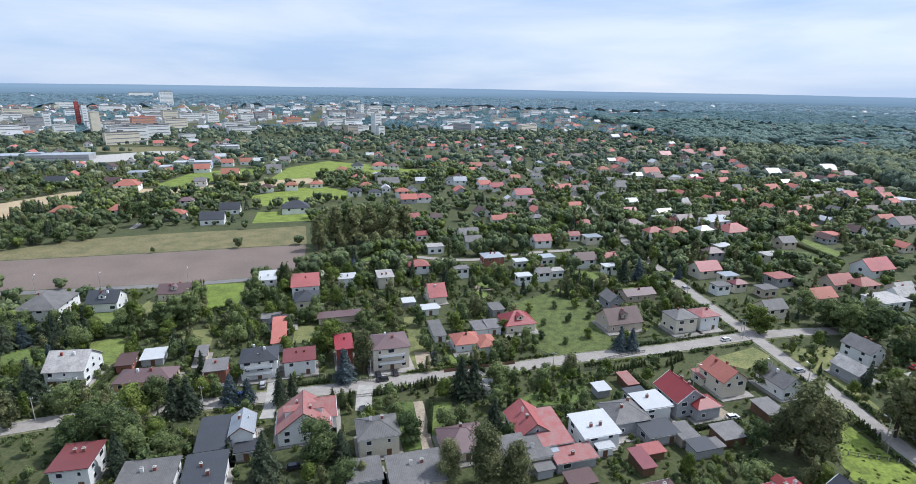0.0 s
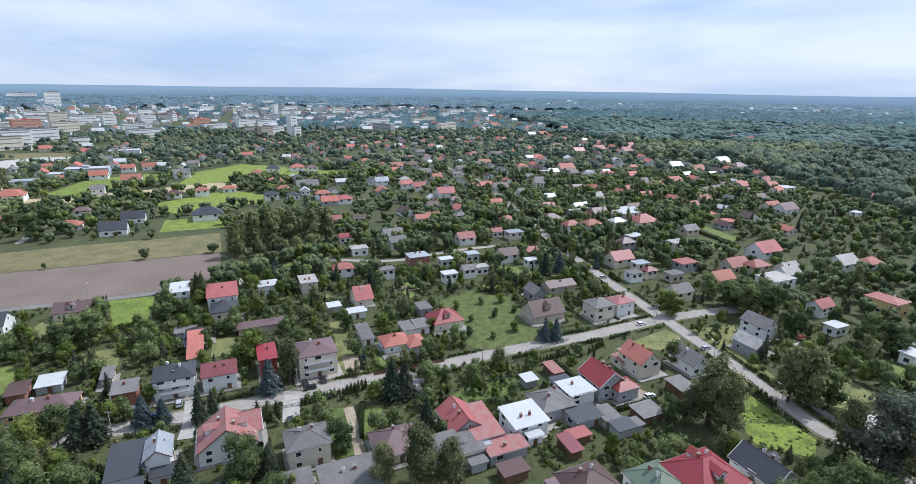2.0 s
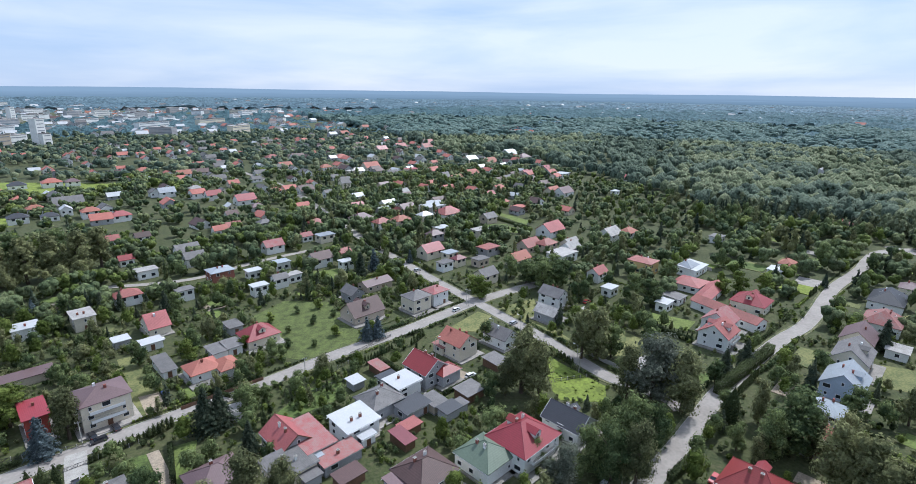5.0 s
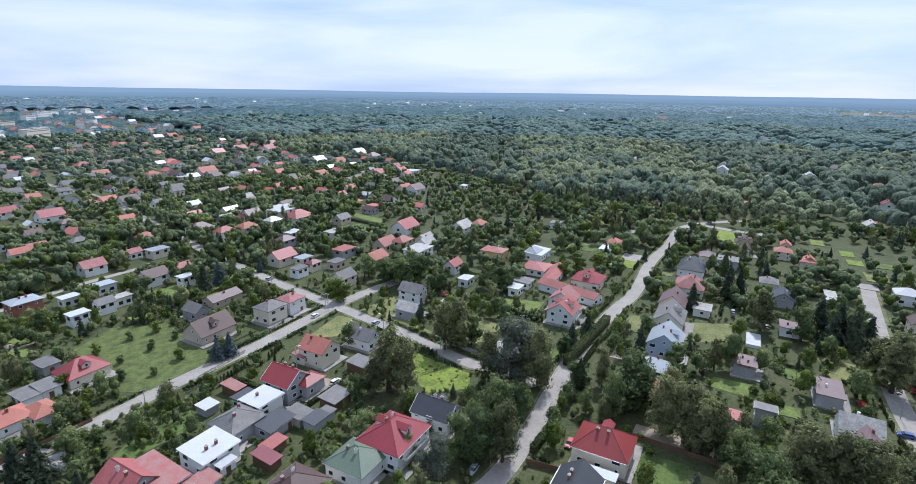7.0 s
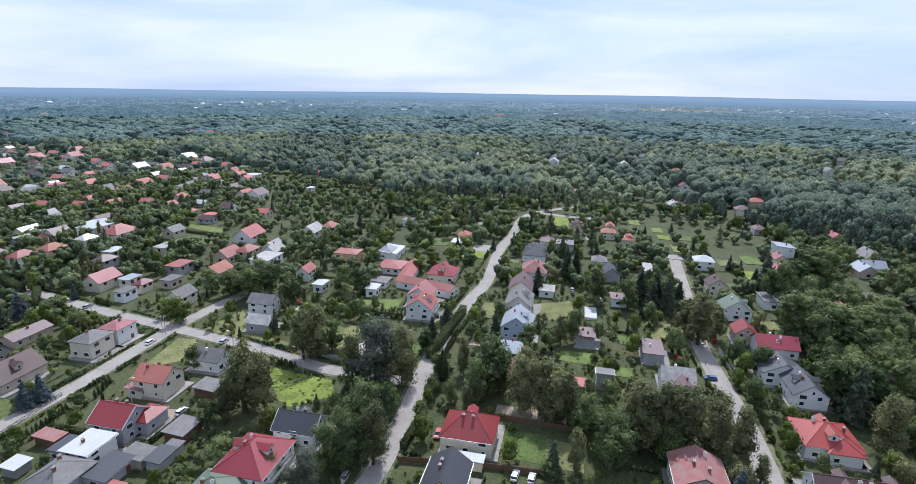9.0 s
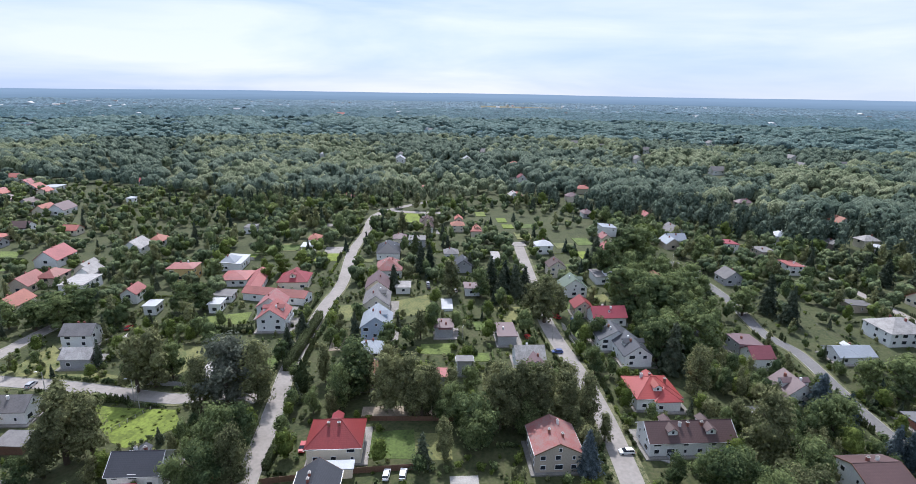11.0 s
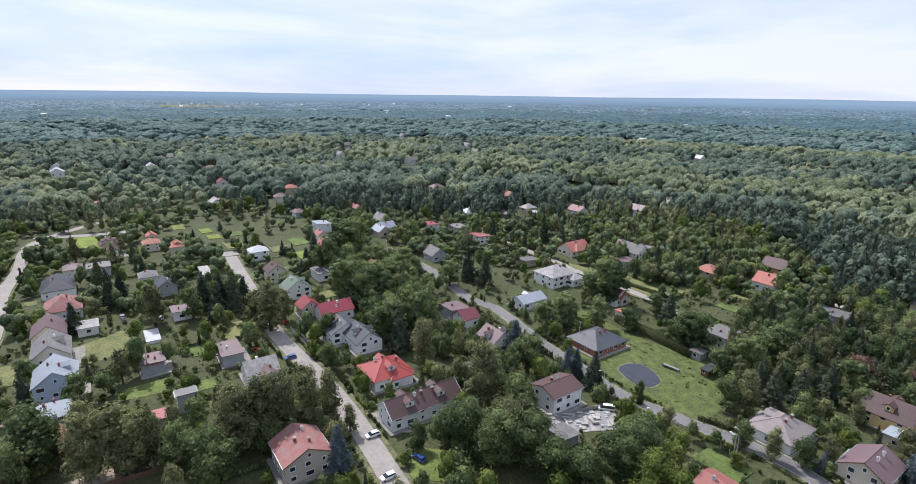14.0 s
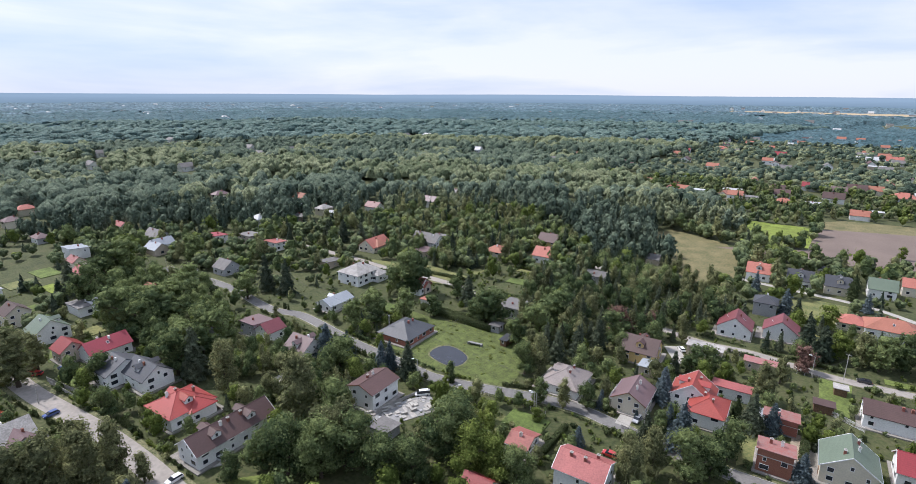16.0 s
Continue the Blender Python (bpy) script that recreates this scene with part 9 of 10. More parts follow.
def far_roofs(count, r0, r1, az0, az1, seed, size, shares, at=(), apart=0.0):
    """Roofs of the far suburb, too many and too small to tell apart: shares of coral, grey, white, brown."""
    rng = np.random.RandomState(seed)
    tints = ("coral", "grey", "white", "brown")
    groups, walls, seen = {c: [] for c in tints}, {w: [] for w in ("white", "cream", "grey")}, []
    for _ in range(count):
        r, a = math.sqrt(rng.uniform(r0 * r0, r1 * r1)), radians(rng.uniform(az0, az1))
        x, y = r * math.sin(a), r * math.cos(a)
        c = rng.choice(tints, p=np.array(shares) / sum(shares))
        row = (x, y, rng.uniform(.8, 1.3) * size, rng.uniform(3.5, 6.5) * (size / 10) ** 1.2, rng.choice([0, 90]) + GRID + rng.uniform(-6, 6))
        if apart and (in_wood(np.array([x]), np.array([y]))[0] or not free(x, y) or any(math.hypot(x - p, y - q) < apart for p, q in seen)):
            continue
        seen.append((x, y))
        groups[c].append(row)
        walls[rng.choice(("white", "cream", "grey"), p=(.6, .25, .15))].append(row)
        if apart:
            q = Vector((x, y)).normalized()
            o = Vector((-q.y, q.x)) * size * 0.65
            p0, p1 = Vector((x, y)) + q * size * 0.6, Vector((x, y)) - q * (size * 0.6 + 0.016 * r)
            take([(p0 + o)[:], (p1 + o)[:], (p1 - o)[:], (p0 - o)[:]], 1)
    for k, (r, a) in enumerate(at):
        row = (r * math.sin(radians(a)), r * math.cos(radians(a)), size * 1.1, 6, GRID + 90 * (k % 2))
        groups["white" if k % 4 == 0 else "grey"].append(row)
        walls["white"].append(row)
    for c, items in groups.items():
        vs, fs = [], []
        for x, y, z, h, yaw in items:
            m = pose(x, y, 0, 0, 0, yaw)
            v, f = slab(roof_planes("gable", z * 1.25, z, h, z * .33, .4), .3)
            o = len(vs)
            vs += [m @ Vector(p) for p in v]
            fs += [tuple(o + i for i in q) for q in f]
        if items:
            tagged(new("far_roofs", mesh_of("far_roofs", vs, fs, ROOF[c])), "small roofs of the far suburb", "roofs", kind="stuff")
    for c, items in walls.items():
        vs, fs, gv, gf = [], [], [], []
        for x, y, z, h, yaw in items:
            m = pose(x, y, 0, 0, 0, yaw)
            a, b, t = z * .62, z * .5, h + z * .33 - .2
            v = [(-a, -b, 0), (a, -b, 0), (a, b, 0), (-a, b, 0), (-a, -b, h), (a, -b, h), (a, b, h), (-a, b, h), (a, 0, t), (-a, 0, t)]
            o = len(vs)
            vs += [m @ Vector(p) for p in v]
            fs += [tuple(o + i for i in q) for q in ((0, 1, 5, 4), (2, 3, 7, 6), (1, 2, 6, 8, 5), (3, 0, 4, 9, 7))]
            for u in (-.5, .5):
                for (cx, cy, ex, ey) in ((u * a, -b - .03, .7, 0), (a + .03, u * b, 0, .7), (u * a, b + .03, .7, 0), (-a - .03, u * b, 0, .7)):
                    o = len(gv)
                    gv += [m @ Vector((cx + i * ex, cy + i * ey, zz)) for i, zz in ((-1, h * .45), (1, h * .45), (1, h * .45 + 1.5), (-1, h * .45 + 1.5))]
                    gf.append((o, o + 1, o + 2, o + 3))
        if items:
            tagged(new("far_walls", mesh_of("far_walls", vs, fs, WALL[c])), "pale walls of far suburban houses", "walls", kind="stuff")
            tagged(new("far_windows", mesh_of("far_windows", gv, gf, M_GLASS)), "dark windows of far suburban houses", "windows", kind="stuff")


far_roofs(430, 400, 1050, -9, 41, 21, 8.6, (.42, .26, .12, .20), apart=20)
far_roofs(150, 560, 1000, -50, -8, 27, 9, (.5, .25, .15, .1), apart=26)
far_roofs(700, 1150, 2600, -55, 5, 22, 13, (.16, .38, .40, .06))
far_roofs(300, 1050, 2600, 5, 40, 26, 12, (.28, .36, .22, .14))
far_roofs(420, 1700, 4200, -50, 200, 23, 17, (0.05, .6, .35, 0))
far_roofs(110, 430, 1400, 135, 176, 24, 10, (.45, .3, .1, .15))
for k, (cr, ca, deep, wide) in enumerate(CLEARINGS):
    if cr < 720:
        far_house(cr * math.sin(radians(ca)), cr * math.cos(radians(ca)), 11 + k % 3, 9, 5.5, ("gable", "hip")[k % 2], ("grey", "coral", "mauve", "maroon", "asbestos")[k % 5], ("white", "cream")[k % 2], 90 * (k % 2))
far_roofs(0, 1, 2, 0, 0, 25, 12, (1, 1, 1, 1), [(cr, ca) for cr, ca, deep, wide in CLEARINGS if cr > 720])
# blocks of flats that fill the town
rng_town = random.Random(41)
for k in range(96):
    r, a = math.sqrt(rng_town.uniform(950 ** 2, 2300 ** 2)), radians(rng_town.uniform(-50, -9) if k < 66 else rng_town.uniform(-12, 12))
    tower = rng_town.random() < 0.08
    block(r * math.sin(a), r * math.cos(a), rng_town.uniform(18, 24) if tower else rng_town.uniform(36, 90), 14, rng_town.uniform(30, 38) if tower else rng_town.uniform(11, 19), rng_town.choice(("white", "white", "white", "cream", "grey")), yaw=rng_town.choice((30, 34, 120)), roofc=rng_town.choice(("grey", "asbestos")))


SHAPE = {"oak": ("tuft", "tuft", "tuft"), "bright": ("tuft", "tuft"), "birch": ("tall", "tuft", "tall"), "spruce": ("spruce", "spruce")}
# garden beds, worn grass and paved corners
rng_beds = random.Random(12)
made = 0
for x, y, h, s in spots(75, 300, 17, 31, 1.0, 1, 2, wood=False):
    a, b = rng_beds.uniform(2.5, 7), rng_beds.uniform(2, 5)
    ca, sa = math.cos(radians(GRID)), math.sin(radians(GRID))
    corners = [(x + ca * px - sa * py, y + sa * px + ca * py) for px, py in ((-a, -b), (a, -b), (a, b), (-a, b))]
    if made > 150 or not all(free(*c) for c in corners):
        continue
    made += 1
    name, mat, text = rng_beds.choice((("garden_bed", M_DIRT, "bare dug garden bed"), ("garden_lawn", M_LAWN, "small green garden lawn"), ("garden_lawn", M_LAWN, "small green garden lawn"), ("garden_lawn", M_DRYLAWN, "small dry garden lawn"), ("garden_lawn", M_DRYLAWN, "small dry garden lawn"), ("paved_corner", M_PAVE, "pale paved garden corner")))
    patch(name, corners, mat, text, mark=2 if name != "garden_bed" else 0)
made = 0
for x, y, h, k in spots(150, 420, 15, 36, 1.0, 1, 2):
    if made > 70 or not 55 < math.degrees(math.atan2(x, y)) < 96:
        continue
    a, b = rng_beds.uniform(4, 9), rng_beds.uniform(3, 7)
    ca, sa = math.cos(radians(GRID)), math.sin(radians(GRID))
    corners = [(x + ca * px - sa * py, y + sa * px + ca * py) for px, py in ((-a, -b), (a, -b), (a, b), (-a, b))]
    if all(free(*c) for c in corners):
        made += 1
        mat, text = rng_beds.choice(((M_LAWN, "sunny green garden lawn"), (M_DRYLAWN, "sunny dry garden lawn"), (M_MEADOW, "bright green garden grass"), (M_APRON, "grey paved garden yard")))
        patch("garden_lawn" if mat is not M_APRON else "paved_yard", corners, mat, text, mark=2)


def grove(points, step, hmin, hmax, kinds, seed, label):
    """A clump of trees filling a piece of land between the houses."""
    p = np.array(points)
    rng = np.random.RandomState(seed)
    lo, hi = p.min(0), p.max(0)
    n = int((hi - lo).prod() / step ** 2)
    q = rng.uniform(lo, hi, (n, 2))
    i, j = (q[:, 0] - CELL0).astype(int), (q[:, 1] - CELL0).astype(int)
    ok = inside_of(points, q[:, 0], q[:, 1]) & np.isin(TAKEN[i, j], (0, 2, 3) if hmax < 2 else (0, 3) if hmax < 4 else (0,))
    rows = np.column_stack([q, rng.uniform(hmin, hmax, n), rng.uniform(.7, 1.0, n)])[ok]
    for kind, part_rows in zip(kinds, split(rows, [1] * len(kinds), seed)):
        if hmax < 2:
            mass("weeds", part_rows * [1, 1, 0.5, 4], ("bush", "bush"), 14, 0.22, M_LEAF["weed"], label)
            continue
        near = np.hypot(*p.mean(0)) < 190 and hmax > 6
        mass("grove", part_rows, SHAPE[kind], 460 if near else 180, 0.029 if near else 0.046, M_LEAF[kind], label)


grove([(138.5, -154.3), (174.5, -201.8), (176.5, -247.2), (134.3, -251.7), (95.6, -253.9), (77.5, -229.0), (80.1, -192.3), (98.9, -169.3), (91.5, -150.6), (117.6, -146.6)], 5.5, 8, 14, ('oak', 'spruce', 'birch'), 40, 'mixed grove of tall trees between villas')
grove([(221.5, -158.1), (203.5, -231.6), (188.9, -269.7), (289.8, -299.2), (382.8, -274.2), (335.6, -207.7)], 6.5, 7, 13, ('oak', 'birch', 'spruce'), 41, 'tall garden trees behind the villas')
grove([(261.3, -11.6), (305.8, -58.7), (279.9, -73.3), (204.5, -58.6), (205.1, -38.6), (256.4, -33.7)], 6.5, 9, 14, ('oak', 'oak'), 42, 'dense dark grove beside the grey houses')
grove([(-84.1, 292.3), (-81.4, 316.2), (-94.5, 350.7), (-86.0, 390.6), (-65.3, 399.5), (-47.2, 369.5), (-35.7, 331.8), (-39.9, 298.8), (-65.0, 307.0)], 9.5, 7, 14, ('birch', 'bright', 'birch'), 43, 'tall olive-green grove at the edge of the field')
grove([(29.9, 202.1), (53.6, 258.8), (86.8, 269.2), (76.5, 215.4), (64.7, 192.4), (32.9, 181.7)], 5.5, 2, 5, ('oak', 'bright', 'oak'), 44, 'low orchard trees in a large garden')
grove([(3.8, 160.0), (43.1, 177.4), (56.9, 165.2), (32.6, 143.6), (7.0, 137.0)], 3.6, 2, 4, ('oak', 'bright'), 45, 'garden bushes between sheds')
grove([(230.8, -41.7), (231.0, -54.1), (199.6, -59.8), (166.5, -53.3), (166.5, -42.9), (188.9, -38.5)], 4.8, 6, 10, ('oak', 'birch'), 46, 'garden trees beside the villas')
grove([(189.1, -64.0), (184.3, -73.9), (162.7, -70.5), (145.0, -58.5), (148.3, -50.2)], 4.8, 6, 11, ('birch', 'oak'), 47, 'garden trees beside the villas')
grove([(205.6, -91.4), (205.8, -109.0), (166.8, -93.0), (162.7, -78.7)], 5.0, 5, 9, ('oak', 'spruce'), 48, 'garden trees beside the lane')
grove([(274.3, -140.8), (247.7, -149.4), (218.7, -149.7), (206.2, -137.0), (225.0, -126.1)], 5.5, 4, 8, ('oak', 'birch'), 49, 'garden trees beside the white villa')
grove([(145.0, -58.5), (148.3, -78.5), (127.8, -71.1), (118.1, -54.1), (122.8, -46.2)], 5.0, 6, 10, ('oak', 'oak', 'birch'), 50, 'dense garden trees before the stone yard')
grove([(212.2, -51.1), (185.3, -64.2), (154.2, -74.7), (140.2, -63.3), (165.8, -54.5), (171.9, -41.2)], 4.8, 6, 11, ('oak', 'birch', 'bright'), 51, 'loose tall garden trees round the villa')
grove([(98.3, -62.0), (117.6, -80.6), (121.6, -97.8), (112.4, -101.6), (99.1, -102.8), (86.6, -98.2)], 3.4, 3, 5, ('oak', 'bright', 'bright'), 52, 'thicket of bushes along the lane')
grove([(88.1, -79.0), (110.7, -98.8), (106.0, -104.5), (87.4, -103.3), (75.8, -97.4), (73.1, -87.5)], 3.0, 1, 3, ('oak', 'bright', 'bright'), 53, 'bushes and tall weeds on rough ground')
grove([(182.2, -138.1), (119.3, -145.0), (113.5, -134.1), (119.3, -116.0), (140.8, -109.1), (154.6, -108.4)], 2.6, 0, 1, ('bright', 'birch'), 54, 'tall grass and weeds on the meadow')
grove([(123.7, 140.9), (125.9, 112.4), (109.3, 105.3), (101.0, 119.5)], 2.4, 0, 1, ('bright', 'birch'), 55, 'tall grass and weeds on the meadow')
grove([(-267.5, 295.2), (-232.5, 319.2), (-243.4, 341.2), (-298.5, 332.4)], 5.5, 6, 10, ('oak', 'spruce'), 56, 'dark belt of trees along the hay field')
grove([(-300.8, 335.2), (-243.4, 341.2), (-222.9, 390.1), (-252.5, 449.9), (-293.6, 447.1), (-346.2, 443.4), (-329.4, 379.9)], 7.5, 6, 11, ('oak', 'spruce', 'birch'), 57, 'dense trees round a hidden garden')
grove([(-436.8, 498.4), (-375.6, 490.8), (-309.4, 472.4), (-310.3, 616.3), (-365.9, 731.1), (-443.6, 632.2), (-518.7, 596.7)], 9.0, 5, 9, ('oak', 'birch'), 58, 'bushy belt before the town')
grove([(-148.7, 159.7), (-184.2, 195.2), (-160.0, 204.5), (-139.4, 186.2), (-142.8, 167.9)], 4.8, 5, 9, ('spruce', 'spruce', 'oak'), 59, 'dark spruces behind a lawn')
grove([(-136.4, 194.1), (-104.1, 197.8), (-120.6, 235.9), (-126.1, 235.7), (-137.4, 221.1), (-143.2, 205.1)], 6.4, 5, 9, ('oak', 'bright', 'bright'), 60, 'dense garden trees behind hedges')
grove([(-103.4, 114.5), (-123.0, 134.0), (-108.5, 143.3), (-94.2, 140.6), (-86.2, 129.3), (-87.1, 114.8)], 6.2, 6, 11, ('oak', 'bright', 'birch'), 61, 'dense trees before a low house')
grove([(-100.6, 197.9), (-74.4, 178.6), (-83.5, 210.1), (-101.4, 236.6), (-99.8, 222.4)], 5.8, 3, 6, ('bright', 'bright', 'oak'), 62, 'garden fruit trees')
grove([(154.2, 98.0), (186.4, 107.8), (216.6, 112.1), (218.8, 108.4), (191.7, 99.0), (158.2, 91.3)], 4.0, 5, 8, ('oak', 'bright', 'spruce'), 63, 'leafy edge of the hedged street')
grove([(76.2, 90.7), (93.0, 103.8), (109.3, 105.3), (112.2, 93.8), (118.6, 82.9), (94.7, 75.9), (84.8, 75.6)], 6.5, 6, 10, ('oak', 'oak', 'birch'), 64, 'dense trees beside the street')
grove([(140.0, 68.5), (163.3, 71.6), (159.4, 50.3), (147.3, 39.0), (127.6, 30.2)], 5.5, 6, 12, ('birch', 'oak', 'birch'), 65, 'tall birches along the sandy path')
grove([(111.3, -41.5), (139.8, -51.6), (153.3, -69.5), (133.4, -71.5), (107.7, -60.2), (100.7, -53.3)], 5.5, 7, 12, ('oak', 'oak', 'birch'), 66, 'dense tall trees behind the stone yard')
grove([(93.0, -63.8), (108.1, -85.0), (110.7, -98.8), (96.1, -92.8), (80.8, -91.4), (69.3, -92.0)], 4.6, 4, 9, ('oak', 'bright', 'bright'), 67, 'thicket of bushes and low trees')
grove([(98.8, -113.1), (110.0, -128.2), (92.1, -137.7), (73.1, -129.4), (80.0, -121.2)], 4.6, 4, 7, ('birch', 'oak', 'spruce'), 68, 'leafy front garden along the lane')
grove([(57.9, -105.7), (65.5, -129.6), (53.7, -152.7), (40.3, -136.2), (41.5, -125.2)], 5.0, 5, 9, ('birch', 'oak', 'bright'), 69, 'leafy garden trees along the lane')
grove([(55.5, -194.2), (67.8, -240.9), (53.3, -258.7), (26.7, -273.4), (20.6, -236.5), (33.9, -220.4)], 5.5, 6, 11, ('spruce', 'oak', 'bright'), 70, 'dense conifers and garden trees along the lane')
grove([(264.7, 118.7), (376.9, 155.9), (427.4, 181.1)], 5.0, 5, 9, ('oak', 'bright'), 71, 'leafy edge of the street')
grove([(247.2, 39.7), (297.7, 41.4), (303.7, 27.2), (248.0, 18.9), (235.2, 23.1)], 7.0, 6, 10, ('spruce', 'oak', 'bright'), 72, 'group of tall dark spruces')
grove([(235.4, -22.2), (299.7, -22.9), (314.3, -56.2), (266.2, -63.1), (224.2, -58.6), (205.1, -33.3)], 6.0, 8, 13, ('oak', 'oak'), 73, 'dense dark grove beside the lane')
# garden hedges and thujas along the streets
STREETS = [([(-128.1, 127.9), (-89.6, 138.6), (-38.1, 152.4), (18.3, 167.4), (80.2, 184.0), (118.0, 195.5)], 2.9),
           ([(107.4, 369.6), (109.9, 301.0), (114.3, 244.7), (118.5, 204.0)], 2.7), ([(123.0, 168.0), (125.2, 122.6), (130.0, 106.0)], 2.7),
           ([(113.6, 79.5), (156.5, 94.2), (203.5, 105.2), (288.2, 127.5), (380.0, 146.0)], 2.8),
           ([(126.0, -19.3), (163.9, -10.2), (205.2, 4.1), (263.0, 16.8)], 3.2),
           ([(34.2, -131.7), (74.5, -125.4), (91.7, -121.8), (125.3, -102.7), (169.3, -93.9), (224.8, -82.0)], 2.4),
           ([(319.3, -136.8), (238.5, -155.0), (191.0, -167.0)], 2.3), ([(98.4, -198.9), (63.6, -204.9), (26.8, -210.8)], 2.2)]
rng_street = np.random.RandomState(81)
street_rows = {"thuja": [], "oak": [], "bright": [], "column": []}
for points, half in STREETS:
    line = smooth(points, 10)
    for side in (-1, 1):
        left, kind, tall_ = 0.0, "oak", 1.2
        for p, q in zip(line, line[1:]):
            d = q - p
            o = Vector((-d.y, d.x)).normalized() * side * (half + 2.0)
            for t in np.arange(0, d.length, 0.85):
                left -= 0.85
                if left < -rng_street.uniform(2, 7):
                    left, kind, tall_ = rng_street.uniform(6, 22), rng_street.choice(("thuja", "oak", "bright", "column"), p=(.3, .35, .2, .15)), rng_street.uniform(0.9, 2.0)
                w = p + d.normalized() * t + o
                i, j = int(w.x - CELL0), int(w.y - CELL0)
                if left > 0 and TAKEN[i, j] in (0, 3):
                    street_rows[kind].append((w.x + rng_street.uniform(-.2, .2), w.y + rng_street.uniform(-.2, .2), tall_ * rng_street.uniform(.85, 1.15) * (1.9 if kind == "column" else 1), 1.0))
for kind, rows in street_rows.items():
    if kind == "column":
        mass("thuja_rows", rows, ("thuja",), 60, 0.07, M_LEAF["thuja"], "rows of narrow thujas along the streets")
    else:
        mass("street_hedges", rows, ("bush", "bush"), 18, 0.19, M_LEAF[kind], "uneven green hedges along the streets")
grove([(37.3, 140.6), (36.6, 116.6), (49.9, 109.4), (71.5, 112.7), (85.7, 126.7), (73.7, 138.9), (52.8, 143.0)], 2.6, 1.2, 3.4, ('oak', 'bright', 'oak'), 74, 'bushes and small trees between the sheds')
# rows of low bushes between the plots
rng_rows = np.random.RandomState(71)
row_spots = {"thuja": [], "oak": [], "bright": []}
for x, y, h, k in spots(85, 330, 13, 72, 1.0, 0.9, 2.0, wood=False):
    way = radians(GRID + (0 if rng_rows.rand() < .4 else 90))
    kind = rng_rows.choice(("thuja", "oak", "bright"), p=(.4, .4, .2))
    for t in np.arange(0, rng_rows.uniform(8, 24), 0.9):
        px, py = x + t * math.cos(way) + rng_rows.uniform(-.15, .15), y + t * math.sin(way) + rng_rows.uniform(-.15, .15)
        if not free(px, py):
            break
        row_spots[kind].append((px, py, h * rng_rows.uniform(.85, 1.1), 1.0))
for kind, rows in row_spots.items():
    mass("hedgerow", rows, ("bush", "bush"), 16, 0.2, M_LEAF[kind], "rows of low bushes between garden plots")
# trees, shrubs and small trees of the gardens
def open_side(rows, share):
    """Fewer chance trees where the gardens between the hedged streets lie open."""
    az, r = np.degrees(np.arctan2(rows[:, 0], rows[:, 1])), np.hypot(rows[:, 0], rows[:, 1])
    return rows[(np.random.RandomState(7).rand(len(rows)) < share) | (az < 54) | (az > 93) | (r > 420)]


for mat, rows in zip(("oak", "bright", "birch", "spruce"), split(open_side(spots(75, 225, 12, 5, 0.95, 5.5, 11), 0.35), (5, 3, 3, 0.9), 21)):
    mass("garden_trees", rows, SHAPE[mat], 260, 0.040, M_LEAF[mat], "leafy garden trees between the near houses")
low_green = spots(60, 280, 2.9, 6, 0.95, 0.7, 2.8, spread=(0.75, 1.2), low=True)
low_green = low_green[(np.abs(np.degrees(np.arctan2(low_green[:, 0], low_green[:, 1])) - 70) > 20) | (np.random.RandomState(3).rand(len(low_green)) < 0.6)]
for mat, rows in zip(("oak", "bright", "birch", "thuja"), split(low_green, (5, 4, 2, 1.5), 1)):
    mass("shrubs", rows, ("bush", "bush", "bush"), 15, 0.2, M_LEAF[mat], "garden shrubs and bushes among the houses")
for mat, rows in zip(("oak", "bright", "birch", "spruce"), split(open_side(spots(90, 270, 6.3, 7, 0.9, 3.5, 9), 0.3), (5, 4, 2, 0.7), 2)):
    mass("garden_trees", rows, SHAPE[mat], 130, 0.054, M_LEAF[mat], "mixed garden trees between the houses")
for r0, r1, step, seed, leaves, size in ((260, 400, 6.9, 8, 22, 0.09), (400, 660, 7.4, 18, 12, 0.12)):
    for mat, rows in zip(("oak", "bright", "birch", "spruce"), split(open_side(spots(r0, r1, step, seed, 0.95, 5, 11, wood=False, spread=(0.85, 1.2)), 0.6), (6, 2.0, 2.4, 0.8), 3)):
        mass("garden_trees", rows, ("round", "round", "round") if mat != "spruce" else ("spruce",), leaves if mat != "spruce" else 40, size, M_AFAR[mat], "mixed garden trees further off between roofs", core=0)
# fruit trees and tall bushes that stand in the yards
yards = spots(85, 330, 7.4, 19, 0.8, 1.8, 4.5, wood=False, spread=(0.8, 1.15), low=True)
yards = yards[np.abs(np.degrees(np.arctan2(yards[:, 0], yards[:, 1])) - 70) > 20]
for mat, rows in zip(("oak", "bright", "birch", "spruce"), split(yards, (5, 4, 2, 0.6), 23)):
    mass("garden_trees", rows, SHAPE[mat], 70, 0.078, M_LEAF[mat], "fruit trees and tall bushes in the yards")
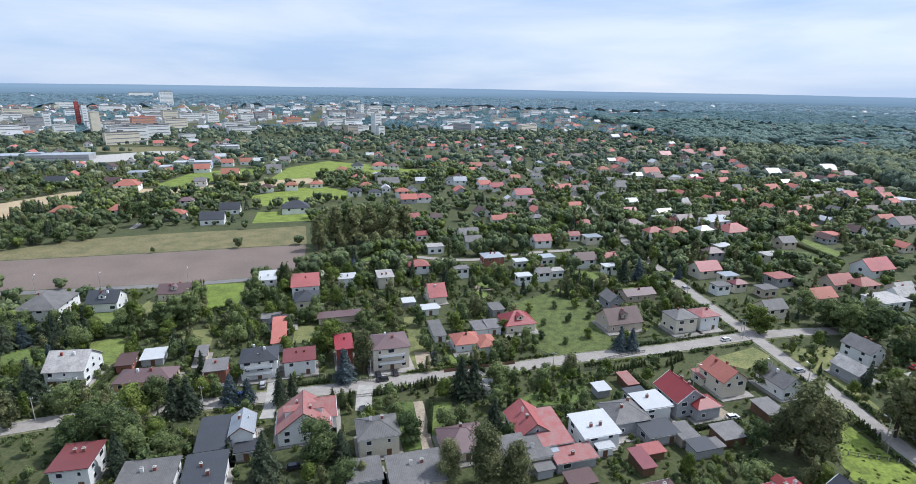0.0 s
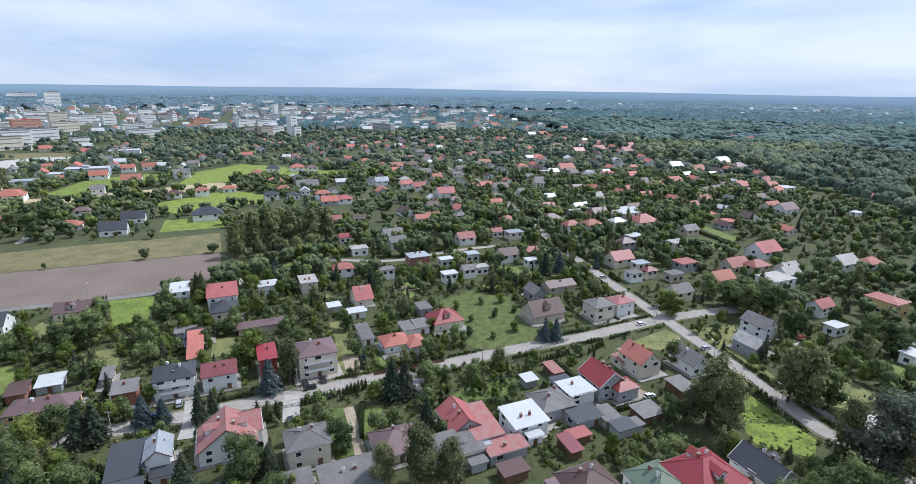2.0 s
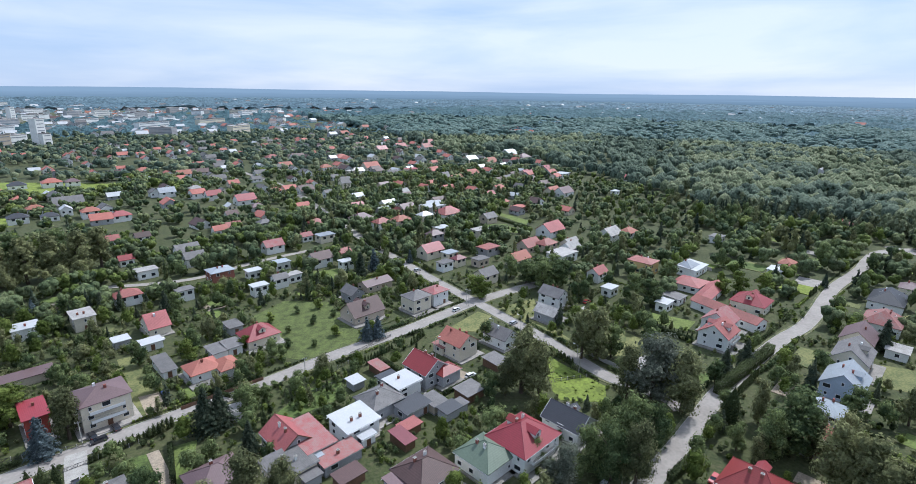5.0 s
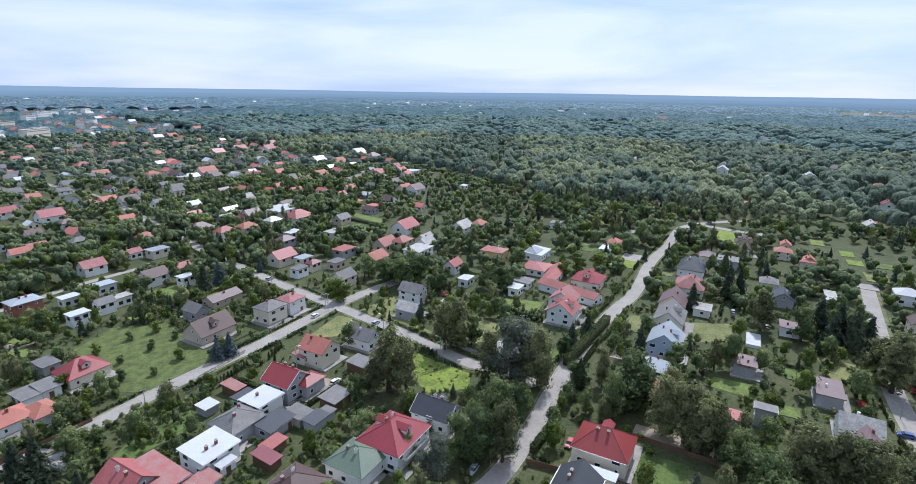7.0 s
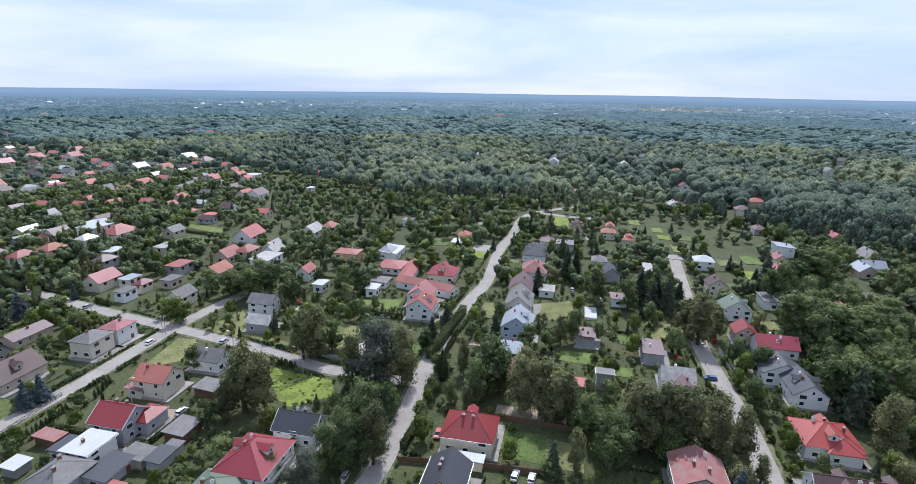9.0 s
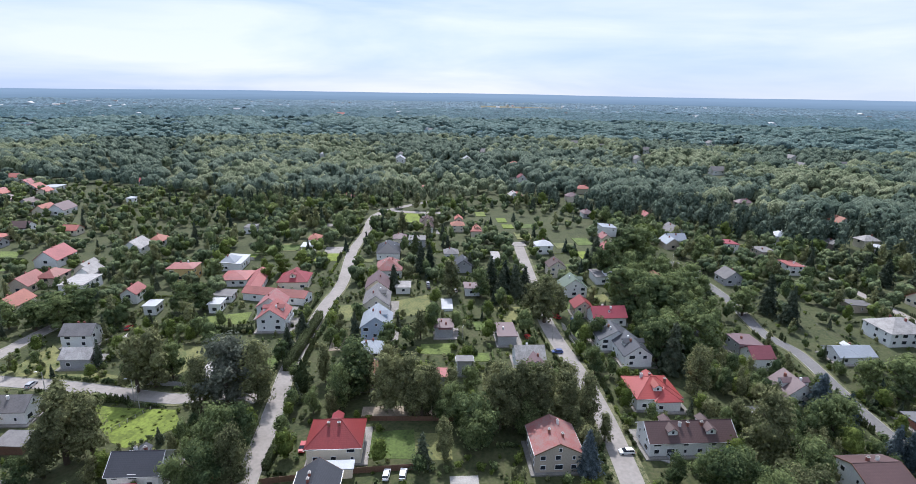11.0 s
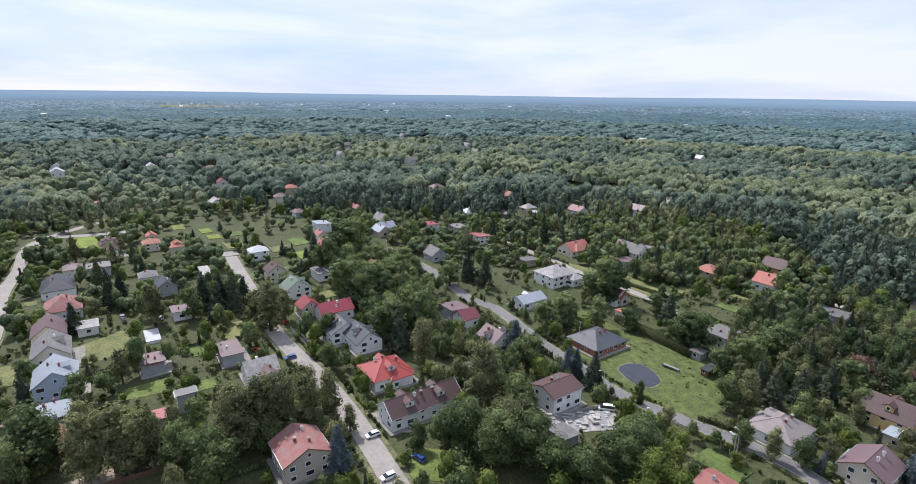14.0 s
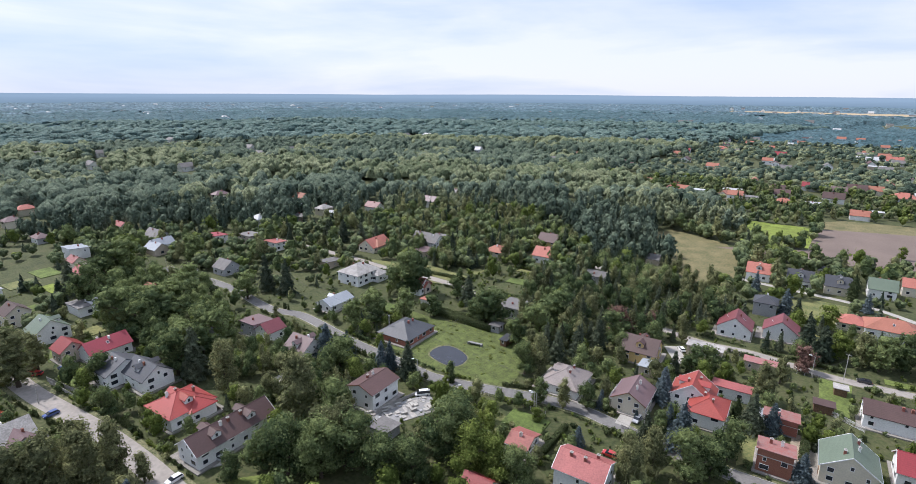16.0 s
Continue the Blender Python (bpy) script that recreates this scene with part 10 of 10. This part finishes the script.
# dark trees that stand between the houses of the long street
dark_row = spots(105, 360, 12.5, 51, 0.95, 4.5, 9, wood=False, spread=(0.75, 1.0))
dark_row = dark_row[np.degrees(np.arctan2(dark_row[:, 0], dark_row[:, 1])) < 50]
for mat, rows in zip(("oak", "spruce", "thuja"), split(dark_row, (4, 2.2, 1), 29)):
    mass("garden_trees", rows, SHAPE.get(mat, ("thuja",)), 100, 0.07, M_LEAF[mat], "dark garden trees between the houses")
# taller trees where the gardens run into the wood
tall = spots(190, 620, 9.0, 14, 0.9, 8, 15, wood=False, spread=(0.7, 0.95))
keep = np.hypot(tall[:, 0], tall[:, 1]) / 420
az = np.degrees(np.arctan2(tall[:, 0], tall[:, 1]))
tall[:, 2] *= np.where(az > 50, 1.0, 0.8)
tall = open_side(tall[(az > 8) & (np.random.RandomState(2).rand(len(tall)) < keep)], 0.4)
for mat, rows in zip(("oak", "bright", "birch", "spruce"), split(tall, (5, 1, 3, 1.6), 13)):
    mass("garden_trees", rows, SHAPE[mat], 45, 0.10, M_LEAF[mat], "tall trees in large gardens at the edge of the wood")
for mat, rows in zip(("oak", "birch", "bright", "spruce", "silver"), split(spots(130, 300, 5.6, 44, 1.0, 7, 15, wood=True, spread=(0.65, 0.95)), (5, 3, 1, 2, 0.6), 16)):
    mass("woodland", rows, SHAPE.get(mat, SHAPE["birch"]), 300, 0.037, M_LEAF[mat], "mixed trees at the edge of the wood")
dark, olive = stands(spots(300, 480, 6.2, 9, 1.0, 12, 18, wood=True, spread=(0.6, 0.85)), 1)
mass("woodland", dark, ("tuft", "tuft", "tall", "spruce"), 60, 0.085, M_HAZED_DARK_WOOD, "dark mixed woodland behind the houses")
mass("woodland", olive, ("tall", "tall", "tuft"), 60, 0.085, M_HAZED_OLIVE_WOOD, "olive-green birch woodland behind the houses")
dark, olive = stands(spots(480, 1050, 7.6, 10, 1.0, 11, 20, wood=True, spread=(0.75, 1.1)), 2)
mass("woodland", dark, ("puff", "puff", "puff"), 0, 0, M_HAZED_DARK_WOOD, "dark closed woodland in the distance")
mass("woodland", olive, ("puff", "puff", "puff"), 0, 0, M_HAZED_OLIVE_WOOD, "olive-green closed woodland in the distance")
mass("woodland", spots(1050, 1800, 17, 12, 1.0, 14, 20, wood=True, spread=(1.5, 1.95)), ("lump", "lump", "lump"), 0, 0, M_HAZED_FAR, "closed mixed woodland far off")
for mat, rows in zip((M_HAZED_DARK_WOOD, M_HAZED_OLIVE_WOOD), split(spots(640, 1250, 10.2, 11, 0.95, 6, 12, wood=False, spread=(0.9, 1.3)), (5, 2), 6)):
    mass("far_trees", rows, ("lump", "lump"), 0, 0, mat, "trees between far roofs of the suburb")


def canopy(r0, r1, step, wood, height, seed, keep, mat):
    """The crowns of far woods as one uneven roof of leaves."""
    rings = []
    r = r0
    while r < r1:
        rings.append(r)
        r += step * (r / r0)
    az = np.radians(np.arange(-56, 202, math.degrees(step / r0)))
    R, A = np.meshgrid(np.array(rings), az, indexing="ij")
    rng = np.random.RandomState(seed)
    R = R + rng.uniform(-.4, .4, R.shape) * step
    X, Y = R * np.sin(A), R * np.cos(A)
    Z = height * (0.15 + 0.9 * rng.rand(*R.shape)) + 3 * np.sin(X * .011) * np.sin(Y * .013)
    gap = np.sin(X * .006 + 2) * np.sin(Y * .0051) + .6 * np.sin(X * .017 + Y * .013)
    mask = in_wood(X.ravel(), Y.ravel()).reshape(X.shape)
    for poly in FAR_FIELDS:
        Z = np.where(inside_of(poly, X.ravel(), Y.ravel()).reshape(X.shape), -1.0, Z)
    if wood:
        Z = np.where(mask & (Z > 0), Z, -1.0)
    else:
        Z = np.where(gap + rng.normal(size=gap.shape) * .5 > keep + 0.7 * (A < -0.05), Z, -0.5)
    nr, na = R.shape
    v = np.stack([X, Y, Z], -1).reshape(-1, 3)
    i = (np.arange(nr - 1)[:, None] * na + np.arange(na - 1)[None]).ravel()
    f = np.concatenate([np.stack([i, i + 1, i + na], 1), np.stack([i + 1, i + na + 1, i + na], 1)])
    f = f[(v[f][:, :, 2] > -0.4).any(1)]
    tagged(new("far_woods", raw_mesh("far_woods", v, f, mat)), "dark closed woods stretching to the horizon", "woods", kind="stuff")


canopy(1740, 2900, 10.0, True, 18, 1, 0, M_HAZED_CANOPY)
canopy(1230, 2600, 9.0, False, 10, 2, 0.0, M_HAZED_CANOPY)
canopy(2500, 4650, 20.0, False, 18, 3, -0.9, M_HAZED_LASTWOOD)


def horizon():
    """A backdrop ring added for the last low woods, all round; its glow paints their haze."""
    n = 180
    rng = np.random.RandomState(9)
    vs, fs = [], []
    for i in range(n):
        a = 2 * math.pi * i / n
        h = 78 + 3 * math.sin(a * 5) + 2 * math.sin(a * 13) + rng.uniform(-.8, .8)
        for r, z in ((4550, -1), (4690, h * .5), (4780, h), (4795, -1)):
            vs.append((r * math.cos(a), r * math.sin(a), z))
        for k in range(3):
            j = (i + 1) % n
            fs.append((4 * i + k, 4 * i + k + 1, 4 * j + k + 1, 4 * j + k)[::-1])
    m = bpy.data.materials.new("haze_glow_backdrop")
    m.use_nodes = True
    nt, lk = m.node_tree.nodes, m.node_tree.links
    b = nt["Principled BSDF"]
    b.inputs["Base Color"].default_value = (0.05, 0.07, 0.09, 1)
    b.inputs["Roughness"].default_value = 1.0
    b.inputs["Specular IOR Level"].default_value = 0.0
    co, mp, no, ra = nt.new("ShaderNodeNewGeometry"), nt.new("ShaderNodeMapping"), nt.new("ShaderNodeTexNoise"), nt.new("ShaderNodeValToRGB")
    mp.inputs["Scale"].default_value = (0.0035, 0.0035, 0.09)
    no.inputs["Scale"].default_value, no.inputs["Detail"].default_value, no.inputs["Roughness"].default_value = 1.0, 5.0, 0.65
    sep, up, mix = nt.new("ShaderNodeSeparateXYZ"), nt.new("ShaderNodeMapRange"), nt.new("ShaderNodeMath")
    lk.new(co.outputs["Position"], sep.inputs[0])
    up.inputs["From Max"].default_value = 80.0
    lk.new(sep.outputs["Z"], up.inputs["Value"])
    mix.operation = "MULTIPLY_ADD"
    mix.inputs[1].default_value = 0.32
    # emission goes from dark blue to pale with height, painting the haze
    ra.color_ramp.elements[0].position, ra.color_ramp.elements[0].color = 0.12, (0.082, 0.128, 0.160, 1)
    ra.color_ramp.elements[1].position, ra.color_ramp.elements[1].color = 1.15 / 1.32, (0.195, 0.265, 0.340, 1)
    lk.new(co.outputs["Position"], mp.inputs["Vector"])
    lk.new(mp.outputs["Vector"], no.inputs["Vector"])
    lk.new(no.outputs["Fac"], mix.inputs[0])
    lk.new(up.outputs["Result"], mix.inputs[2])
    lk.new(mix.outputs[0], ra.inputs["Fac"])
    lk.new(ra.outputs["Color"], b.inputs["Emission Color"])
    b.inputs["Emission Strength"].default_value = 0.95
    tagged(new("backdrop", mesh_of("backdrop", vs, fs, m)), "low backdrop ridge of woods with its blue haze painted as a glow", "backdrop", kind="structure")


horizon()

for k, poly in enumerate(FAR_FIELDS):
    patch("field", poly, M_HAY if k % 2 else M_STUBBLE, "pale open fields far beyond the woods", mark=0, lift=0.6)
